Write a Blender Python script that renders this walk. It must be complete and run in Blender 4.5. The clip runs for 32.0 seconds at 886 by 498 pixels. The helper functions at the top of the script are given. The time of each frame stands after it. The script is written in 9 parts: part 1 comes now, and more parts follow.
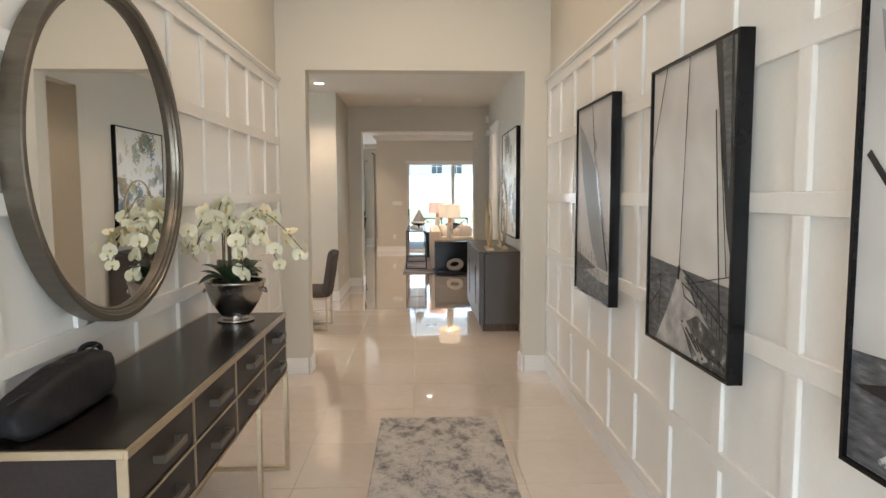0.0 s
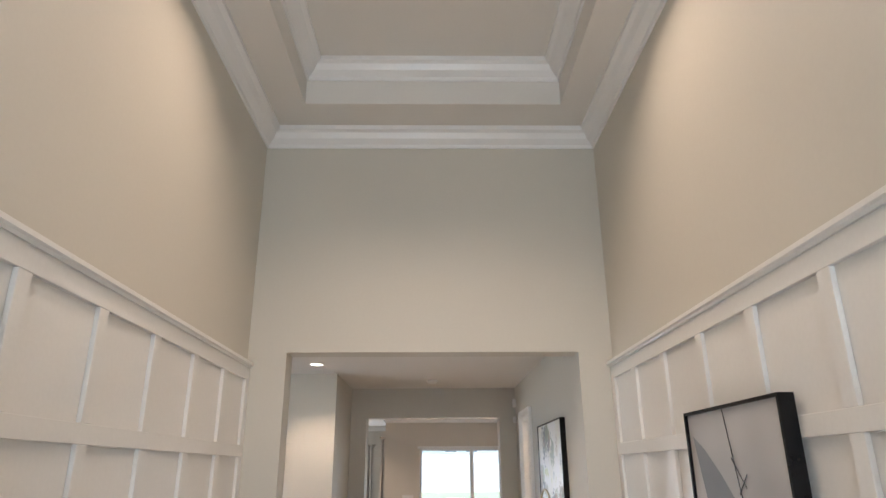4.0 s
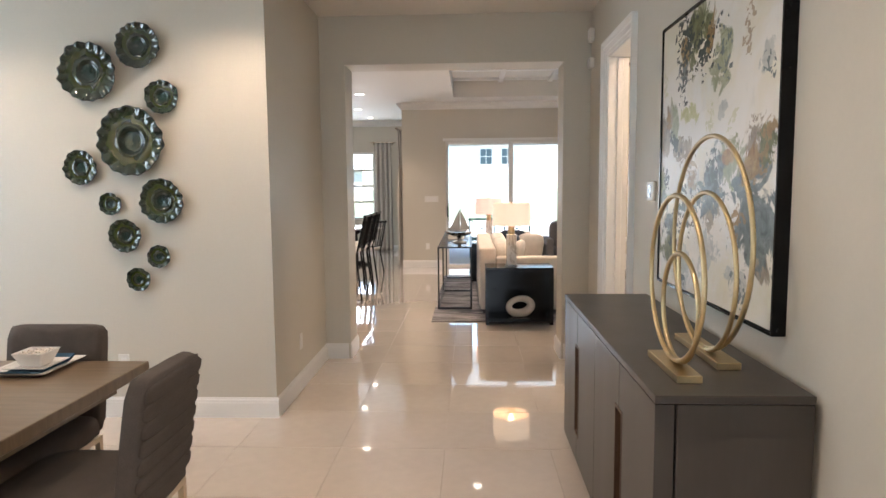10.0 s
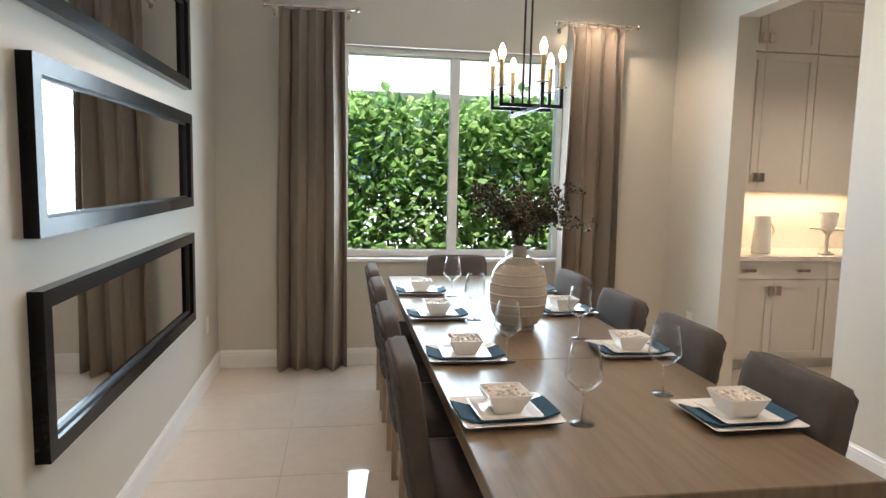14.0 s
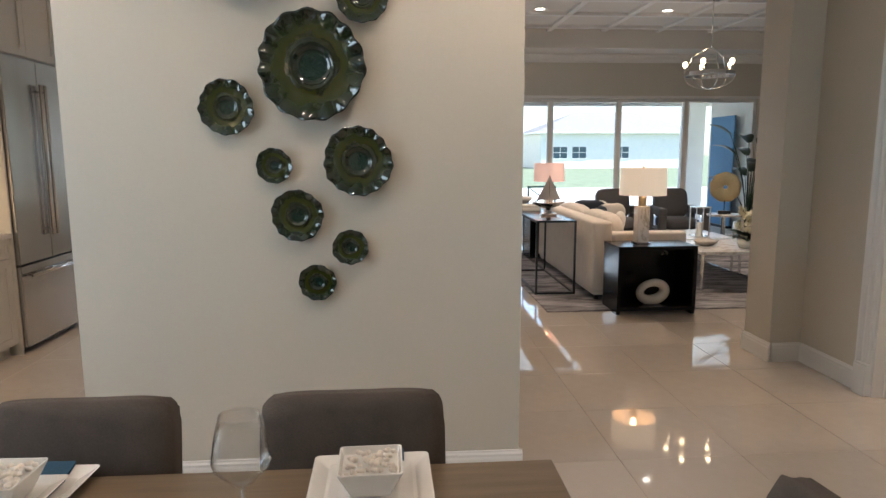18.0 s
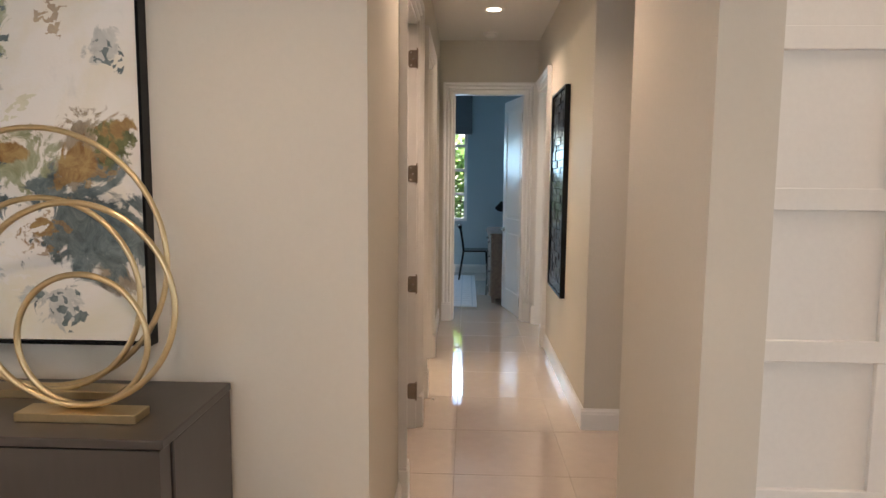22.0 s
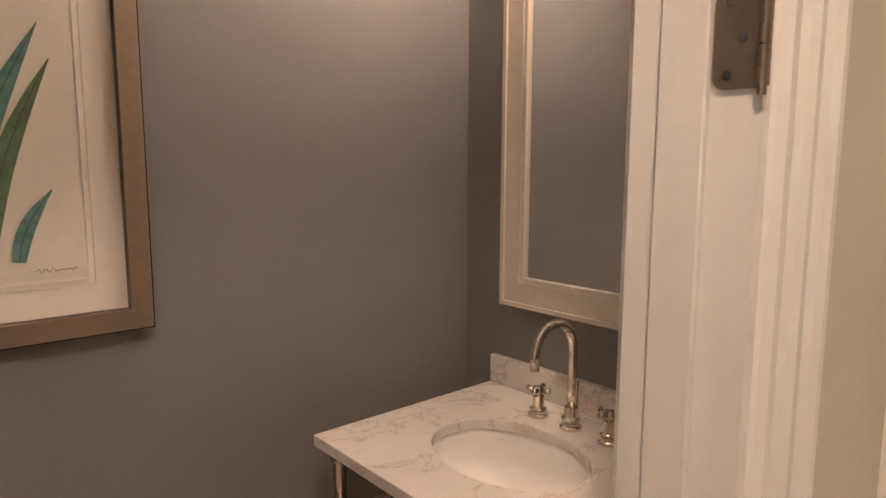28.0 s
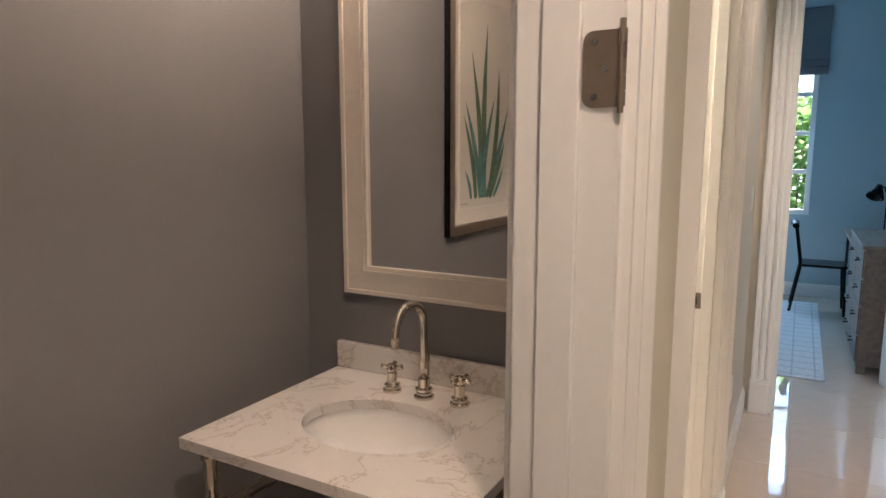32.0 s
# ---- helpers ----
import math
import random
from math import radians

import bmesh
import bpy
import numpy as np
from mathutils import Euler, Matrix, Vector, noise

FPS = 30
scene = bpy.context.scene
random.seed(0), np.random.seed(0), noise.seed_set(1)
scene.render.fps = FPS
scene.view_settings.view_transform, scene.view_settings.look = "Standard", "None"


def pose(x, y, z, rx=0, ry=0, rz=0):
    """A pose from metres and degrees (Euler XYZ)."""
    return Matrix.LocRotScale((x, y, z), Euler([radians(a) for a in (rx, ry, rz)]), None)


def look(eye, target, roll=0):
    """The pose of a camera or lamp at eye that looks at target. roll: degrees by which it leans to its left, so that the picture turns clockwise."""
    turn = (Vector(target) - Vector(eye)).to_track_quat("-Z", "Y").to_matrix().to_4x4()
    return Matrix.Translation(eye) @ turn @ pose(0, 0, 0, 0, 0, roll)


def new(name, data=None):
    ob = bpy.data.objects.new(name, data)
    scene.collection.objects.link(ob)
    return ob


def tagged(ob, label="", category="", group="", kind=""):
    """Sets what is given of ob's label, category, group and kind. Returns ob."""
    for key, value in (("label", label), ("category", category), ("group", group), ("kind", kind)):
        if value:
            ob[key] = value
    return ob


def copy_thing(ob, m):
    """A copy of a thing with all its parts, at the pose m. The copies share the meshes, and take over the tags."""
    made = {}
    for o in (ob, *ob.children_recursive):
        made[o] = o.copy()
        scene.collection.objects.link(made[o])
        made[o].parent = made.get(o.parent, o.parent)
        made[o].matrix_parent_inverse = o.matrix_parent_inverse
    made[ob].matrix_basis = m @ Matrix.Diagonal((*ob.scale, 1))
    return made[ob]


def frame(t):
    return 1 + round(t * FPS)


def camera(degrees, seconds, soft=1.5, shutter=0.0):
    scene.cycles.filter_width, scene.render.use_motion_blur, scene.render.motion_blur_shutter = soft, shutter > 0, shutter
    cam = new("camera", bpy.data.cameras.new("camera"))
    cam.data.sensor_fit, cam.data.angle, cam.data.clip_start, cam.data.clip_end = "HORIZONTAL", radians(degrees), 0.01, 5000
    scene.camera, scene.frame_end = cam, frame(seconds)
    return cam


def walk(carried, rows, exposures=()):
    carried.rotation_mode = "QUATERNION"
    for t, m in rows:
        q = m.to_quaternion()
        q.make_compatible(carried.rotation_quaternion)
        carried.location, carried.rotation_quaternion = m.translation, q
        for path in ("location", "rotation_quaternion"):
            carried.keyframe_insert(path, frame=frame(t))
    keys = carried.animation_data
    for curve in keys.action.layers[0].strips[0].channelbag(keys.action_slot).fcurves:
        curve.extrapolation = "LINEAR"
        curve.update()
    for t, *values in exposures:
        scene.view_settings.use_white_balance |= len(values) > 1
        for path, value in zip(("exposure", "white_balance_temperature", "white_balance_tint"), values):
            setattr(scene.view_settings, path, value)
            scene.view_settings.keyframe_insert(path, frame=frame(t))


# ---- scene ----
cam = camera(69.1, 32.0, soft=1.5)
PATH = [
    (0, (0.807, 1.459, 1.527), (0.875, 3.452, 1.357), -0.1),
    (0.5, (0.809, 1.645, 1.535), (0.884, 3.638, 1.388), -0.3),
    (1, (0.812, 1.841, 1.532), (0.833, 3.836, 1.383), -0.3),
    (1.5, (0.772, 2.094, 1.557), (0.753, 4.089, 1.426), -0.0),
    (2, (0.745, 2.363, 1.636), (0.729, 4.363, 1.606), -0.3),
    (2.5, (0.774, 2.587, 1.703), (0.768, 4.581, 1.858), -0.4),
    (3, (0.797, 2.755, 1.773), (0.809, 4.722, 2.136), -0.3),
    (3.5, (0.784, 2.828, 1.842), (0.802, 4.754, 2.385), -0.2),
    (5.5, (0.752, 3.246, 1.770), (0.828, 5.104, 2.506), -1.2),
    (6, (0.811, 3.486, 1.670), (0.853, 5.432, 2.129), -1.3),
    (6.5, (0.794, 3.802, 1.578), (0.831, 5.797, 1.717), -1.1),
    (7, (0.853, 4.123, 1.522), (0.896, 6.119, 1.421), -1.1),
    (7.5, (0.909, 4.478, 1.523), (0.948, 6.468, 1.335), -1.0),
    (8, (0.918, 4.903, 1.514), (0.930, 6.891, 1.298), -0.6),
    (8.5, (0.904, 5.327, 1.513), (0.917, 7.315, 1.291), -0.6),
    (9, (0.899, 5.770, 1.529), (0.905, 7.757, 1.300), -0.8),
    (9.5, (0.881, 6.204, 1.528), (0.855, 8.194, 1.328), -0.5),
    (10, (0.898, 6.600, 1.514), (0.814, 8.589, 1.322), -0.5),
    (10.5, (0.862, 6.978, 1.519), (0.427, 8.920, 1.329), -0.6),
    (11, (0.818, 7.355, 1.504), (-0.038, 9.154, 1.326), -0.8),
    (11.5, (0.792, 7.586, 1.493), (-0.453, 9.141, 1.317), -0.6),
    (12, (0.834, 7.796, 1.502), (-0.748, 9.004, 1.313), -0.1),
    (12.5, (0.796, 7.924, 1.475), (-1.015, 8.750, 1.283), 1.1),
    (13, (0.787, 8.015, 1.482), (-1.119, 8.579, 1.270), 1.2),
    (13.5, (0.813, 8.084, 1.474), (-1.150, 8.396, 1.253), 1.3),
    (15.5, (0.220, 7.885, 1.429), (-1.683, 8.449, 1.182), 1.7),
    (16, (-0.050, 7.891, 1.420), (-1.805, 8.817, 1.171), 1.4),
    (16.5, (-0.391, 7.826, 1.421), (-1.887, 9.129, 1.163), 1.1),
    (17, (-0.638, 7.847, 1.442), (-1.748, 9.490, 1.181), 0.4),
    (17.5, (-0.832, 7.890, 1.434), (-1.369, 9.799, 1.175), 0.3),
    (18, (-0.927, 7.960, 1.471), (-0.784, 9.933, 1.177), -0.2),
    (18.5, (-1.015, 7.996, 1.492), (-0.236, 9.810, 1.177), -0.3),
    (19, (-1.002, 7.946, 1.486), (0.236, 9.484, 1.166), -0.5),
    (19.5, (-0.938, 7.918, 1.492), (0.603, 9.150, 1.166), -0.6),
    (20, (-0.869, 7.836, 1.526), (0.878, 8.756, 1.212), -0.2),
    (20.5, (-0.697, 7.765, 1.518), (1.178, 8.410, 1.252), 0.0),
    (21, (-0.543, 7.720, 1.534), (1.395, 8.144, 1.277), 0.1),
    (21.5, (-0.332, 7.717, 1.546), (1.642, 7.943, 1.306), 0.5),
    (22, (-0.068, 7.717, 1.548), (1.919, 7.790, 1.333), 0.5),
    (22.5, (0.192, 7.653, 1.530), (2.181, 7.640, 1.331), 0.3),
    (23, (0.522, 7.543, 1.536), (2.51, 7.534, 1.318), 0.3),
    (23.5, (0.907, 7.554, 1.525), (2.894, 7.5, 1.301), 0.4),
    (24, (1.268, 7.526, 1.517), (3.255, 7.49, 1.289), 0.6),
    (24.5, (1.663, 7.51, 1.538), (3.646, 7.609, 1.296), 0.1),
    (26.5, (2.785, 7.532, 1.475), (4.566, 8.424, 1.3), -0.3),
    (27, (2.958, 7.566, 1.473), (4.565, 8.742, 1.289), -0.6),
    (27.5, (3.086, 7.612, 1.466), (4.511, 8.998, 1.251), -0.4),
    (28, (3.137, 7.738, 1.454), (4.438, 9.233, 1.192), 0.2),
    (28.5, (3.166, 7.975, 1.417), (4.554, 9.385, 1.125), 0.1),
    (29, (3.107, 7.952, 1.394), (4.556, 9.286, 1.042), -0.1),
    (29.5, (2.936, 7.845, 1.366), (4.431, 9.107, 0.951), 0.2),
    (30, (2.775, 7.77, 1.338), (4.311, 8.95, 0.841), 0.4),
    (30.5, (2.709, 7.745, 1.35), (4.318, 8.802, 0.808), 0.1),
    (31, (2.76, 7.742, 1.412), (4.421, 8.734, 0.906), 0.1),
    (31.5, (2.884, 7.74, 1.471), (4.575, 8.739, 1.092), -0.2),
    (32, (2.924, 7.803, 1.465), (4.655, 8.764, 1.18), 0.0),
]
EXPOSURES = [(0.0, 1.86, 6300, 11), (1.0, 1.92, 6250, 13), (3.0, 1.68, 6150, 14), (6.0, 1.75, 5600, 13), (7.0, 1.78, 5700, 12), (9.0, 1.93, 6200, 16), (10.0, 2.00, 6100, 13), (11.0, 1.40, 5700, 11), (12.0, 1.64, 5930, 6), (13.0, 1.78, 6050, 14),
             (16.0, 1.83, 6100, 0), (17.0, 1.68, 6480, 15), (18.0, 1.38, 6000, 11), (19.0, 2.10, 6400, 14), (20.5, 2.24, 6700, 16), (22.0, 1.92, 6500, 18), (23.0, 1.82, 6400, 22), (24.0, 1.93, 6600, 31),
             (27.0, 2.08, 7400, 33), (28.0, 2.48, 6550, 20), (29.0, 3.33, 5950, 12), (30.0, 2.92, 5480, 5), (31.0, 2.42, 5350, 4), (32.0, 2.45, 5900, 15)]
walk(cam, [(t, look(eye, target, roll)) for t, eye, target, roll in PATH],
     exposures=EXPOSURES)

# ---- world and large lights ----
world = bpy.data.worlds.new("sky_world")
scene.world = world
world.use_nodes = True
_wn = world.node_tree.nodes
_sky = _wn.new("ShaderNodeTexSky")
_sky.sky_type = 'NISHITA'
_sky.sun_disc = False
_sky.sun_elevation = radians(63.5)
_sky.sun_rotation = radians(117)
_wn["Background"].inputs["Strength"].default_value = 0.15
world.node_tree.links.new(_sky.outputs[0], _wn["Background"].inputs["Color"])


INDOOR = 0.24      # all lamps of the house together, against the daylight


def lamp(name, kind, m, energy, color=(1, 1, 1), **kw):
    data = bpy.data.lights.new(name, kind)
    data.energy, data.color = energy if kind == 'SUN' else energy * INDOOR, color
    for key, value in kw.items():
        if key == "size":
            data.shape, data.size, data.size_y = 'RECTANGLE', value[0], value[1]
        elif key == "radius":
            data.shadow_soft_size = value
        elif key == "spot":
            data.spot_size, data.spot_blend = radians(value), 0.7
        elif key == "angle":
            data.angle = radians(value)
        elif key == "disk":
            data.shape, data.size = 'DISK', value
    ob = new(name, data)
    ob.matrix_world = m
    return ob


WARM = (1.0, 0.76, 0.55)
DAY = (0.84, 0.93, 1.0)
lamp("sun", 'SUN', look((0, 0, 30), (-4.0, 2.0, 21.0)), 5.0, (1.0, 0.95, 0.87), angle=0.55)
# skylight in the openings, with added fills for the bedroom and the study
lamp("front_door_light", 'AREA', look((0.72, -0.42, 1.5), (0.72, 5, 1.7)), 95, DAY, size=(1.6, 2.3))
lamp("dining_window_light", 'AREA', look((-4.19, 8.93, 1.63), (0, 8.93, 1.63)), 76, (0.78, 0.92, 1.0), size=(1.6, 1.5))
lamp("slider_light", 'AREA', look((2.83, 18.64, 1.2), (2.83, 10, 1.5)), 26, (0.70, 0.88, 1.0), size=(4.6, 2.2))
# added fill, wider than the window, for bedroom daylight from out of view
lamp("bedroom_daylight_fill", 'AREA', look((10.58, 8.93, 1.88), (5, 8.6, 0.9)), 30, (0.46, 0.78, 1.0), size=(2.35, 0.5))
lamp("kitchen_window_light", 'AREA', look((-2.05, 21.8, 1.55), (-1.5, 12, 0.8)), 70, DAY, size=(1.2, 1.4))
# added warm fill on the room side of the shutters, not window light
lamp("study_shutter_fill", 'AREA', look((3.1, 12.30, 1.85), (2.6, 9.0, 1.0)), 8, (1.0, 0.88, 0.74), size=(1.5, 1.2))
# recessed lamps
CZ_ = 2.965
# the can at (-2.85, 11.75) is unseen, added to brighten the pantry cabinets
CANS = [(-0.513, 10.02, CZ_, 26), (-2.2, 9.95, CZ_, 18), (-2.2, 7.85, CZ_, 28), (-3.75, 9.95, CZ_, 22), (5.69, 7.505, 3.01, 22), (3.0, 7.5, 3.01, 26),
        (0.75, 8.3, CZ_, 19), (-2.85, 11.75, 2.97, 30), (1.2, 5.3, 4.40, 28), (0.35, 5.3, 4.40, 28), (0.75, 2.0, 4.40, 22)]
LIVING_CANS = [(-3.0, 15.4, 3.07, 30), (1.0, 14.7, 3.35, 36), (2.73, 14.7, 3.35, 36), (2.73, 16.7, 3.35, 36), (-0.95, 15.2, 3.07, 24), (-0.94, 17.5, 3.07, 24)]
for _x, _y, _z, _e in CANS + LIVING_CANS:
    lamp("can_light", 'SPOT', look((_x, _y, _z - 0.03), (_x, _y, 0)), _e * (3.2 if _y < 14 else 5.0), WARM, radius=0.05, spot=125)
lamp("undercabinet_light", 'AREA', look((-4.17, 11.85, 1.395), (-4.17, 11.85, 0)), 9, (1.0, 0.72, 0.42), size=(0.15, 1.3))
for _y in (8.457, 8.817):
    lamp("vanity_light", 'POINT', look((4.332, _y, 2.36), (4.3, _y, 0)), 24, (1.0, 0.74, 0.52), radius=0.045)
# unseen lamp without a fixture, added to warm and brighten the study
lamp("study_fill_light", 'POINT', look((3.1, 10.7, 2.95), (3.1, 10.7, 0)), 80, (1.0, 0.76, 0.54), radius=0.1)
lamp("bath_light", 'POINT', look((5.2, 9.2, 2.3), (5.2, 9.2, 0)), 70, (1.0, 0.82, 0.55), radius=0.08)

# ---- materials ----
def mat(name, color, rough=0.5, metal=0.0, noise_amt=0.06, scale=6.0, bump=0.0, bump_scale=120.0, coat=0.0, spec=0.5, fine=60.0, rough_var=0.08, stretch=(1, 1, 1)):
    m = bpy.data.materials.new(name)
    m.use_nodes = True
    nt = m.node_tree
    b = nt.nodes["Principled BSDF"]
    b.inputs["Roughness"].default_value = rough
    b.inputs["Metallic"].default_value = metal
    b.inputs["Specular IOR Level"].default_value = spec
    b.inputs["Coat Weight"].default_value = coat
    b.inputs["Coat Roughness"].default_value = 0.03
    tc = nt.nodes.new("ShaderNodeTexCoord")
    mp = nt.nodes.new("ShaderNodeMapping")
    mp.inputs["Scale"].default_value = stretch
    nt.links.new(tc.outputs["Object"], mp.inputs[0])
    n1 = nt.nodes.new("ShaderNodeTexNoise")
    n1.inputs["Scale"].default_value = scale
    n1.inputs["Detail"].default_value = 3
    n2 = nt.nodes.new("ShaderNodeTexNoise")
    n2.inputs["Scale"].default_value = fine
    n2.inputs["Detail"].default_value = 4
    nt.links.new(mp.outputs[0], n1.inputs["Vector"])
    nt.links.new(mp.outputs[0], n2.inputs["Vector"])
    mx = nt.nodes.new("ShaderNodeMix")
    mx.data_type = 'FLOAT'
    mx.inputs[0].default_value = 0.45
    nt.links.new(n1.outputs["Fac"], mx.inputs[2])
    nt.links.new(n2.outputs["Fac"], mx.inputs[3])
    ramp = nt.nodes.new("ShaderNodeValToRGB")
    lo = [max(0.0, c * (1 - noise_amt * 1.6)) for c in color]
    hi = [min(1.0, c * (1 + noise_amt * 1.6)) for c in color]
    ramp.color_ramp.elements[0].position, ramp.color_ramp.elements[0].color = 0.3, (*lo, 1)
    ramp.color_ramp.elements[1].position, ramp.color_ramp.elements[1].color = 0.7, (*hi, 1)
    nt.links.new(mx.outputs[0], ramp.inputs[0])
    nt.links.new(ramp.outputs[0], b.inputs["Base Color"])
    if rough_var:
        mr = nt.nodes.new("ShaderNodeMapRange")
        mr.inputs[1].default_value, mr.inputs[2].default_value = 0.3, 0.7
        mr.inputs[3].default_value, mr.inputs[4].default_value = max(0.01, rough - rough_var * rough), min(1, rough + rough_var * rough)
        nt.links.new(n1.outputs["Fac"], mr.inputs[0])
        nt.links.new(mr.outputs[0], b.inputs["Roughness"])
    if bump:
        n3 = nt.nodes.new("ShaderNodeTexNoise")
        n3.inputs["Scale"].default_value = bump_scale
        n3.inputs["Detail"].default_value = 2
        nt.links.new(mp.outputs[0], n3.inputs["Vector"])
        bp = nt.nodes.new("ShaderNodeBump")
        bp.inputs["Strength"].default_value = bump
        bp.inputs["Distance"].default_value = 0.004
        nt.links.new(n3.outputs["Fac"], bp.inputs["Height"])
        nt.links.new(bp.outputs[0], b.inputs["Normal"])
    return m


def glow(name, color, strength):
    m = bpy.data.materials.new(name)
    m.use_nodes = True
    b = m.node_tree.nodes["Principled BSDF"]
    b.inputs["Base Color"].default_value = (*color, 1)
    b.inputs["Emission Color"].default_value = (*color, 1)
    b.inputs["Emission Strength"].default_value = strength * INDOOR
    return m


def glassy(name, color=(1, 1, 1), rough=0.0, ior=1.45):
    m = bpy.data.materials.new(name)
    m.use_nodes = True
    b = m.node_tree.nodes["Principled BSDF"]
    b.inputs["Base Color"].default_value = (*color, 1)
    b.inputs["Transmission Weight"].default_value = 1.0
    b.inputs["Roughness"].default_value = rough
    b.inputs["IOR"].default_value = ior
    return m


def ramp_mat(name, stops, scale, rough, bump=0.0, kind="noise", stretch=(1, 1, 1), detail=5.0, distortion=0.0, metal=0.0, coat=0.0, rot=(0, 0, 0), roughness=0.6):
    """A pattern whose value runs through several colours."""
    m = bpy.data.materials.new(name)
    m.use_nodes = True
    nt = m.node_tree
    b = nt.nodes["Principled BSDF"]
    b.inputs["Roughness"].default_value, b.inputs["Metallic"].default_value, b.inputs["Coat Weight"].default_value = rough, metal, coat
    tc, mp = nt.nodes.new("ShaderNodeTexCoord"), nt.nodes.new("ShaderNodeMapping")
    mp.inputs["Scale"].default_value = stretch
    mp.inputs["Rotation"].default_value = rot
    nt.links.new(tc.outputs["Object"], mp.inputs[0])
    if kind == "wave":
        n = nt.nodes.new("ShaderNodeTexWave")
        n.inputs["Distortion"].default_value = distortion
        n.inputs["Detail"].default_value = detail
        n.inputs["Detail Scale"].default_value = 1.5
    else:
        n = nt.nodes.new("ShaderNodeTexNoise")
        n.inputs["Detail"].default_value = detail
        n.inputs["Roughness"].default_value = roughness
        n.inputs["Distortion"].default_value = distortion
    n.inputs["Scale"].default_value = scale
    nt.links.new(mp.outputs[0], n.inputs["Vector"])
    r = nt.nodes.new("ShaderNodeValToRGB")
    els = r.color_ramp.elements
    while len(els) < len(stops):
        els.new(0.5)
    for e, (p, c) in zip(els, stops):
        e.position, e.color = p, (*c, 1)
    nt.links.new(n.outputs["Fac"], r.inputs[0])
    nt.links.new(r.outputs[0], b.inputs["Base Color"])
    if bump:
        bp = nt.nodes.new("ShaderNodeBump")
        bp.inputs["Strength"].default_value, bp.inputs["Distance"].default_value = bump, 0.004
        nt.links.new(n.outputs["Fac"], bp.inputs["Height"])
        nt.links.new(bp.outputs[0], b.inputs["Normal"])
    return m


PAINT = mat("greige_paint", (0.597, 0.562, 0.488), 0.55, noise_amt=0.015, scale=1.2, bump=0.10, bump_scale=260)
GREY_PAINT = mat("grey_paint", (0.205, 0.20, 0.20), 0.5, noise_amt=0.02, scale=1.2, bump=0.10, bump_scale=260)
BLUE_PAINT = mat("blue_grey_paint", (0.38, 0.50, 0.56), 0.55, noise_amt=0.02, scale=1.2, bump=0.08, bump_scale=260)
CEIL = mat("ceiling_paint", (0.72, 0.69, 0.64), 0.7, noise_amt=0.015, scale=1.5, bump=0.2, bump_scale=180)
WHITE = mat("white_trim_paint", (0.80, 0.79, 0.77), 0.32, noise_amt=0.015, scale=3, bump=0.03, bump_scale=90)
PANEL = mat("white_panel_paint", (0.78, 0.76, 0.72), 0.30, noise_amt=0.02, scale=2, bump=0.06, bump_scale=220)
TILE = mat("polished_tile", (0.655, 0.57, 0.49), 0.05, noise_amt=0.035, scale=1.6, fine=14, spec=0.7, rough_var=0.4, coat=1.0)
GROUT = mat("grout", (0.44, 0.38, 0.32), 0.8, noise_amt=0.08, scale=20)
BLACK = mat("black_lacquer", (0.006, 0.006, 0.0065), 0.20, noise_amt=0.1, scale=8, spec=0.2)
BLACKM = mat("black_metal", (0.012, 0.012, 0.013), 0.38, metal=0.2, noise_amt=0.1)
ESPRESSO = mat("espresso_wood", (0.012, 0.0095, 0.0085), 0.2, noise_amt=0.25, scale=5, fine=40, stretch=(1, 0.1, 1), spec=0.24)
DRAWER = mat("smoked_wood", (0.026, 0.020, 0.018), 0.4, noise_amt=0.2, scale=6, fine=60, stretch=(1, 0.12, 1), spec=0.2)
GOLD = mat("brushed_gold", (0.62, 0.49, 0.28), 0.36, metal=1.0, noise_amt=0.06, scale=12)
BRASS = mat("pale_brass", (0.55, 0.46, 0.33), 0.3, metal=1.0, noise_amt=0.06, scale=12)
CHAMP = mat("champagne_metal", (0.50, 0.42, 0.32), 0.35, metal=0.85, noise_amt=0.07, scale=10)
NICKEL = mat("polished_nickel", (0.66, 0.60, 0.52), 0.10, metal=1.0, noise_amt=0.03)
CHROME = mat("chrome", (0.75, 0.75, 0.75), 0.08, metal=1.0, noise_amt=0.02)
STEEL = mat("stainless_steel", (0.50, 0.49, 0.47), 0.22, metal=1.0, noise_amt=0.05, stretch=(1, 1, 0.05), fine=160)
SILVER = mat("hammered_silver", (0.46, 0.43, 0.39), 0.26, metal=1.0, noise_amt=0.08, scale=9, bump=0.25, bump_scale=45)
MIRROR = mat("mirror_glass", (0.86, 0.87, 0.86), 0.012, metal=1.0, noise_amt=0.0, rough_var=0)
GLASS = glassy("clear_glass")
PANE = glassy("window_pane", (0.95, 0.99, 0.98), 0.0, 1.05)

# ---- building blocks ----
def mesh_of(bm, name):
    bmesh.ops.recalc_face_normals(bm, faces=bm.faces)
    me = bpy.data.meshes.new(name)
    bm.to_mesh(me)
    bm.free()
    return me


def part(name, bm, material, parent=None, label="", smooth=False):
    me = mesh_of(bm, name)
    me.materials.append(material)
    if smooth:
        me.polygons.foreach_set("use_smooth", [True] * len(me.polygons))
    ob = new(name, me)
    if parent is not None:
        ob.parent = parent
    if label:
        ob["label"] = label
    return ob


def thing(name, x, y, z, label, category, group="", rz=0.0, kind=""):
    ob = new(name)
    ob.empty_display_size = 0.1
    ob.matrix_world = pose(x, y, z, 0, 0, rz)
    return tagged(ob, label, category, group, kind)


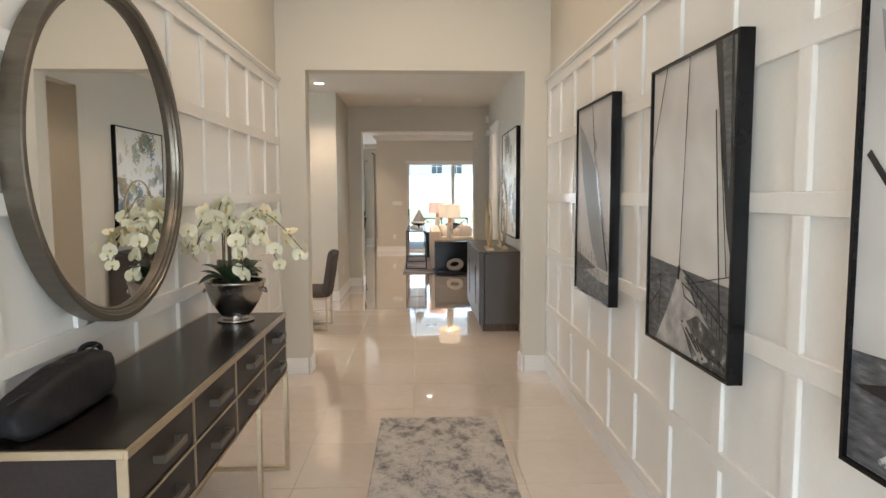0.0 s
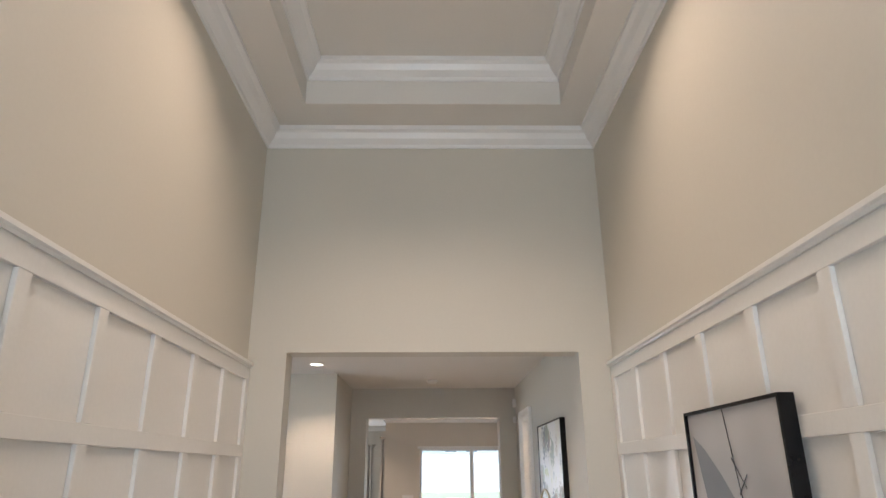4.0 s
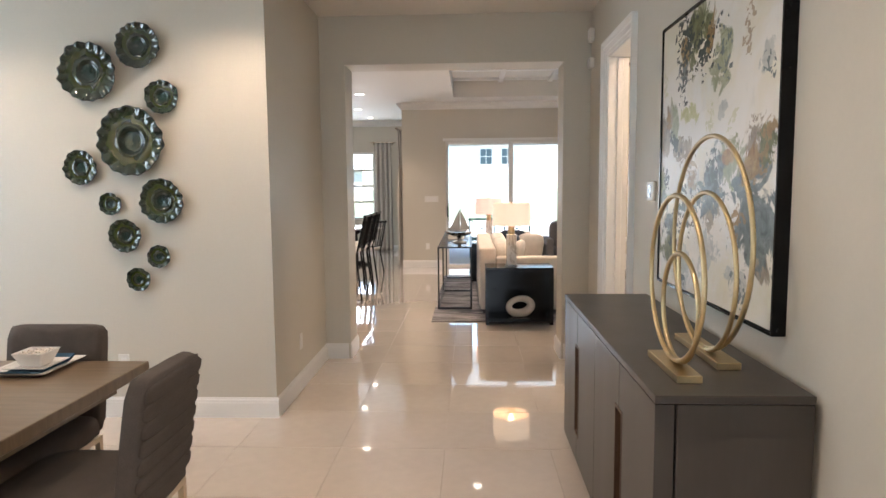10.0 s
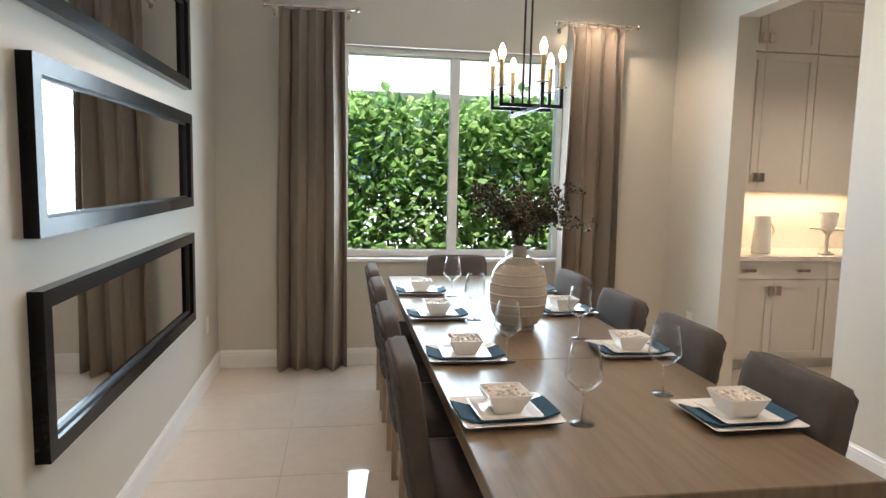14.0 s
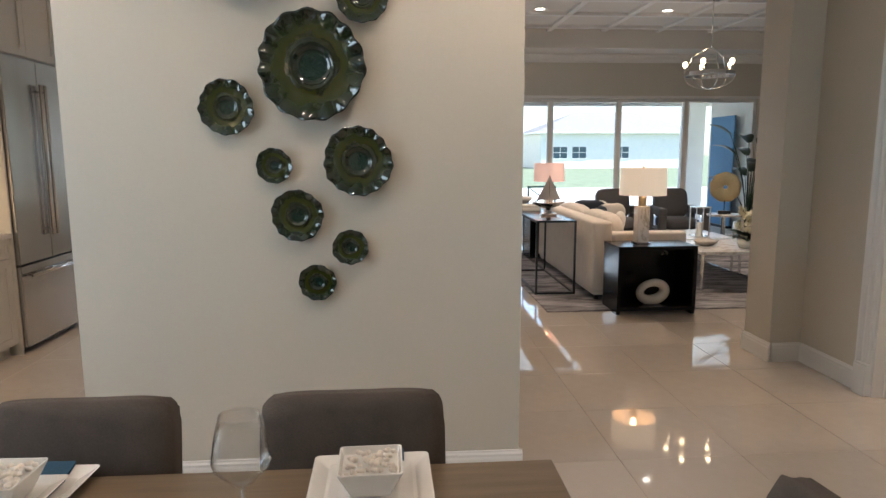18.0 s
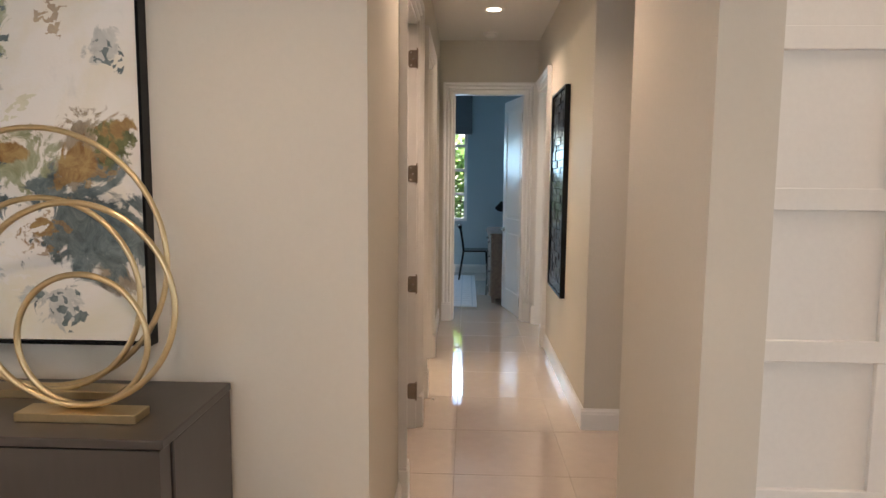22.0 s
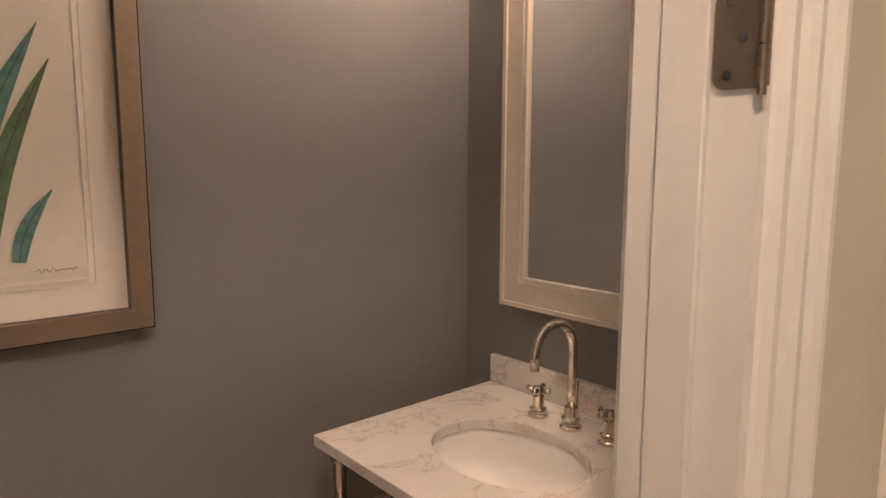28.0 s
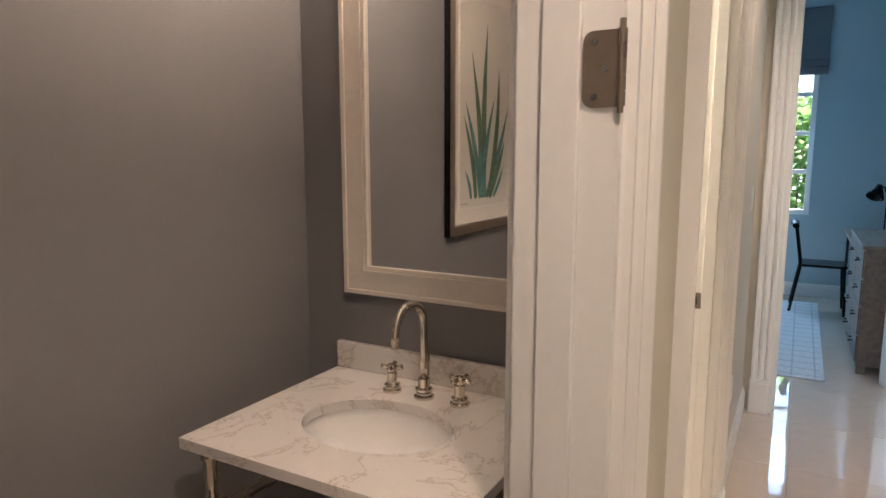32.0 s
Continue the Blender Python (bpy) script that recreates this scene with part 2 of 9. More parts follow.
def solid(name, bm, material, label, category="", kind="", group="", at=None, smooth=False):
    """A thing of one mesh."""
    ob = part(name, bm, material, None, "", smooth)
    if at is not None:
        ob.location = at
    return tagged(ob, label, category, group, kind)


def box(bm, x0, x1, y0, y1, z0, z1, bevel=0.0, seg=1):
    x0, x1, y0, y1, z0, z1 = min(x0, x1), max(x0, x1), min(y0, y1), max(y0, y1), min(z0, z1), max(z0, z1)
    vs = [bm.verts.new((x, y, z)) for x in (x0, x1) for y in (y0, y1) for z in (z0, z1)]
    fs = [bm.faces.new([vs[i] for i in q]) for q in ((0, 1, 3, 2), (4, 6, 7, 5), (0, 4, 5, 1), (2, 3, 7, 6), (0, 2, 6, 4), (1, 5, 7, 3))]
    if bevel:
        bmesh.ops.bevel(bm, geom=list({e for f in fs for e in f.edges}), offset=bevel, segments=seg, affect='EDGES', profile=0.5)
    return bm


def B(*a, **k):
    return box(bmesh.new(), *a, **k)


def rod(bm, p0, p1, r0, r1=None, seg=12, caps=True):
    p0, p1 = Vector(p0), Vector(p1)
    r1 = r0 if r1 is None else r1
    q = (p1 - p0).to_track_quat('Z', 'Y')
    rings = []
    for p, r in ((p0, r0), (p1, r1)):
        rings.append([bm.verts.new(p + q @ Vector((r * math.cos(a), r * math.sin(a), 0))) for a in (2 * math.pi * k / seg for k in range(seg))])
    for k in range(seg):
        bm.faces.new((rings[0][k], rings[0][(k + 1) % seg], rings[1][(k + 1) % seg], rings[1][k]))
    if caps:
        bm.faces.new(rings[0][::-1])
        bm.faces.new(rings[1])
    return bm


def tube(bm, pts, r, seg=10, closed=False, flat=1.0):
    """A tube along points. r: a radius or one for each point."""
    pts = [Vector(p) for p in pts]
    n = len(pts)
    rs = r if isinstance(r, (list, tuple)) else [r] * n
    rings, side = [], None
    for i, p in enumerate(pts):
        a = pts[(i - 1) % n] if (i > 0 or closed) else p
        b = pts[(i + 1) % n] if (i < n - 1 or closed) else p
        d = (b - a).normalized()
        if side is None:
            side = d.orthogonal().normalized()
        side = (side - d * side.dot(d)).normalized()
        up = d.cross(side)
        rings.append([bm.verts.new(p + (side * math.cos(t) + up * math.sin(t) * flat) * rs[i]) for t in (2 * math.pi * k / seg for k in range(seg))])
    for i in range(n if closed else n - 1):
        A, C = rings[i], rings[(i + 1) % n]
        for k in range(seg):
            bm.faces.new((A[k], A[(k + 1) % seg], C[(k + 1) % seg], C[k]))
    if not closed:
        bm.faces.new(rings[0][::-1])
        bm.faces.new(rings[-1])
    return bm


def lathe(bm, profile, seg=32, center=(0, 0, 0), wob=None):
    """Turns (radius, height) points about a vertical axis."""
    cx, cy, cz = center
    rings = []
    for r, z in profile:
        rings.append([bm.verts.new((cx + max(r, 1e-4) * math.cos(a), cy + max(r, 1e-4) * math.sin(a), cz + z)) for a in (2 * math.pi * k / seg for k in range(seg))])
    for A, C in zip(rings, rings[1:]):
        for k in range(seg):
            bm.faces.new((A[k], A[(k + 1) % seg], C[(k + 1) % seg], C[k]))
    if profile[0][0] > 1e-3 and profile[-1][0] > 1e-3:
        for k in range(seg):
            bm.faces.new((rings[-1][k], rings[-1][(k + 1) % seg], rings[0][(k + 1) % seg], rings[0][k]))
    elif profile[0][0] > 1e-3:
        bm.faces.new(rings[0][::-1])
    elif profile[-1][0] > 1e-3:
        bm.faces.new(rings[-1])
    return bm


def sweep(bm, prof, a, b, up=(0, 0, 1), out=None):
    """A moulding from a to b: prof is (out, up) points, out to the given side."""
    a, b, up, out = Vector(a), Vector(b), Vector(up), Vector(out)
    r0 = [bm.verts.new(a + out * o + up * u) for o, u in prof]
    r1 = [bm.verts.new(b + out * o + up * u) for o, u in prof]
    n = len(prof)
    for k in range(n):
        bm.faces.new((r0[k], r0[(k + 1) % n], r1[(k + 1) % n], r1[k]))
    bm.faces.new(r0[::-1])
    bm.faces.new(r1)
    return bm


def frame_bm(bm, x0, x1, z0, z1, w, y0, y1, bevel=0.0):
    """A rectangular frame in the x-z plane: four mitred bars."""
    o = [(x0, z0), (x1, z0), (x1, z1), (x0, z1)]
    i = [(x0 + w, z0 + w), (x1 - w, z0 + w), (x1 - w, z1 - w), (x0 + w, z1 - w)]
    V = [[bm.verts.new((x, y, z)) for x, z in ring] for y, ring in ((y0, o), (y0, i), (y1, o), (y1, i))]
    for k in range(4):
        j = (k + 1) % 4
        bm.faces.new((V[0][k], V[0][j], V[1][j], V[1][k]))
        bm.faces.new((V[2][k], V[3][k], V[3][j], V[2][j]))
        bm.faces.new((V[0][k], V[2][k], V[2][j], V[0][j]))
        bm.faces.new((V[1][k], V[1][j], V[3][j], V[3][k]))
    return bm


def spin(bm, m):
    bm.transform(m)
    return bm


def wall(name, axis, p0, p1, a0, a1, z0, z1, openings=(), material=None, label="painted plaster wall", bm=None):
    """A wall of thickness p0..p1 across the axis, along a0..a1, with openings (a0, a1, z0, z1) through it."""
    A = sorted({a0, a1, *(v for o in openings for v in o[:2])})
    Z = sorted({z0, z1, *(v for o in openings for v in o[2:])})
    A, Z = [v for v in A if a0 <= v <= a1], [v for v in Z if z0 <= v <= z1]
    full = lambda i, j: 0 <= i < len(A) - 1 and 0 <= j < len(Z) - 1 and not any(
        o[0] <= (A[i] + A[i + 1]) / 2 <= o[1] and o[2] <= (Z[j] + Z[j + 1]) / 2 <= o[3] for o in openings)
    own = bm is None
    bm = bm or bmesh.new()
    put = lambda p, a, z: bm.verts.new((p, a, z) if axis == "x" else (a, p, z))
    for i in range(len(A) - 1):
        for j in range(len(Z) - 1):
            if not full(i, j):
                continue
            u0, u1, w0, w1 = A[i], A[i + 1], Z[j], Z[j + 1]
            for p in (p0, p1):
                bm.faces.new([put(p, *q) for q in ((u0, w0), (u1, w0), (u1, w1), (u0, w1))])
            for ok, (qa, qb) in ((full(i - 1, j), ((u0, w0), (u0, w1))), (full(i + 1, j), ((u1, w0), (u1, w1))), (full(i, j - 1), ((u0, w0), (u1, w0))), (full(i, j + 1), ((u0, w1), (u1, w1)))):
                if not ok:
                    bm.faces.new([put(p0, *qa), put(p0, *qb), put(p1, *qb), put(p1, *qa)])
    if not own:
        return bm
    bmesh.ops.remove_doubles(bm, verts=bm.verts, dist=1e-5)
    return tagged(part(name, bm, material or PAINT), label, "wall", "", "structure")


# ---- setting: walls ----
XL, XR = -0.385, 1.925         # foyer and gallery side walls
XF = 1.892                     # east wall of the foyer
YE, YN = 6.90, 7.07            # end wall of the foyer
YP, XW, YS = 10.70, -4.15, 7.155   # plate wall, window wall and mirror wall of the dining room
Y2, Y2N = 12.19, 12.52         # wall with the second opening
HS, HN, HT = 6.975, 8.025, 0.140   # hall side walls
CZ, FZ, HZ = 2.965, 4.10, 3.01     # ceilings of gallery, foyer and hall
XE = 6.93                      # end wall of the hall
O1, O2 = (-0.145, 1.68, 0, 2.549), (-0.168, 1.695, 0, 2.56)
YV, YK = 18.70, 21.9           # living room and breakfast nook north walls
PW, BW = (2.92, 3.82), (4.45, 5.40)    # powder room and bath door openings
SD = (5.93, 6.80)              # side door near the end of the hall
OD = (10.77, 11.50)            # study door
DW = (8.06, 9.79, 0.84, 2.42)  # dining window

wall("wall_foyer_west", "x", XL - 0.14, XL, -0.6, YE, 0, FZ + 0.4)
wall("wall_foyer_east", "x", XF, XR + 0.14, -0.6, YE, 0, FZ + 0.4)
wall("wall_foyer_south", "y", -0.74, -0.6, XL - 0.14, XR + 0.14, 0, FZ + 0.4, [(-0.1, 1.6, 0.0, 2.7)])
wall("wall_foyer_end", "y", YE, YN, XL - 0.14, XR + 0.14, 0, FZ + 0.4, [O1])
wall("wall_gallery_east", "x", XR, XR + 0.14, YN, Y2N, 0, 3.5, [(YN, HN, 0, 2.605), (*OD, 0, 2.47)])
wall("wall_dining_south", "y", YN, YS, XW, XL + 0.06, 0, CZ)
wall("wall_dining_west", "x", XW - 0.17, XW, YN, YP + 0.14, 0, CZ, [DW])
wall("wall_plates", "y", YP, YP + 0.14, XW, XL, 0, CZ, [(-3.35, -2.268, 0, 2.585)])
wall("wall_gallery_west", "x", XL - 0.14, XL, YP + 0.14, Y2N, 0, 3.5)
wall("wall_living_south", "y", Y2, Y2N, XL, XR, 0, 3.5, [O2])
wall("wall_hall_south", "y", HS - 0.13, YN, XR + 0.14, 2.56, 0, HZ)
wall("wall_hall_south_far", "y", HS - 0.13, HS, 3.85, XE, 0, HZ, [(*SD, 0, 2.47)])
wall("wall_hall_niche", "x", 3.85, 3.98, 4.6, HS - 0.13, 0, HZ)
wall("wall_hall_niche_west", "x", 2.42, 2.56, 4.6, HS - 0.13, 0, HZ)
wall("wall_hall_niche_end", "y", 4.46, 4.6, 2.42, 3.98, 0, HZ)
wall("wall_hall_north", "y", HN, HN + HT, XR + 0.14, XE, 0, HZ, [(*PW, 0, 2.47), (*BW, 0, 2.47)])
wall("wall_hall_end", "x", XE, XE + 0.13, HS - 0.13, HN + HT, 0, HZ, [(7.096, 7.885, 0, 2.475)])
wall("wall_powder_north", "y", 9.117, 9.25, 2.3, 4.58, 0, 2.9, material=GREY_PAINT)
wall("wall_powder_east", "x", 4.432, 4.447, HN + HT, 9.117, 0, 2.9, material=GREY_PAINT)
wall("wall_powder_west", "x", 2.3, 2.42, HN + HT, 9.117, 0, 2.9, material=GREY_PAINT)
wall("wall_powder_lining", "y", HN + HT, HN + HT + 0.006, 2.42, 4.432, 0, 2.9, [(*PW, 0, 2.47)], material=GREY_PAINT)
wall("wall_bath_north", "y", 10.0, 10.1, 4.535, 7.1, 0, 2.9, material=CEIL)
wall("wall_bath_east", "x", 7.0, 7.1, HN + HT, 10.0, 0, 2.9, material=CEIL)
wall("wall_bedroom_east", "x", 10.65, 10.8, 4.5, 10.3, 0, 3.1, [(7.72, 8.64, 0.86, 2.55)], material=BLUE_PAINT)
wall("wall_bedroom_north", "y", 10.2, 10.3, XE + 0.13, 10.8, 0, 3.1, material=BLUE_PAINT)
wall("wall_bedroom_south", "y", 4.4, 4.5, XE, 10.8, 0, 3.1, material=BLUE_PAINT)
wall("wall_bedroom_west", "x", XE + 0.13, XE + 0.138, 4.5, 10.2, 0, 3.1, [(7.096, 7.885, 0, 2.475)], material=BLUE_PAINT)
wall("wall_closet", "y", 5.3, 5.4, 5.6, XE, 0, HZ, material=BLUE_PAINT)
wall("wall_study_north", "y", 12.42, 12.52, XR + 0.14, 4.6, 0, 3.1, [(2.60, 3.78, 1.20, 2.48)])
wall("wall_study_east", "x", 4.5, 4.6, 9.7, 12.42, 0, 3.1)
wall("wall_study_south", "y", 9.7, 9.8, XR + 0.14, 4.5, 0, 3.1)
# living room, kitchen and breakfast nook
wall("wall_living_north", "y", YV, YV + 0.18, -0.36, 7.3, 0, 3.7, [(0.45, 5.22, 0, 2.36)])
wall("wall_living_east", "x", 7.2, 7.35, 12.52, YV, 0, 3.7)
wall("wall_living_south_east", "y", 12.52, 12.64, 4.6, 7.2, 0, 3.7)
wall("wall_nook_north", "y", YK, YK + 0.15, -6.0, -0.22, 0, 3.7, [(-2.75, -1.35, 0.75, 2.35)])
wall("wall_nook_east", "x", -0.36, -0.22, YV + 0.18, YK, 0, 3.7)
wall("wall_kitchen_west", "x", -6.0, -5.85, 14.72, YK, 0, 3.7)
wall("wall_pantry_west", "x", -4.46, -4.34, YP + 0.14, 14.6, 0, 3.5)
wall("wall_kitchen_corner", "y", 14.6, 14.72, -6.0, -4.34, 0, 3.5)

# ---- setting: ceilings ----
def slab(name, x0, x1, y0, y1, z0, z1, material=CEIL, label="flat painted ceiling"):
    return tagged(part(name, B(x0, x1, y0, y1, z0, z1), material), label, "ceiling", "", "structure")

slab("ceiling_gallery", XW - 0.17, XR, YN, Y2, CZ, CZ + 0.1)
slab("ceiling_hall", XR + 0.14, XE + 0.129, 4.5, HN + HT, HZ, HZ + 0.1)
slab("ceiling_powder", 2.3, 4.60, HN + HT, 9.33, 2.9, 2.99)
wall("wall_bath_west", "x", 4.45, 4.534, 9.25, 10.1, 0, 2.9, material=CEIL)
slab("ceiling_bath", 4.60, 7.1, HN + HT, 10.1, 2.9, 2.99)
slab("ceiling_bedroom", XE + 0.13, 10.8, 4.4, 10.3, 3.1, 3.2, BLUE_PAINT)
slab("ceiling_study", XR + 0.14, 4.6, 9.7, 12.52, 3.1, 3.2)
slab("ceiling_pantry", -4.46, XL - 0.14, YP + 0.14, Y2N, 2.97, 3.20)


def tray(name, x0, x1, y0, y1, z, ix0, ix1, iy0, iy1, up, material=CEIL, label="white tray ceiling with a raised middle"):
    """A ceiling at z with a raised middle, one mesh."""
    bm = bmesh.new()
    for a in ((x0, x1, y0, iy0), (x0, x1, iy1, y1), (x0, ix0, iy0, iy1), (ix1, x1, iy0, iy1)):
        box(bm, *a, z, z + up + 0.08)
    box(bm, ix0, ix1, iy0, iy1, z + up, z + up + 0.08)
    return tagged(part(name, bm, material), label, "ceiling", "", "structure")


CROWN = [(0, 0), (0.012, 0), (0.018, 0.022), (0.03, 0.03), (0.055, 0.05), (0.075, 0.085), (0.10, 0.097), (0.10, 0.128), (0, 0.128)]


def ring_moulding(name, x0, x1, y0, y1, z, prof, label, inward=1):
    ob = thing(name, 0, 0, 0, label, "moulding", kind="structure")
    for a, b, out in (((x0, y0), (x1, y0), (0, 1, 0)), ((x1, y0), (x1, y1), (-1, 0, 0)), ((x1, y1), (x0, y1), (0, -1, 0)), ((x0, y1), (x0, y0), (1, 0, 0))):
        part("crown_length", sweep(bmesh.new(), prof, (*a, z), (*b, z), out=out), WHITE, ob)
    return ob


tray("ceiling_foyer", XL, XF, -0.6, YE, FZ, XL + 0.325, XR - 0.325, -0.2, YE - 0.37, 0.30)
ring_moulding("crown_foyer", XL, XF, -0.6, YE, FZ - 0.128, CROWN, "white crown moulding under the foyer ceiling")
ring_moulding("crown_tray", XL + 0.325, XR - 0.325, -0.2, YE - 0.37, FZ + 0.30 - 0.128, CROWN, "white crown moulding inside the tray")
LZ = 3.07
tray("ceiling_living", XL - 0.15, 7.35, Y2N, YV + 0.18, LZ, 0.62, 6.4, 13.6, YV - 0.65, 0.28, label="white coffered tray ceiling of the living room")
slab("ceiling_kitchen", -6.0, XL - 0.15, Y2N, YV + 0.18, LZ, LZ + 0.1)
slab("ceiling_nook", -6.0, -0.22, YV + 0.18, YK + 0.15, LZ, LZ + 0.1)
crown = thing("crown_living", 0, 0, 0, "white crown moulding along the living room wall", "moulding", kind="structure")
for a, b, out in (((-0.36, YV), (7.2, YV), (0, -1, 0)), ((-5.85, YK), (-0.36, YK), (0, -1, 0)), ((-0.36, YV + 0.18), (-0.36, YK), (-1, 0, 0)), ((-0.36, YV), (-0.36, YV + 0.18), (-1, 0, 0))):
    part("crown_length", sweep(bmesh.new(), CROWN, (*a, LZ - 0.128), (*b, LZ - 0.128), out=out), WHITE, crown)
beams = thing("ceiling_beams", 0, 0, LZ + 0.24, "white coffer beams on the tray ceiling", "beams", kind="structure")
for k in range(5):
    part("beam", B(0.62, 6.4, 14.28 + 0.86 * k, 14.36 + 0.86 * k, 0, 0.04), WHITE, beams)
for k in range(6):
    part("beam", B(1.4 + 0.85 * k, 1.48 + 0.85 * k, 13.6, YV - 0.65, 0.004, 0.04), WHITE, beams)

# ---- setting: baseboards, casings, wall panelling ----
BASE = [(0, 0), (0.016, 0), (0.016, 0.098), (0.013, 0.108), (0.013, 0.118), (0.007, 0.126), (0.005, 0.135), (0, 0.135)]


def baseboard(name, runs, label="white painted baseboard along the wall"):
    ob = thing(name, 0, 0, 0, label, "baseboard", kind="structure")
    for a, b, out in runs:
        part("board", sweep(bmesh.new(), BASE, (*a, 0), (*b, 0), out=out), WHITE, ob)
    return ob


E_, W_, N_, S_ = (1, 0, 0), (-1, 0, 0), (0, 1, 0), (0, -1, 0)
baseboard("baseboard_foyer", [((XL, -0.6), (XL, YE), E_), ((XF, -0.6), (XF, YE), W_), ((XL + .016, YE), (O1[0] - 0.016, YE), S_), ((O1[1] + 0.016, YE), (XF - .016, YE), S_),
          ((O1[0], YE - 0.016), (O1[0], YN + 0.016), E_), ((O1[1], YE - 0.016), (O1[1], YN + 0.016), W_)])
baseboard("baseboard_dining", [((XW, YS), (XL + 0.06, YS), N_), ((XW, YS + .016), (XW, YP - .016), E_), ((XW, YP), (-3.35, YP), S_), ((-2.268, YP), (XL + 0.016, YP), S_),
          ((XL, YP), (XL, Y2 - .016), E_), ((XL, Y2), (O2[0] - 0.016, Y2), S_), ((O2[0], Y2 - .016), (O2[0], Y2N + .016), E_), ((O2[1], Y2 - .016), (O2[1], Y2N + .016), W_),
          ((O2[1] + .016, Y2), (XR, Y2), S_), ((XR, OD[1] + 0.10), (XR, Y2 - .016), W_), ((XR, HN), (XR, OD[0] - 0.10), W_),
          ((O1[0], YN), (XL + 0.06, YN), N_), ((O1[1] + .016, YN), (XR, YN), N_)])
baseboard("baseboard_hall", [((XR, YN), (2.56, YN), N_), ((2.56, YN), (2.56, 4.6), E_), ((3.85, HS + .016), (3.85, 4.6), W_), ((3.85, HS), (SD[0] - 0.1, HS), N_), ((2.56, 4.6), (3.85, 4.6), N_),
          ((XR, HN), (PW[0] - 0.1, HN), S_), ((PW[1] + 0.1, HN), (BW[0] - 0.1, HN), S_), ((BW[1] + 0.1, HN), (XE, HN), S_)])
baseboard("baseboard_powder", [((2.42, 9.117), (4.432, 9.117), S_), ((4.432, HN + HT), (4.432, 9.10), W_)])
baseboard("baseboard_bedroom", [((10.65, 4.5), (10.65, 10.2), W_), ((7.1, 10.2), (10.63, 10.2), S_)])
baseboard("baseboard_living", [((-0.36, YV), (0.40, YV), S_), ((5.27, YV), (7.2, YV), S_), ((-0.36, YV), (-0.36, YK), W_), ((-5.85, YK), (-0.38, YK), S_), ((XL - .14, Y2N + .016), (O2[0] - 0.016, Y2N + .016), N_)])
baseboard("baseboard_study", [((XR + .14, 12.42), (4.5, 12.42), S_), ((4.5, 9.8), (4.5, 12.4), W_)])

CAS = [(0, 0), (0.010, 0), (0.020, 0.006), (0.020, 0.021), (0.009, 0.027), (0.009, 0.031), (0.023, 0.038), (0.030, 0.046), (0.030, 0.058), (0.017, 0.064), (0.017, 0.068), (0.033, 0.078), (0.040, 0.086), (0.040, 0.098), (0, 0.098)]


def casing(name, axis, face, out, a0, a1, top, depth, jamb=True, plinth=True, label="white painted door casing", stop=0.45, stop_w=0.04):
    """Door trim on a wall face, with jamb boards in the opening of the given depth behind it."""
    ob = thing(name, 0, 0, 0, label, "door frame", kind="structure")
    P = (lambda a, d, z: (face + d * out, a, z)) if axis == "x" else (lambda a, d, z: (a, face + d * out, z))
    def strip(nm, side, zs):
        bm = bmesh.new()
        rows = []
        for z in zs:
            rows.append([bm.verts.new(P(side[0] + side[1] * u, d, z + (u if z > 0.3 else 0))) for d, u in CAS])
        n = len(CAS)
        for k in range(n):
            bm.faces.new((rows[0][k], rows[0][(k + 1) % n], rows[1][(k + 1) % n], rows[1][k]))
        bm.faces.new(rows[0]); bm.faces.new(rows[1])
        part(nm, bm, WHITE, ob)
    z0 = 0.2 if plinth else 0.0
    strip("side_casing", (a0, -1), (z0, top))
    strip("side_casing", (a1, 1), (z0, top))
    bm = bmesh.new()
    rows = [[bm.verts.new(P(a + s * u, d, top + u)) for d, u in CAS] for a, s in ((a0, -1), (a1, 1))]
    n = len(CAS)
    for k in range(n):
        bm.faces.new((rows[0][k], rows[0][(k + 1) % n], rows[1][(k + 1) % n], rows[1][k]))
    part("head_casing", bm, WHITE, ob)
    if plinth:
        for a in (a0, a1):
            u0, u1 = (a - 0.103, a + 0.002) if a == a0 else (a - 0.002, a + 0.103)
            bm = bmesh.new()
            q0, q1 = P(u0, 0, 0), P(u1, 0.046, 0.19)
            box(bm, q0[0], q1[0], q0[1], q1[1], 0, 0.185, 0.004)
            q0, q1 = P(u0, 0, 0), P(u1, 0.042, 0)
            box(bm, q0[0], q1[0], q0[1], q1[1], 0.185, 0.2, 0.003)
            part("plinth_block", bm, WHITE, ob)
    if jamb:
        t = 0.02
        for a, b in ((a0, a0 + t), (a1 - t, a1)):
            q0, q1 = P(a, 0.004, 0), P(b, -depth - 0.004, top)
            part("jamb", B(q0[0], q1[0], q0[1], q1[1], 0, top), WHITE, ob)
            s0, s1 = (b, b + 0.012) if a == a0 else (a - 0.012, a)
            q0, q1 = P(s0, -depth * stop, 0), P(s1, -depth * stop - stop_w, top)
            part("door_stop", B(q0[0], q1[0], q0[1], q1[1], 0, top - t, 0.002), WHITE, ob)
        q0, q1 = P(a0 + t, 0.004, 0), P(a1 - t, -depth - 0.004, 0)
        part("head_jamb", B(q0[0], q1[0], q0[1], q1[1], top - t, top), WHITE, ob)
    return ob


powder_frame = casing("door_frame_powder", "y", HN, -1, *PW, 2.47, HT, stop=0.35, stop_w=0.055)
casing("door_frame_powder_inner", "y", HN + HT + 0.006, 1, *PW, 2.47, 0, jamb=False, plinth=False)
casing("door_frame_bath", "y", HN, -1, *BW, 2.47, HT, stop=0.2)
casing("door_frame_side", "y", HS, 1, *SD, 2.47, 0.13)
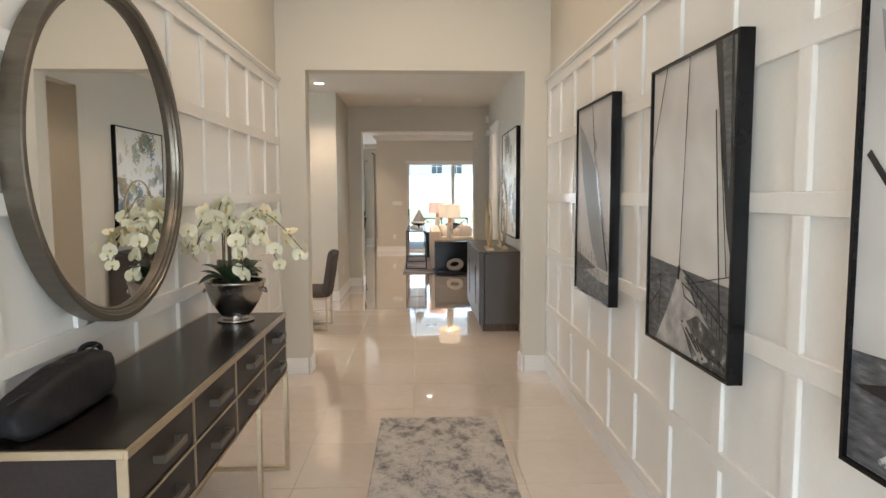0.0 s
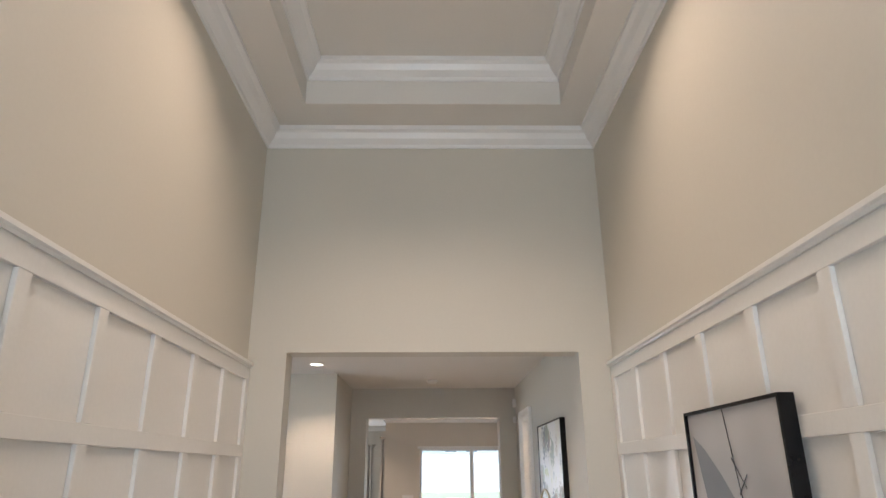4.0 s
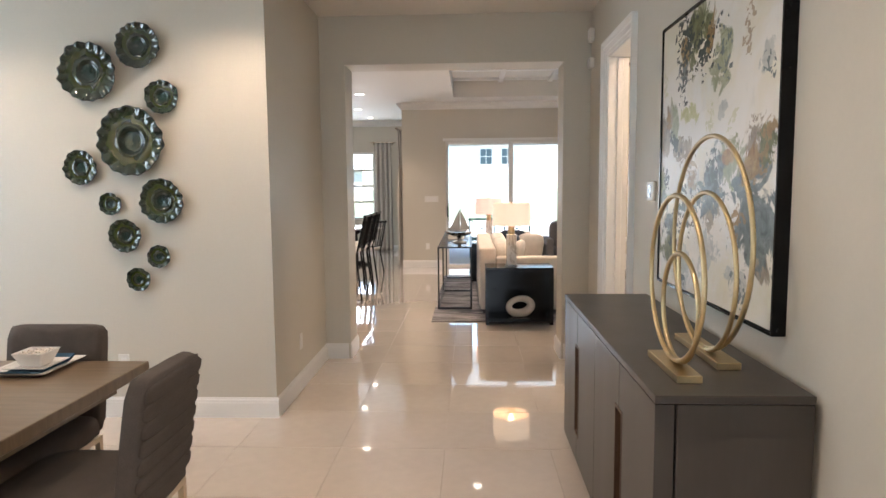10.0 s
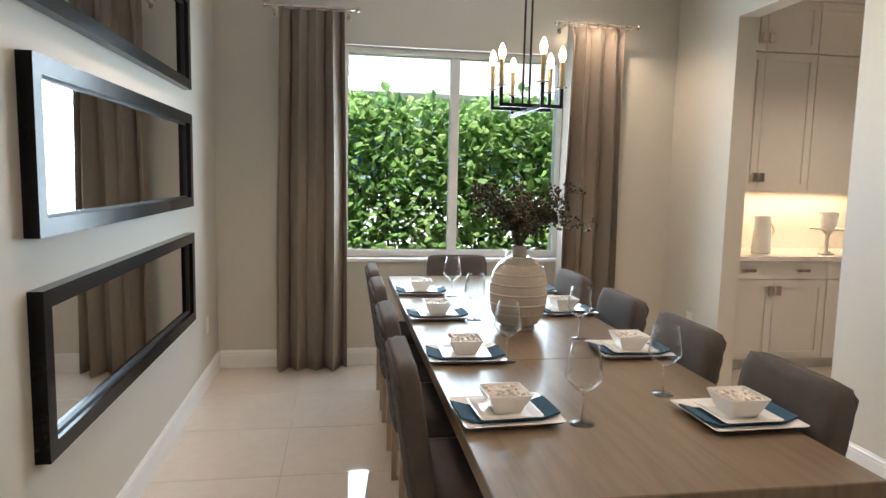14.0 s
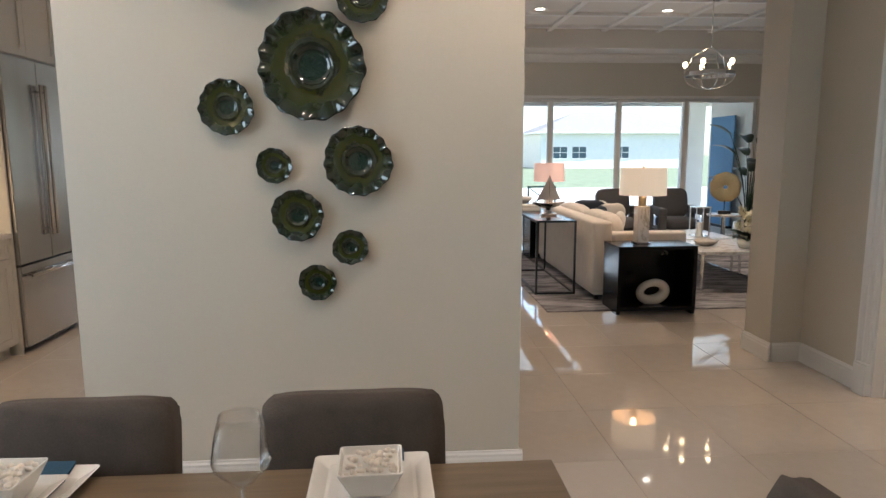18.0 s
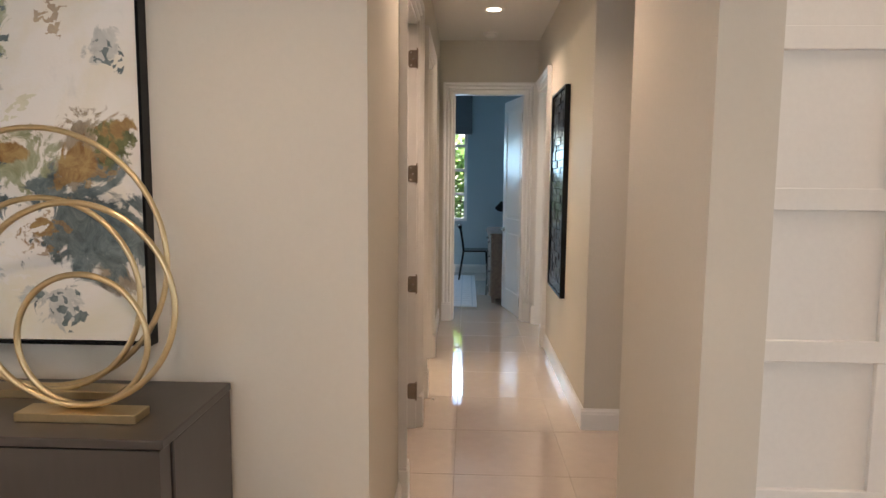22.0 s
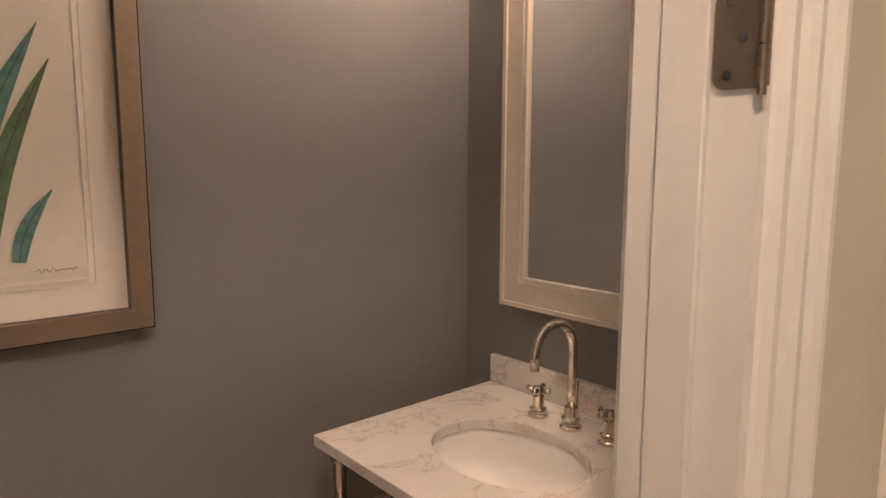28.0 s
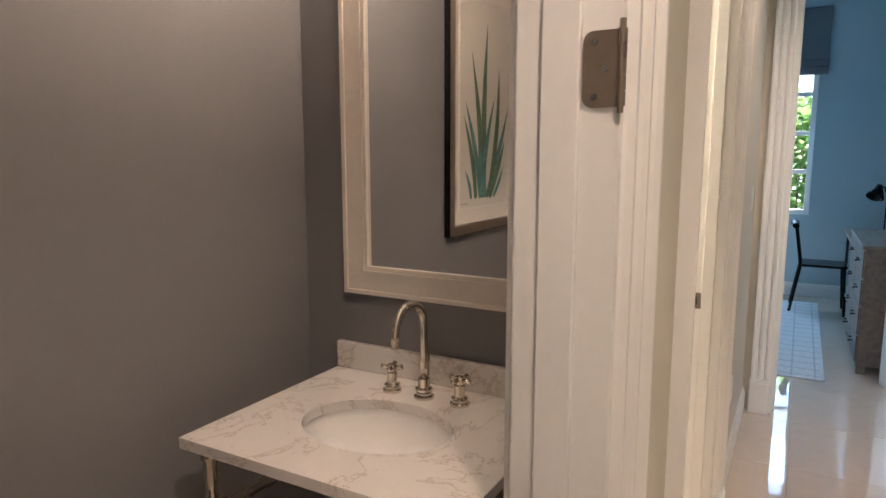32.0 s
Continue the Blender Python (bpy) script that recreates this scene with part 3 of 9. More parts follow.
bedroom_frame = casing("door_frame_bedroom", "x", XE, -1, 7.096, 7.885, 2.475, 0.13)
casing("door_frame_study", "x", XR, -1, *OD, 2.47, 0.14)


def panelling(name, x, out, first, label):
    """Square white board-and-batten panelling up to 2.47 m: stiles, rails and a cap."""
    ob = thing(name, 0, 0, 0, label, "wall panelling", kind="structure")
    s = lambda d0, d1: (x + out * d0, x + out * d1)
    part("panel_sheet", B(*s(0.0, 0.004), -0.6, YE, 0.135, 2.45), PANEL, ob)
    for z0, z1 in ((2.378, 2.452), (1.930, 1.996), (1.466, 1.532), (1.007, 1.073), (0.535, 0.601), (0.136, 0.19)):
        part("rail", B(*s(0.004, 0.022), -0.6, YE, z0, z1, 0.002), PANEL, ob)
    ys = [YE - 0.035]
    k = first
    while k > -0.5:
        ys.append(k)
        k -= 0.4575
    zs = (0.19, 0.535, 0.601, 1.007, 1.073, 1.466, 1.532, 1.930, 1.996, 2.378)
    for yy in ys:
        for z0, z1 in zip(zs[0::2], zs[1::2]):
            part("stile", B(*s(0.004, 0.0215), yy - 0.033, yy + 0.033, z0, z1, 0.002), PANEL, ob)
    part("cap", sweep(bmesh.new(), [(0, 2.452), (0.028, 2.452), (0.032, 2.462), (0.044, 2.466), (0.044, 2.482), (0, 2.482)], (x, -0.6, 0), (x, YE, 0), out=(out, 0, 0)), PANEL, ob)
    return ob


panelling("panelling_west", XL, 1, 6.443, "white square board and batten panelling with cap")
panelling("panelling_east", XF, -1, 6.443, "white square board and batten panelling with cap")

# ---- setting: openings to the outside ----
def window_unit(name, axis, face, depth, a0, a1, z0, z1, cols, rows, label, bars=0.045, mid=0.07, sill=True, inward=1):
    """A white window set back in its wall: frame, mullions, panes, sill."""
    ob = thing(name, 0, 0, 0, label, "window", kind="structure")
    P = (lambda a, d, z: (face - inward * d, a, z)) if axis == "x" else (lambda a, d, z: (a, face - inward * d, z))
    def bar(nm, a, b, d0, d1, zz0, zz1, m=WHITE):
        q0, q1 = P(a, d0, 0), P(b, d1, 0)
        return part(nm, B(q0[0], q1[0], q0[1], q1[1], zz0, zz1, 0.003), m, ob)
    w = 0.05
    d0, d1 = depth - 0.03, depth + 0.05
    bar("frame_side", a0, a0 + w, d0, d1, z0, z1)
    bar("frame_side", a1 - w, a1, d0, d1, z0, z1)
    bar("frame_head", a0 + w, a1 - w, d0, d1, z1 - w, z1)
    bar("frame_foot", a0 + w, a1 - w, d0, d1, z0, z0 + w)
    W, H = (a1 - a0 - 2 * w) / cols, (z1 - z0 - 2 * w) / rows
    for k in range(1, cols):
        bar("mullion", a0 + w + k * W - mid / 2, a0 + w + k * W + mid / 2, d0 + 0.005, d1 - 0.005, z0 + w, z1 - w)
    for c in range(cols):
        x0 = a0 + w + c * W + (mid / 2 if c else 0)
        x1 = a0 + w + (c + 1) * W - (mid / 2 if c < cols - 1 else 0)
        for k in range(1, rows):
            zz = z0 + w + k * H
            bar("glazing_bar", x0, x1, d0 + 0.02, d1 - 0.02, zz - bars / 2, zz + bars / 2)
        q0, q1 = P(x0, depth + 0.008, 0), P(x1, depth + 0.014, 0)
        p = part("pane", B(q0[0], q1[0], q0[1], q1[1], z0 + w, z1 - w), PANE, ob)
        p.visible_shadow = False
    if sill:
        q0, q1 = P(a0 - 0.03, -0.035, 0), P(a1 + 0.03, depth - 0.03, 0)
        part("sill", B(q0[0], q1[0], q0[1], q1[1], z0 - 0.03, z0, 0.006), WHITE, ob)
    return ob


window_unit("window_dining", "x", XW, 0.10, *DW, 2, 1, "white framed two-pane window facing a hedge")
window_unit("window_bedroom", "x", 10.65, -0.08, 7.72, 8.64, 0.86, 2.55, 1, 4, "white window with horizontal glazing bars", inward=1)
window_unit("window_nook", "y", YK, -0.08, -2.75, -1.35, 0.75, 2.35, 1, 4, "white window with horizontal glazing bars")
slider = window_unit("sliding_door", "y", YV, -0.10, 0.45, 5.22, 0.0, 2.36, 4, 1, "wide white framed sliding glass door", mid=0.09, sill=False)
part("handle", B(0.475, 0.495, YV - 0.03, YV + 0.06, 0.95, 1.15, 0.004), BLACKM, slider, "dark pull handle")
part("slider_casing", sweep(bmesh.new(), [(0, 0), (0.02, 0), (0.02, 0.05), (0, 0.05)], (0.40, YV, 2.36), (5.27, YV, 2.36), out=(0, -1, 0)), WHITE, slider)
fd = thing("front_door", 0.75, -0.67, 0, "glazed front entrance door", "door", kind="structure")
part("door_frame", frame_bm(bmesh.new(), -0.85, 0.85, 0.0, 2.7, 0.07, -0.03, 0.03), WHITE, fd)
part("glass", B(-0.78, 0.78, -0.005, 0.005, 0.07, 2.63), PANE, fd).visible_shadow = False

# ---- more materials ----
RUG1 = ramp_mat("faded_rug", [(0.36, (0.07, 0.068, 0.07)), (0.44, (0.22, 0.21, 0.205)), (0.50, (0.43, 0.40, 0.37)), (0.62, (0.55, 0.52, 0.47))], 4.2, 0.95, 0.4, stretch=(1.4, 1, 1), detail=15, distortion=0.25, roughness=0.82)
RUG2 = ramp_mat("grey_abstract_rug", [(0.34, (0.045, 0.042, 0.045)), (0.44, (0.13, 0.12, 0.125)), (0.53, (0.27, 0.25, 0.25)), (0.66, (0.45, 0.42, 0.41))], 2.0, 0.95, 0.4, stretch=(0.8, 3.0, 1), detail=9, distortion=0.8, roughness=0.72)
RUG3 = mat("pale_check_rug", (0.62, 0.66, 0.70), 0.95, noise_amt=0.08, scale=20, bump=0.3)
FABRIC = mat("taupe_upholstery", (0.099, 0.084, 0.075), 0.85, noise_amt=0.12, scale=14, fine=220, bump=0.5, bump_scale=500, spec=0.2)
IVORY = mat("ivory_upholstery", (0.66, 0.60, 0.53), 0.9, noise_amt=0.06, scale=12, fine=200, bump=0.4, bump_scale=420)
GREYF = mat("charcoal_upholstery", (0.10, 0.095, 0.095), 0.9, noise_amt=0.1, fine=200, bump=0.4, bump_scale=420)
NAVY = mat("navy_velvet", (0.012, 0.018, 0.030), 0.75, noise_amt=0.2, fine=120)
TEAL = mat("teal_linen", (0.016, 0.065, 0.115), 0.85, noise_amt=0.15, scale=20, fine=260, bump=0.4, bump_scale=600)
OAK = ramp_mat("weathered_oak", [(0.25, (0.125, 0.089, 0.056)), (0.45, (0.160, 0.116, 0.074)), (0.6, (0.188, 0.138, 0.090)), (0.8, (0.142, 0.101, 0.064))], 2.2, 0.30, 0.05, stretch=(1.2, 14, 3), detail=8, distortion=0.4, coat=0.15)
SBOARD = mat("grey_lacquered_wood", (0.058, 0.048, 0.041), 0.36, noise_amt=0.07, scale=3, fine=50, stretch=(1, 1, 0.15))
WALNUT = ramp_mat("walnut", [(0.3, (0.055, 0.028, 0.016)), (0.6, (0.105, 0.056, 0.030))], 4, 0.4, 0.05, stretch=(12, 12, 1), detail=6)
GREYWOOD = ramp_mat("grey_wood", [(0.3, (0.09, 0.075, 0.065)), (0.6, (0.16, 0.135, 0.115))], 3, 0.5, 0.05, stretch=(1, 8, 8), detail=6)
CURTAIN = mat("linen_curtain", (0.28, 0.230, 0.182), 0.8, noise_amt=0.08, scale=4, fine=160, bump=0.3, bump_scale=500, stretch=(1, 1, 0.2))
CURTAIN2 = ramp_mat("striped_curtain", [(0.35, (0.32, 0.29, 0.26)), (0.6, (0.62, 0.58, 0.53))], 3.0, 0.85, kind="wave", stretch=(0, 1, 0.0), rot=(0, 0, 1.5708))
PORC = mat("white_porcelain", (0.80, 0.78, 0.75), 0.10, noise_amt=0.015, coat=0.4)
STONEW = mat("glazed_stoneware", (0.52, 0.46, 0.385), 0.16, noise_amt=0.07, scale=6, bump=0.2, bump_scale=30, coat=0.4)
PEBBLE = mat("white_pebbles", (0.70, 0.64, 0.58), 0.6, noise_amt=0.12, scale=30)
LEAFD = mat("dark_leaf", (0.018, 0.040, 0.016), 0.32, noise_amt=0.25, scale=14)
LEAFO = mat("olive_leaf", (0.060, 0.070, 0.024), 0.5, noise_amt=0.3, scale=30)
TWIG = mat("twig", (0.10, 0.075, 0.045), 0.7, noise_amt=0.2)
PETAL = mat("cream_petal", (0.74, 0.70, 0.52), 0.5, noise_amt=0.05, scale=25)
PETALC = mat("petal_heart", (0.62, 0.47, 0.16), 0.5, noise_amt=0.1)
BAG = mat("black_nylon", (0.010, 0.010, 0.011), 0.5, noise_amt=0.2, scale=12, bump=0.35, bump_scale=60, spec=0.15)
MARBLE = ramp_mat("white_marble", [(0.40, (0.78, 0.75, 0.71)), (0.50, (0.74, 0.71, 0.67)), (0.535, (0.42, 0.37, 0.31)), (0.56, (0.72, 0.69, 0.65)), (0.8, (0.79, 0.77, 0.73))], 3.1, 0.12, detail=8, distortion=1.6, roughness=0.62)
SHADE = glow("lamp_shade_fabric", (1.0, 0.80, 0.58), 0.72)
BULB = glow("bulb_glow", (1.0, 0.72, 0.40), 22)
CANGLOW = glow("can_lens", (1.0, 0.86, 0.68), 14)
CAB = mat("painted_cabinet", (0.66, 0.63, 0.57), 0.35, noise_amt=0.02, scale=3, bump=0.03)
QUARTZ = mat("quartz_top", (0.74, 0.70, 0.65), 0.12, noise_amt=0.04, scale=5)
PAPER = mat("mat_board", (0.72, 0.68, 0.62), 0.8, noise_amt=0.015)
PRINT = mat("print_paper", (0.66, 0.62, 0.56), 0.85, noise_amt=0.02)
BRONZE = mat("bronze_frame", (0.145, 0.125, 0.10), 0.3, metal=0.75, noise_amt=0.1, stretch=(1, 1, 8))
AGAVE1 = mat("agave_green", (0.10, 0.17, 0.105), 0.7, noise_amt=0.3, scale=10)
AGAVE2 = mat("agave_teal", (0.10, 0.24, 0.22), 0.7, noise_amt=0.3, scale=10)
DARKGREEN = mat("ink", (0.05, 0.05, 0.05), 0.7)
HINGE = mat("dull_nickel_hinge", (0.30, 0.25, 0.20), 0.38, metal=0.9, noise_amt=0.06)
PLASTIC = mat("white_plastic", (0.76, 0.74, 0.70), 0.35, noise_amt=0.01)


def thin_glass(name, gloss=0.03):
    """A thin clear sheet: straight through, with a mirror gloss that grows at the edges."""
    m = bpy.data.materials.new(name)
    m.use_nodes = True
    nt = m.node_tree
    nt.nodes.remove(nt.nodes["Principled BSDF"])
    tr, gl, mx, fr = (nt.nodes.new("ShaderNode" + n) for n in ("BsdfTransparent", "BsdfGlossy", "MixShader", "LayerWeight"))
    pw, ml = nt.nodes.new("ShaderNodeMath"), nt.nodes.new("ShaderNodeMath")
    tr.inputs[0].default_value = (0.975, 0.98, 0.98, 1)
    gl.inputs["Roughness"].default_value = 0.015
    fr.inputs["Blend"].default_value = 0.5
    pw.operation, ml.operation = 'POWER', 'MULTIPLY_ADD'
    pw.inputs[1].default_value, ml.inputs[1].default_value, ml.inputs[2].default_value = 2.6, 0.8 - gloss, gloss
    nt.links.new(fr.outputs["Facing"], pw.inputs[0])
    nt.links.new(pw.outputs[0], ml.inputs[0])
    nt.links.new(ml.outputs[0], mx.inputs[0])
    nt.links.new(tr.outputs[0], mx.inputs[1])
    nt.links.new(gl.outputs[0], mx.inputs[2])
    nt.links.new(mx.outputs[0], nt.nodes["Material Output"].inputs[0])
    return m


THINGLASS = thin_glass("thin_glass")
STEMGLASS = thin_glass("stem_glass", 0.26)
SCREEN = mat("grey_screen", (0.10, 0.115, 0.13), 0.15, noise_amt=0.02)

# glazed green ceramic: dark rim tones, green and amber field, wet gloss
def plate_glaze():
    """Deep teal well, olive field and near-black rim, run together by the glaze."""
    m = bpy.data.materials.new("green_glaze")
    m.use_nodes = True
    nt = m.node_tree
    b = nt.nodes["Principled BSDF"]
    b.inputs["Roughness"].default_value, b.inputs["Coat Weight"].default_value, b.inputs["Coat Roughness"].default_value = 0.10, 0.7, 0.02
    tc, mp, ln, nz, ma, rp, bp, nb = (nt.nodes.new("ShaderNode" + n) for n in ("TexCoord", "Mapping", "VectorMath", "TexNoise", "Math", "ValToRGB", "Bump", "TexNoise"))
    mp.inputs["Location"].default_value, mp.inputs["Scale"].default_value = (-1.0, 0.0, -1.0), (2.0, 0.0, 2.0)
    nt.links.new(tc.outputs["Generated"], mp.inputs[0])
    ln.operation = 'LENGTH'
    nt.links.new(mp.outputs[0], ln.inputs[0])
    nz.inputs["Scale"].default_value, nz.inputs["Detail"].default_value, nz.inputs["Distortion"].default_value = 9.0, 6.0, 1.0
    nt.links.new(tc.outputs["Object"], nz.inputs["Vector"])
    ma.operation = 'MULTIPLY_ADD'
    ma.inputs[1].default_value = 0.55
    nt.links.new(nz.outputs[0], ma.inputs[0])
    nt.links.new(ln.outputs["Value"], ma.inputs[2])
    els = rp.color_ramp.elements
    stops = [(0.30, (0.004, 0.020, 0.020)), (0.50, (0.008, 0.030, 0.020)), (0.64, (0.006, 0.014, 0.008)), (0.82, (0.036, 0.040, 0.008)), (1.02, (0.022, 0.036, 0.010)), (1.16, (0.006, 0.016, 0.010)), (1.30, (0.003, 0.009, 0.007))]
    while len(els) < len(stops):
        els.new(0.5)
    for e, (p, c) in zip(els, stops):
        e.position, e.color = p / 1.4, (*c, 1)
    sc = nt.nodes.new("ShaderNodeMath")
    sc.operation = 'MULTIPLY'
    sc.inputs[1].default_value = 1 / 1.4
    nt.links.new(ma.outputs[0], sc.inputs[0])
    nt.links.new(sc.outputs[0], rp.inputs[0])
    nt.links.new(rp.outputs[0], b.inputs["Base Color"])
    nb.inputs["Scale"].default_value, nb.inputs["Detail"].default_value = 42.0, 2.0
    nt.links.new(tc.outputs["Object"], nb.inputs["Vector"])
    bp.inputs["Strength"].default_value, bp.inputs["Distance"].default_value = 0.35, 0.006
    nt.links.new(nb.outputs[0], bp.inputs["Height"])
    nt.links.new(bp.outputs[0], b.inputs["Normal"])
    nt.links.new(bp.outputs[0], b.inputs["Coat Normal"])
    return m


GREENC = plate_glaze()


# ---- small helpers for things ----
def superbox(bm, sx, sy, sz, cx=0, cy=0, cz=0, p=4.0, n=10):
    """A soft cushion-like box."""
    bmesh.ops.create_uvsphere(bm, u_segments=2 * n, v_segments=n, radius=1.0)
    for v in bm.verts:
        d = v.co
        k = (abs(d.x) ** p + abs(d.y) ** p + abs(d.z) ** p) ** (-1.0 / p)
        v.co = Vector((cx + d.x * k * sx, cy + d.y * k * sy, cz + d.z * k * sz))
    return bm


def leaf_bm(bm, base, tip, width, droop=0.0, fold=0.15, n=5):
    base, tip = Vector(base), Vector(tip)
    d = tip - base
    side = d.cross(Vector((0, 0, 1)))
    side = side.normalized() if side.length > 1e-4 else Vector((1, 0, 0))
    up = side.cross(d).normalized()
    rows = []
    for i in range(n + 1):
        t = i / n
        w = width * math.sin(math.pi * min(1, 0.08 + 0.92 * t)) ** 0.7
        c = base + d * t + Vector((0, 0, -droop * t * t + droop * 0.6 * t * 2 * (1 - t)))
        rows.append((bm.verts.new(c + side * w * 0.5 + up * fold * w), bm.verts.new(c), bm.verts.new(c - side * w * 0.5 + up * fold * w)))
    for a, b in zip(rows, rows[1:]):
        bm.faces.new((a[0], a[1], b[1], b[0]))
        bm.faces.new((a[1], a[2], b[2], b[1]))
    return bm


def picture_frame(name, axis, face, out, a0, a1, z0, z1, w, depth, label, fmat=BLACK, flip=False, category="picture"):
    """An Empty with a deep frame against a wall. Local x runs along the wall, local y out of it."""
    if axis == "x":
        rz = 90 if out < 0 else -90
        ob = thing(name, face, (a0 + a1) / 2, z0, label, category, rz=rz)
    else:
        ob = thing(name, (a0 + a1) / 2, face, z0, label, category, rz=0 if out > 0 else 180)
    W, H = a1 - a0, z1 - z0
    part("frame", frame_bm(bmesh.new(), -W / 2, W / 2, 0, H, w, 0.0, depth), fmat, ob)
    return ob, W, H


def poly(bm, pts, y):
    bm.faces.new([bm.verts.new((x, y, z)) for x, z in pts])
    return bm


def sheet(pts, y):
    return poly(bmesh.new(), pts, y)


# ---- foyer ----
def pull(bm, w, y, z, x=0.0):
    """A square bar pull: two posts and a flat bar, standing out along +x."""
    for e in (-1, 1):
        a = y + e * (w / 2 - 0.007)
        box(bm, x, x + 0.030, a - 0.007, a + 0.007, z - 0.011, z + 0.011)
    box(bm, x + 0.026, x + 0.037, y - w / 2, y + w / 2, z - 0.012, z + 0.012, 0.002)
    return bm


def console():
    c = thing("console_table", -0.145, 4.005, 0, "dark wood console table with gold trim and drawers", "console table")
    L, D, T = 0.955, 0.215, 0.886
    zb = T - 0.33
    part("tabletop", B(-D + 0.012, D - 0.012, -L + 0.012, L - 0.012, T - 0.02, T, 0.002), ESPRESSO, c)
    part("body", B(-D + 0.012, D - 0.03, -L + 0.012, L - 0.012, zb + 0.012, T - 0.021), DRAWER, c)
    trim = bmesh.new()
    for x in (-D, D - 0.012):
        box(trim, x, x + 0.012, -L, L, T - 0.022, T + 0.001, 0.001)
    for y in (-L, L - 0.012):
        box(trim, -D + 0.012, D - 0.012, y, y + 0.012, T - 0.022, T + 0.001, 0.001)
    part("top_trim", trim, BRASS, c, "thin brass edge trim")
    n = 4
    w = 2 * L / n
    grid = bmesh.new()
    box(grid, D - 0.03, D - 0.002, -L + 0.012, L - 0.012, zb, zb + 0.012)
    box(grid, D - 0.03, D - 0.002, -L + 0.012, L - 0.012, (zb + T) / 2 - 0.012, (zb + T) / 2 - 0.002)
    for k in range(n + 1):
        y = -L + k * w
        y0, y1 = max(-L, y - 0.006), min(L, y + 0.006)
        box(grid, D - 0.031, D - 0.003, y0, y1, zb + 0.012, T - 0.022)
    part("front_grid", grid, BRASS, c, "brass strips between the drawers")
    for k in range(n):
        for z0, z1 in ((zb + 0.016, (zb + T) / 2 - 0.016), ((zb + T) / 2 + 0.002, T - 0.026)):
            y0, y1 = -L + k * w + 0.009, -L + (k + 1) * w - 0.009
            d = part("drawer", B(D - 0.028, D - 0.006, y0, y1, z0, z1, 0.0015), DRAWER, c)
            part("drawer_pull", pull(bmesh.new(), 0.165, (y0 + y1) / 2, (z0 + z1) / 2 + 0.006, D - 0.006), BRONZE, d, "dark bronze bar pull")
    s = 0.022
    for x in (-D, D - s):
        for y in (-L, -L + 1.91 * 0.5 + 0.35, L - s):
            part("leg", B(x, x + s, y, y + s, 0, zb, 0.002), BRASS, c)
    part("floor_rail", B(-D + s, D - s, L - s, L, 0, s, 0.001), BRASS, c)
    part("floor_rail", B(-D + s, D - s, -L, -L + s, 0, s, 0.001), BRASS, c)
    part("floor_rail", B(-D, -D + s - 0.002, -L + s, L - s, 0.001, s, 0.001), BRASS, c)
    return c


console()

bag = thing("bag", -0.262, 3.345, 0.886, "black nylon zip bag lying on the console", "bag")
bm = bmesh.new()
superbox(bm, 0.098, 0.262, 0.074, 0, 0, 0.070, p=3.6, n=22)
for v in bm.verts:
    top = max(0.0, v.co.z - 0.03) / 0.11
    v.co.x *= 1 - 0.42 * top
    v.co.z *= 1 - 0.30 * max(0, -v.co.y / 0.26) + 0.10 * max(0, v.co.y / 0.26)
    v.co += Vector((0.016, 0.006, 0.014)) * noise.noise(v.co * 9) + Vector((0.004, 0, 0.007)) * noise.noise(v.co * 28)
    v.co.z = max(v.co.z, 0.0)
part("body", bm, BAG, bag, smooth=True)
part("strap_loop", tube(bmesh.new(), [(-0.034 + 0.034 * math.cos(t), 0.262 + 0.014 * math.sin(t), 0.122 + 0.020 * math.sin(t)) for t in (math.pi * 2 * k / 18 for k in range(18))], 0.006, 6, closed=True, flat=1.8), BAG, bag)
part("zip", tube(bmesh.new(), [(0.006 + 0.008 * math.sin(k), -0.24 + 0.048 * k, 0.100 + 0.0052 * k + 0.003 * math.sin(1.7 * k)) for k in range(11)], 0.004, 5), BLACKM, bag)


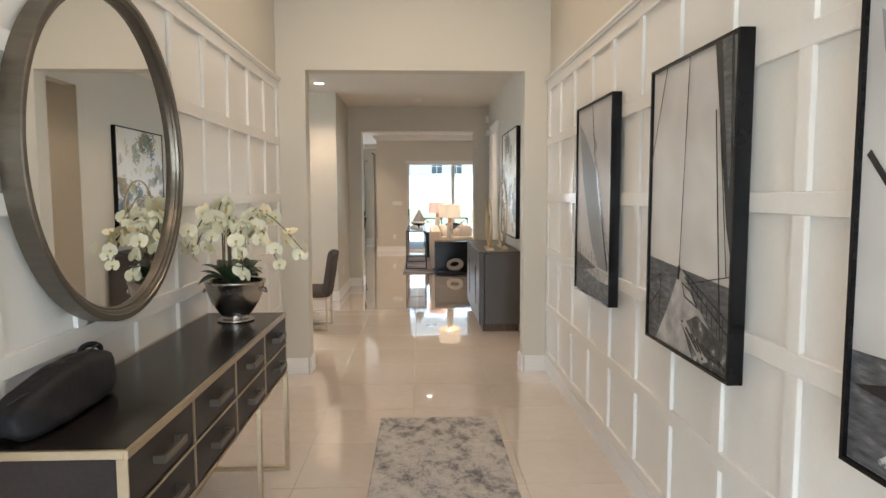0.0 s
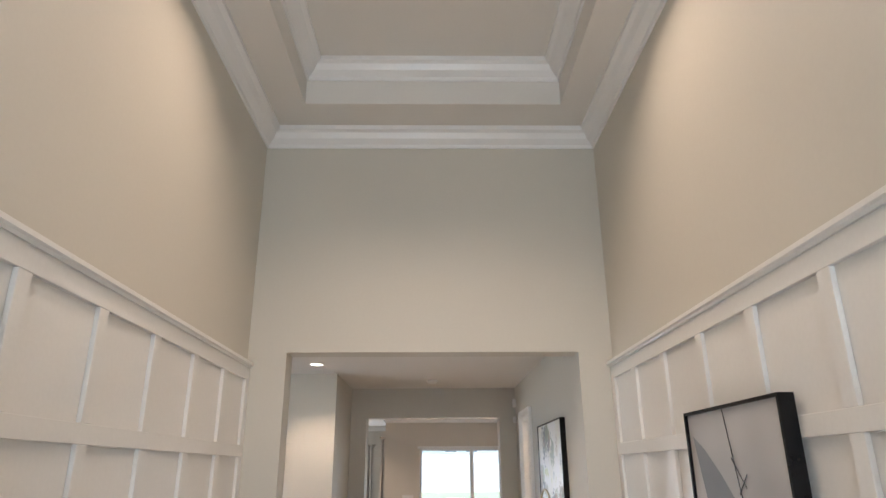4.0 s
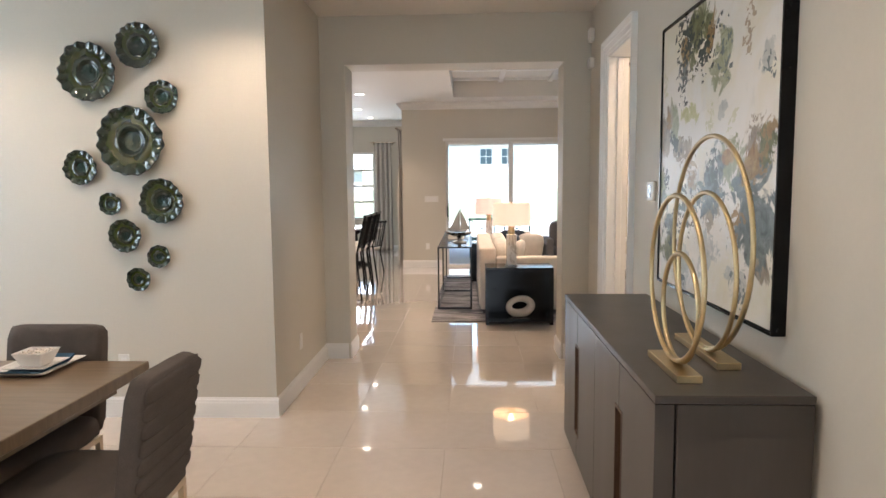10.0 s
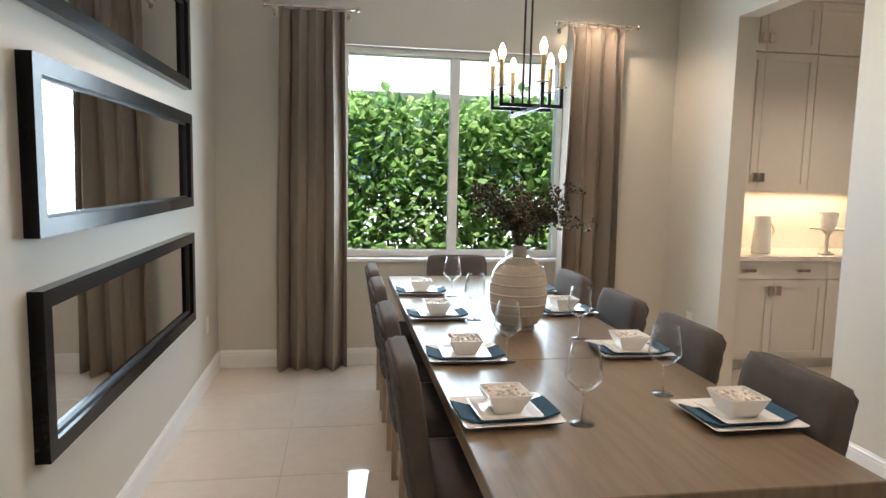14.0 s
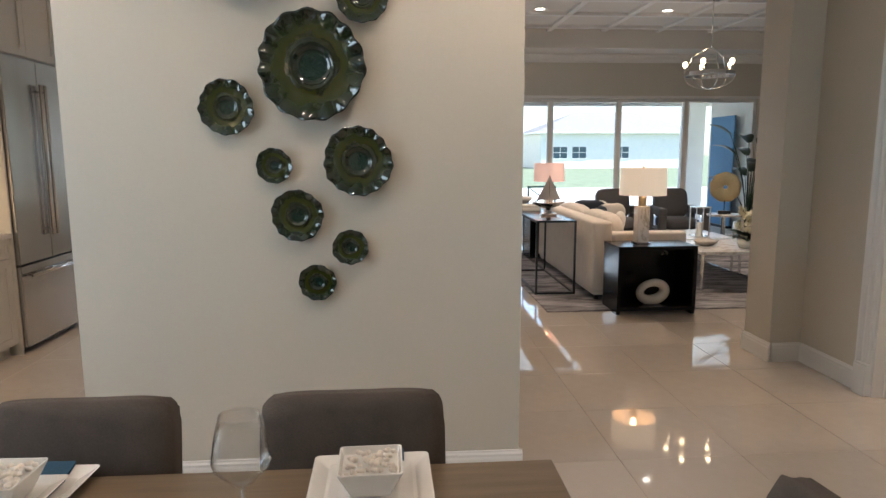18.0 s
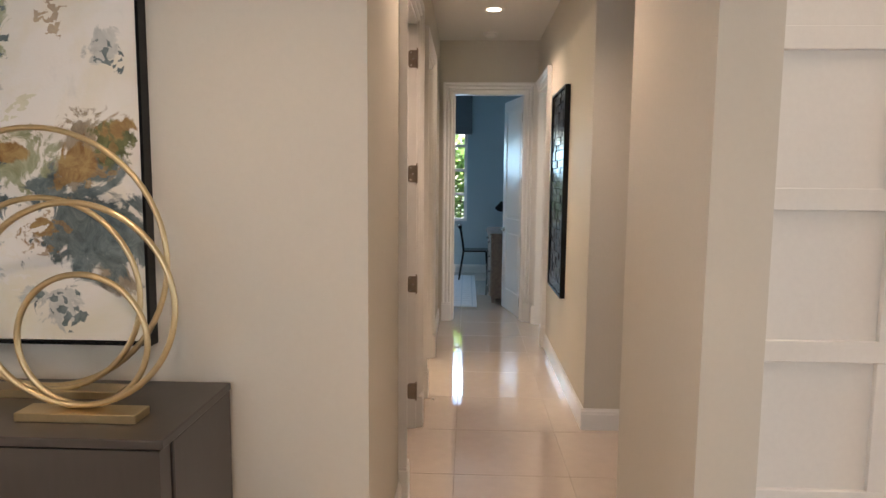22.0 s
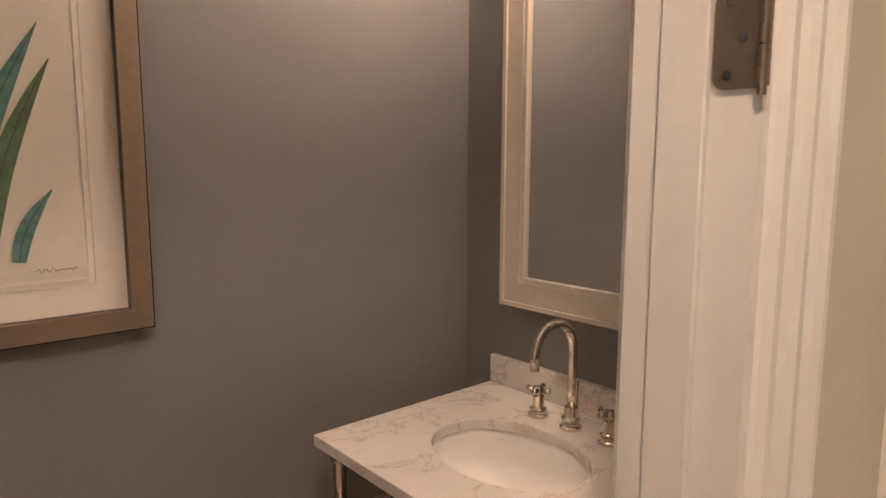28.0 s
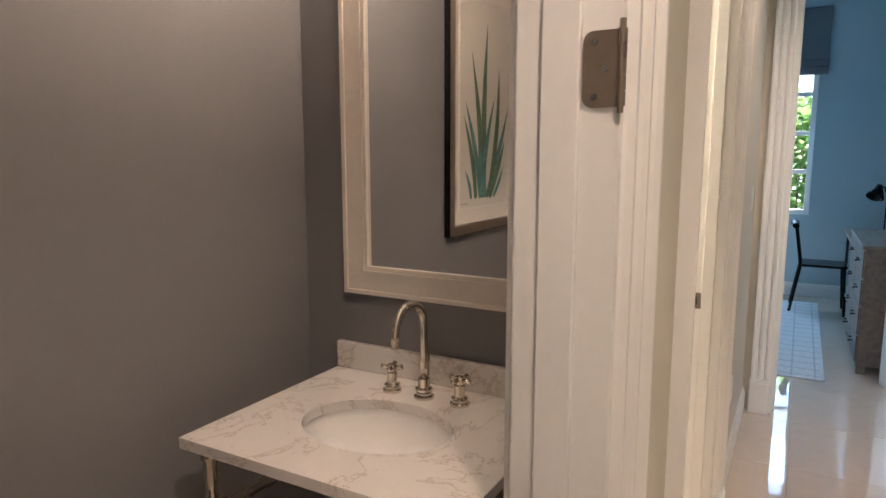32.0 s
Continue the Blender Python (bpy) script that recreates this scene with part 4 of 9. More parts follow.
def orchid(name, x, y, z, rz, scale, spikes, pot_mat, label, pot="bowl"):
    o = thing(name, x, y, z, label, "orchid", rz=rz)
    if pot == "bowl":
        part("bowl", lathe(bmesh.new(), [(0.0, 0.0), (0.088, 0.0), (0.092, 0.008), (0.075, 0.016), (0.062, 0.022), (0.085, 0.05), (0.118, 0.10), (0.138, 0.155), (0.146, 0.195), (0.152, 0.202), (0.150, 0.208), (0.138, 0.205), (0.13, 0.15), (0.0, 0.14)], 40), pot_mat, o, smooth=True)
        for s in (-1, 1):
            pts = [(s * (0.142 + 0.016 * math.sin(math.pi * k / 8)), -0.035 + 0.07 * k / 8, 0.165 - 0.018 * math.sin(math.pi * k / 8)) for k in range(9)]
            part("bowl_handle", tube(bmesh.new(), pts, 0.006, 8), pot_mat, o, smooth=True)
        z0 = 0.19
    else:
        part("pot", lathe(bmesh.new(), [(0.0, 0.0), (0.07, 0.0), (0.10, 0.05), (0.105, 0.11), (0.098, 0.11), (0.09, 0.06), (0.0, 0.05)], 28), pot_mat, o, smooth=True)
        z0 = 0.10
    part("soil_moss", lathe(bmesh.new(), [(0.0, z0 + 0.01), (0.06, z0 + 0.008), (0.128 if pot == "bowl" else 0.09, z0 - 0.01)], 20), TWIG, o)
    rng = random.Random(int(x * 100) + 7)
    for k in range(18):
        a = 2 * math.pi * k / 11 + rng.uniform(-0.2, 0.2)
        l = rng.uniform(0.13, 0.22)
        part("leaf", leaf_bm(bmesh.new(), (0.03 * math.cos(a), 0.03 * math.sin(a), z0), (l * math.cos(a), l * math.sin(a), z0 + rng.uniform(0.0, 0.17)), rng.uniform(0.085, 0.12), droop=rng.uniform(0.02, 0.09), n=7), LEAFD, o, smooth=True)
    for (sx, sy), h, (dx, dy), reach, nf in spikes:
        nf += 4
        pts = []
        for k in range(15):
            t = k / 14
            bend = max(0.0, (t - 0.45) / 0.55)
            zz = z0 + h * min(1, t / 0.62) - (0.0 if t < 0.62 else 0.22 * ((t - 0.62) / 0.38) ** 1.7)
            pts.append(Vector((sx + dx * reach * bend ** 1.3, sy + dy * reach * bend ** 1.3, zz)))
        part("stem", tube(bmesh.new(), pts, [0.005 - 0.0025 * k / 14 for k in range(15)], 6), TWIG, o)
        part("stake", rod(bmesh.new(), (sx + 0.008, sy, z0), (sx + 0.008, sy + 0.004, z0 + h * 0.85), 0.003, seg=5), TWIG, o)
        for k in range(nf):
            t = 0.46 + 0.54 * k / max(1, nf - 1)
            i = min(13, int(t * 14))
            c = pts[i].lerp(pts[i + 1], t * 14 - i) + Vector((rng.uniform(-0.03, 0.03), rng.uniform(-0.03, 0.03), rng.uniform(-0.035, 0.02)))
            face = Vector((rng.uniform(-0.7, 0.7), rng.uniform(-1.0, 0.3), rng.uniform(-0.3, 0.4))).normalized()
            q = face.to_track_quat('Z', 'Y')
            R = rng.uniform(0.035, 0.044)
            bm = bmesh.new()
            for j, (ang, ww, ll) in enumerate(((90, 0.75, 1.0), (215, 0.75, 0.95), (325, 0.75, 0.95), (15, 1.25, 1.0), (165, 1.25, 1.0))):
                a = radians(ang)
                lift = 0.004 if j > 2 else 0.0
                prof = [(0, 0.05), (0.35, 0.42), (0.7, 0.5), (0.92, 0.32), (1.0, 0.05)]
                rows = []
                for u, w in prof:
                    p, s = u * ll * R, w * ww * R
                    rows.append([bm.verts.new(c + q @ Vector((p * math.cos(a) - e * s * math.sin(a), p * math.sin(a) + e * s * math.cos(a), lift + 0.15 * p * u))) for e in (-1, 1)])
                for A, Bq in zip(rows, rows[1:]):
                    bm.faces.new((A[0], A[1], Bq[1], Bq[0]))
            fl = part("flower", bm, PETAL, o, smooth=True)
            bm = bmesh.new()
            bmesh.ops.create_icosphere(bm, subdivisions=1, radius=0.008)
            bm.transform(Matrix.Translation(c + q @ Vector((0, -0.004, 0.008))))
            part("flower_heart", bm, PETALC, fl)
    return o


orchid("orchid_bowl", -0.14, 4.74, 0.886, 0, 1, [((-0.03, 0.02), 0.41, (-0.75, -0.60), 0.22, 18), ((-0.02, -0.03), 0.42, (-0.35, -0.90), 0.14, 15), ((0.03, 0.03), 0.38, (0.90, 0.20), 0.33, 18),
                                                   ((0.04, -0.02), 0.30, (0.30, -0.90), 0.12, 11), ((0.05, 0.0), 0.34, (0.85, -0.15), 0.20, 9), ((-0.05, -0.02), 0.36, (-0.85, -0.1), 0.17, 12)], SILVER, "white orchids in a footed silver bowl on the console")

rm = thing("round_mirror", XL + 0.022, 3.90, 1.67, "large round mirror with a dark bronze rim", "mirror")
rx = Matrix.Rotation(radians(90), 4, 'Y')
part("rim", spin(lathe(bmesh.new(), [(0.555, 0.03), (0.562, 0.050), (0.570, 0.050), (0.573, 0.060), (0.584, 0.064), (0.587, 0.070), (0.605, 0.070), (0.608, 0.066), (0.608, 0.0), (0.55, 0.0)], 96), rx), BRONZE, rm, smooth=False)
part("glass", spin(lathe(bmesh.new(), [(0.0, 0.034), (0.556, 0.034), (0.557, 0.028), (0.0, 0.028)], 96), rx), MIRROR, rm, "clear mirror glass")

# sea pictures on the east wall: flat prints in deep black frames
SKY1 = ramp_mat("print_sky", [(0.3, (0.38, 0.372, 0.365)), (0.5, (0.54, 0.525, 0.515)), (0.75, (0.68, 0.665, 0.65))], 1.1, 0.42, detail=2, stretch=(1, 1, 1.5))
SAIL1 = ramp_mat("print_sail", [(0.3, (0.15, 0.16, 0.17)), (0.7, (0.27, 0.28, 0.295))], 2.0, 0.42, detail=3)
SEA1 = ramp_mat("print_sea", [(0.3, (0.025, 0.026, 0.03)), (0.55, (0.10, 0.104, 0.112)), (0.75, (0.24, 0.245, 0.26))], 30, 0.42, detail=6, stretch=(0.5, 1, 2))
FOAM = ramp_mat("print_foam", [(0.40, (0.015, 0.015, 0.017)), (0.55, (0.10, 0.10, 0.10)), (0.62, (0.55, 0.54, 0.52))], 14, 0.42, detail=8)
DECK = ramp_mat("print_deck", [(0.3, (0.20, 0.195, 0.19)), (0.6, (0.50, 0.49, 0.475))], 9, 0.42, detail=5)
INK = mat("print_black", (0.02, 0.02, 0.022), 0.25)

def tapered(p, q, w0, w1, y):
    d = Vector((q[0] - p[0], q[1] - p[1]))
    n = Vector((-d.y, d.x)).normalized()
    return sheet([(p[0] + n.x * w0, p[1] + n.y * w0), (p[0] - n.x * w0, p[1] - n.y * w0), (q[0] - n.x * w1, q[1] - n.y * w1), (q[0] + n.x * w1, q[1] + n.y * w1)], y)

FX = XF - 0.022


def print_on(ob, W, H):
    """Tools to lay flat shapes on a picture: shares of its width from the north end and of its height."""
    depth = [0.0412]

    def xy(u, v):
        return ((0.5 - u) * (W - 0.028), 0.014 + v * (H - 0.028))

    def area(name, pts, material):
        part(name, sheet([xy(*p) for p in pts], depth[0]), material, ob)
        depth[0] += 0.0004

    def line(name, p, q, w, material=INK, w1=None):
        part(name, tapered(xy(*p), xy(*q), w, w if w1 is None else w1, depth[0]), material, ob)
        depth[0] += 0.0002
    return area, line, xy, depth


pa, W, H = picture_frame("sail_picture", "x", FX, -1, 4.872, 5.65, 0.912, 2.066, 0.012, 0.052, "black framed grey photograph of a full sail", BLACK)
part("canvas", B(-W / 2 + .012, W / 2 - .012, 0.0, 0.04, .012, H - .012), SKY1, pa, "pale grey sky print")
area, line, xy, depth = print_on(pa, W, H)
area("sail_shape", [(0.04, 0.93), (0.18, 0.88), (0.34, 0.80), (0.52, 0.69), (0.66, 0.55), (0.78, 0.40), (0.90, 0.20), (0.94, 0.15), (0.66, 0.16), (0.50, 0.26), (0.34, 0.42), (0.18, 0.62)], SAIL1)
area("sea_strip", [(0.0, 0.0), (1.0, 0.0), (1.0, 0.13), (0.8, 0.13), (0.45, 0.17), (0.0, 0.21)], SEA1)
area("hull_strip", [(0.30, 0.12), (0.62, 0.15), (1.0, 0.14), (1.0, 0.09), (0.7, 0.09)], DECK)
line("mast_line", (0.45, 1.0), (0.55, 0.70), 0.004)
line("mast_line", (0.55, 0.70), (0.93, 0.16), 0.010, w1=0.016)
line("rigging_line", (0.48, 0.85), (0.60, 0.76), 0.004, w1=0.002)
line("rigging_line", (0.52, 0.74), (0.62, 0.80), 0.004, w1=0.002)
line("rigging_line", (0.60, 0.66), (0.985, 0.20), 0.003)
for k in range(9):
    line("ratline", (0.62 + 0.035 * k, 0.63 - 0.048 * k), (0.66 + 0.035 * k, 0.62 - 0.048 * k), 0.002)
for k in range(7):
    line("far_mast", (0.06 + 0.09 * k, 0.20 - 0.008 * k), (0.062 + 0.09 * k, 0.25 - 0.008 * k + 0.02 * (k % 2)), 0.003)

CLOUD1 = ramp_mat("print_cloud", [(0.30, (0.47, 0.445, 0.42)), (0.45, (0.58, 0.555, 0.53)), (0.58, (0.67, 0.65, 0.62)), (0.72, (0.72, 0.70, 0.67))], 1.3, 0.42, detail=3, distortion=0.2, stretch=(0.8, 1, 1.2))
pb, W, H = picture_frame("deck_picture", "x", FX, -1, 3.512, 4.295, 0.892, 2.054, 0.012, 0.052, "black framed grey photograph of a yacht deck at sea", BLACK)
part("canvas", B(-W / 2 + .012, W / 2 - .012, 0.0, 0.04, .012, H - .012), CLOUD1, pb)
area, line, xy, depth = print_on(pb, W, H)
area("sea_strip", [(0.0, 0.0), (1.0, 0.0), (1.0, 0.27), (0.0, 0.305)], SEA1)
area("deck_shape", [(0.12, 0.0), (1.0, 0.0), (1.0, 0.06), (0.80, 0.12), (0.62, 0.20), (0.50, 0.275), (0.45, 0.285), (0.40, 0.25), (0.28, 0.13)], DECK)
area("hatch", [(0.46, 0.245), (0.58, 0.225), (0.68, 0.17), (0.50, 0.195)], INK)
area("hatch_lid", [(0.475, 0.238), (0.57, 0.222), (0.645, 0.18), (0.51, 0.20)], DECK)
area("deck_gear", [(0.48, 0.10), (0.66, 0.15), (0.90, 0.10), (1.0, 0.09), (1.0, 0.0), (0.62, 0.0)], FOAM)
area("windlass", [(0.44, 0.12), (0.50, 0.13), (0.80, 0.02), (0.72, 0.0)], DECK)
for k in range(6):
    line("deck_slot", (0.48 + 0.05 * k, 0.108 - 0.018 * k), (0.50 + 0.05 * k, 0.112 - 0.018 * k), 0.005)
for k in range(7):
    line("deck_rope", (0.55 + 0.06 * k, 0.09 - 0.008 * k), (0.68 + 0.05 * k, 0.04 - 0.003 * k), 0.006)
for k in range(8):
    line("guard_rail", (0.56 + 0.055 * k, 0.27 - 0.012 * k), (0.562 + 0.055 * k, 0.22 - 0.018 * k), 0.003)
line("guard_rail", (0.50, 0.285), (1.0, 0.17), 0.003)
line("guard_rail", (0.52, 0.265), (1.0, 0.13), 0.003)
for p, q in (((0.0, 0.21), (0.20, 0.25)), ((0.0, 0.10), (0.19, 0.19)), ((0.20, 0.25), (0.18, 0.08))):
    line("guard_rail", p, q, 0.003)
line("stay_line", (0.51, 1.0), (0.45, 0.29), 0.004)
line("stay_line", (0.22, 1.0), (0.01, 0.66), 0.004)
line("forestay_foot", (0.45, 0.30), (0.44, 0.25), 0.010)
area("furled_sail", [(0.79, 1.0), (0.97, 1.0), (1.0, 0.62), (1.0, 0.36), (0.95, 0.45), (0.88, 0.70)], INK)
area("sail_edge", [(0.86, 1.0), (0.95, 1.0), (0.975, 0.62), (0.96, 0.55), (0.91, 0.75)], SEA1)
line("stay_line", (0.82, 0.80), (0.93, 0.10), 0.005)
line("stay_line", (0.87, 0.75), (0.97, 0.30), 0.004)
line("stay_line", (0.55, 0.245), (1.0, 0.305), 0.002)

pc, W, H = picture_frame("wave_picture", "x", FX, -1, 2.15, 2.94, 0.886, 2.04, 0.012, 0.052, "black framed grey photograph of a racing yacht sail", BLACK)
part("canvas", B(-W / 2 + .012, W / 2 - .012, 0.0, 0.04, .012, H - .012), SKY1, pc)
area, line, xy, depth = print_on(pc, W, H)
area("sail_shape", [(0.05, 0.92), (0.30, 0.80), (0.60, 0.62), (0.97, 0.40), (0.99, 0.33), (0.60, 0.33), (0.42, 0.40), (0.33, 0.46), (0.20, 0.62), (0.07, 0.84)], SAIL1)
area("sea_strip", [(0.0, 0.0), (1.0, 0.0), (1.0, 0.26), (0.5, 0.24), (0.0, 0.23)], SEA1)
area("foam", [(0.12, 0.02), (0.95, 0.02), (0.95, 0.13), (0.6, 0.16), (0.3, 0.11)], FOAM)
area("hull", [(0.02, 0.16), (0.30, 0.14), (0.99, 0.20), (0.99, 0.27), (0.4, 0.22)], INK)
for p, q in (((0.03, 0.64), (0.18, 0.53)), ((0.18, 0.53), (0.36, 0.42)), ((0.36, 0.42), (0.99, 0.33))):
    line("boom", p, q, 0.009)
for u in (0.17, 0.27, 0.42, 0.60):
    line("rigging_line", (u, 0.80 - 0.3 * u), (u + 0.01, 0.40 - 0.1 * u), 0.002)
cx, cz = xy(0.14, 0.72)
for dz, r in ((0.016, 0.011), (-0.010, 0.014)):
    part("sail_number", tube(bmesh.new(), [(cx + r * 0.8 * math.cos(t), depth[0], cz + dz + r * math.sin(t)) for t in (2 * math.pi * k / 20 for k in range(20))], 0.0032, 6, closed=True), INK, pc)

rug = thing("runner_rug", 0.918, 4.45, 0, "faded grey patterned runner rug", "rug")
bm = bmesh.new()
box(bm, -0.388, 0.388, -1.9, 1.29, 0, 0.010, 0.004)
part("rug_body", bm, RUG1, rug)

# floor
def recessed(x, y, z, name="recessed_light"):
    c = thing(name, x, y, z, "round white recessed ceiling light, lit", "ceiling light", "recessed lights")
    part("trim_ring", lathe(bmesh.new(), [(0.062, 0.004), (0.066, -0.003), (0.09, -0.004), (0.093, 0.0), (0.093, 0.004)], 28), PLASTIC, c, smooth=True)
    part("lens", lathe(bmesh.new(), [(0.0, -0.001), (0.061, -0.001), (0.061, 0.003)], 24), CANGLOW, c, "glowing warm lens")
    return c


# includes a fixture for the added pantry can
for _x, _y, _z, _e in CANS:
    if _z < 3.05:
        recessed(_x, _y, _z)
for _x, _y in ((-0.94, 17.5), (-1.32, 19.6), (-1.33, 21.2), (-0.95, 15.2)):
    recessed(_x, _y, LZ)
for _x, _y in ((1.0, 16.7), (2.73, 16.7), (4.5, 16.7), (1.0, 14.7), (2.73, 14.7)):
    recessed(_x, _y, LZ + 0.28)


def plate_box(name, axis, face, out, a, z, w, h, label, kind="outlet"):
    """A switch or socket plate on a wall."""
    ob = thing(name, face if axis == "x" else a, a if axis == "x" else face, z, label, kind, "wall plates", rz=(90 if out < 0 else -90) if axis == "x" else (0 if out > 0 else 180))
    part("plate", B(-w / 2, w / 2, 0, 0.006, -h / 2, h / 2, 0.002), PLASTIC, ob)
    n = max(1, round(w / 0.06))
    for k in range(n):
        cx = (k - (n - 1) / 2) * 0.046
        part("insert", B(cx - 0.016, cx + 0.016, 0.006, 0.009, -h * 0.30, h * 0.30, 0.0015), WHITE, ob)
    return ob


plate_box("wall_outlet", "y", YP, -1, -1.405, 0.366, 0.075, 0.12, "white wall socket above the baseboard")
plate_box("wall_outlet", "x", XL, 1, 11.33, 0.362, 0.075, 0.12, "white wall socket above the baseboard")
plate_box("wall_outlet", "y", YV, -1, 0.10, 0.40, 0.075, 0.12, "white wall socket above the baseboard")
plate_box("light_switch", "y", YV, -1, 0.18, 1.29, 0.26, 0.115, "wide white switch plate with several rockers", "switch")
plate_box("wall_outlet", "y", YS, 1, -3.75, 0.42, 0.075, 0.12, "white wall socket above the baseboard")
plate_box("wall_outlet", "y", YP, -1, -3.72, 0.42, 0.075, 0.12, "white wall socket above the baseboard")
plate_box("wall_outlet", "y", HN, -1, 6.05, 0.40, 0.075, 0.12, "white wall socket above the baseboard")
plate_box("light_switch", "y", HN, -1, 6.62, 1.25, 0.075, 0.12, "white wall switch near the bedroom door", "switch")
fo = thing("floor_outlet", 0.924, 8.875, 0.0, "flush steel floor socket with two lids", "floor socket")
part("plate", B(-0.058, 0.058, -0.052, 0.052, 0.0, 0.003, 0.001), NICKEL, fo)
for _x in (-0.03, 0.03):
    part("lid", B(_x - 0.024, _x + 0.024, -0.032, 0.032, 0.0031, 0.005, 0.001), STEEL, fo)
th = thing("thermostat", XR, 10.26, 1.48, "small white thermostat with a grey screen", "thermostat", rz=90)
part("case", B(-0.062, 0.062, 0, 0.022, -0.055, 0.055, 0.006), PLASTIC, th)
part("screen", B(-0.028, 0.028, 0.022, 0.024, -0.034, 0.034), SCREEN, th, "grey glass screen")
for z, h, m, lab in ((2.745, 0.11, PLASTIC, "white alarm siren box on the wall"), (2.52, 0.085, PLASTIC, "white alarm sensor box on the wall")):
    s = thing("alarm_sensor", XR, 12.08, z, lab, "sensor", rz=90)
    part("case", B(-0.035, 0.035, 0, 0.045, -h / 2, h / 2, 0.008), m, s)
    part("face", B(-0.026, 0.026, 0.045, 0.048, -h / 3, h / 3, 0.001), WHITE, s)
for x, y, z in ((0.755, 11.34, CZ), (6.585, 7.50, HZ)):
    d = thing("smoke_detector", x, y, z, "round white smoke detector on the ceiling", "smoke detector")
    part("base", lathe(bmesh.new(), [(0.075, 0.0), (0.075, -0.012), (0.0, -0.012)], 28), PLASTIC, d, smooth=False)
    part("dome", lathe(bmesh.new(), [(0.065, -0.012), (0.062, -0.03), (0.045, -0.042), (0.0, -0.044)], 28), PLASTIC, d, smooth=True)

# ---- gallery and dining room ----
def sideboard():
    s = thing("sideboard", 1.44, 8.468, 0, "grey lacquered sideboard with walnut slot handles", "sideboard")
    D, L, T = 0.465, 1.808, 0.897
    part("plinth", B(0.05, D - 0.02, 0.06, L - 0.06, 0, 0.09), WALNUT, s, "recessed walnut plinth")
    part("carcass", B(0.066, D, 0, L, 0.09, T - 0.026, 0.003), SBOARD, s)
    part("top", B(0.0, D + 0.001, -0.003, L + 0.003, T - 0.025, T, 0.004, seg=2), SBOARD, s)
    edges = [0.004, 0.462, 0.922, 1.382, L - 0.004]
    for k in range(4):
        a, b = edges[k] + 0.003, edges[k + 1] - 0.003
        bm = bmesh.new()
        hole = b if k in (0, 2) else a
        sgn = -1 if k in (0, 2) else 1
        # the handle slot is cut half into each door of a pair
        e = hole + sgn * 0.053
        t = 0.060
        box(bm, 0.003, t, min(a, e) if sgn < 0 else e, e if sgn < 0 else b, 0.092, T - 0.03)
        lo, hi = min(e, hole), max(e, hole)
        box(bm, 0.003, t, lo, hi, 0.092, 0.23)
        box(bm, 0.003, t, lo, hi, 0.70, T - 0.03)
        d = part("door", bm, SBOARD, s)
        # the slot's deep shade is put in as a near-black backing
        bm = bmesh.new()
        box(bm, t - 0.003, t, lo, hi, 0.231, 0.699)
        part("recess_shade", bm, ESPRESSO, d, "dark backing standing in for shade in the handle recess")
        bm = bmesh.new()
        box(bm, 0.0005, t - 0.004, min(e, e - sgn * 0.010), max(e, e - sgn * 0.010), 0.242, 0.688)
        box(bm, 0.0005, t - 0.004, lo, hi, 0.231, 0.241)
        box(bm, 0.0005, t - 0.004, lo, hi, 0.689, 0.699)
        part("handle_slot", bm, WALNUT, d, "walnut lined handle slot")
    return s


sideboard()


def rings(x, y0, y1, specs, label):
    o = thing("ring_sculpture", x, (y0 + y1) / 2, 0.897, label, "sculpture", "ring sculptures")
    part("base", B(-0.04, 0.04, -(y1 - y0) / 2, (y1 - y0) / 2, 0, 0.024, 0.002), GOLD, o)
    for yc, r, top, yaw, dx in specs:
        bm = bmesh.new()
        n = 64
        c = Vector((dx, yc - (y0 + y1) / 2, top - 0.897 - r))
        a = radians(yaw)
        tube(bm, [c + Vector((r * math.cos(t) * math.sin(a), r * math.cos(t) * math.cos(a), r * math.sin(t))) for t in (2 * math.pi * k / n for k in range(n))], 0.0085, 10, closed=True)
        part("ring", bm, GOLD, o, smooth=True)
    return o


rings(1.76, 8.735, 9.185, [(8.970, 0.382, 1.687, 0, 0.0), (8.948, 0.284, 1.486, 0, -0.016)], "pair of large brushed gold rings on a slab")
rings(1.58, 8.585, 8.915, [(8.760, 0.274, 1.480, 0, 0.0), (8.752, 0.180, 1.287, 0, 0.016)], "pair of smaller brushed gold rings on a slab")



def stroke_mat(name, a, b):
    return ramp_mat(name, [(0.34, a), (0.47, tuple((p + q) / 2 for p, q in zip(a, b))), (0.58, b), (0.68, tuple(0.45 * q + 0.40 for q in b))], 11, 0.55, 0.4, detail=10, distortion=1.6, roughness=0.74)


ST_OCHRE = stroke_mat("ochre_stroke", (0.22, 0.105, 0.03), (0.42, 0.27, 0.10))
ST_GREY = stroke_mat("grey_stroke", (0.36, 0.38, 0.38), (0.60, 0.60, 0.58))

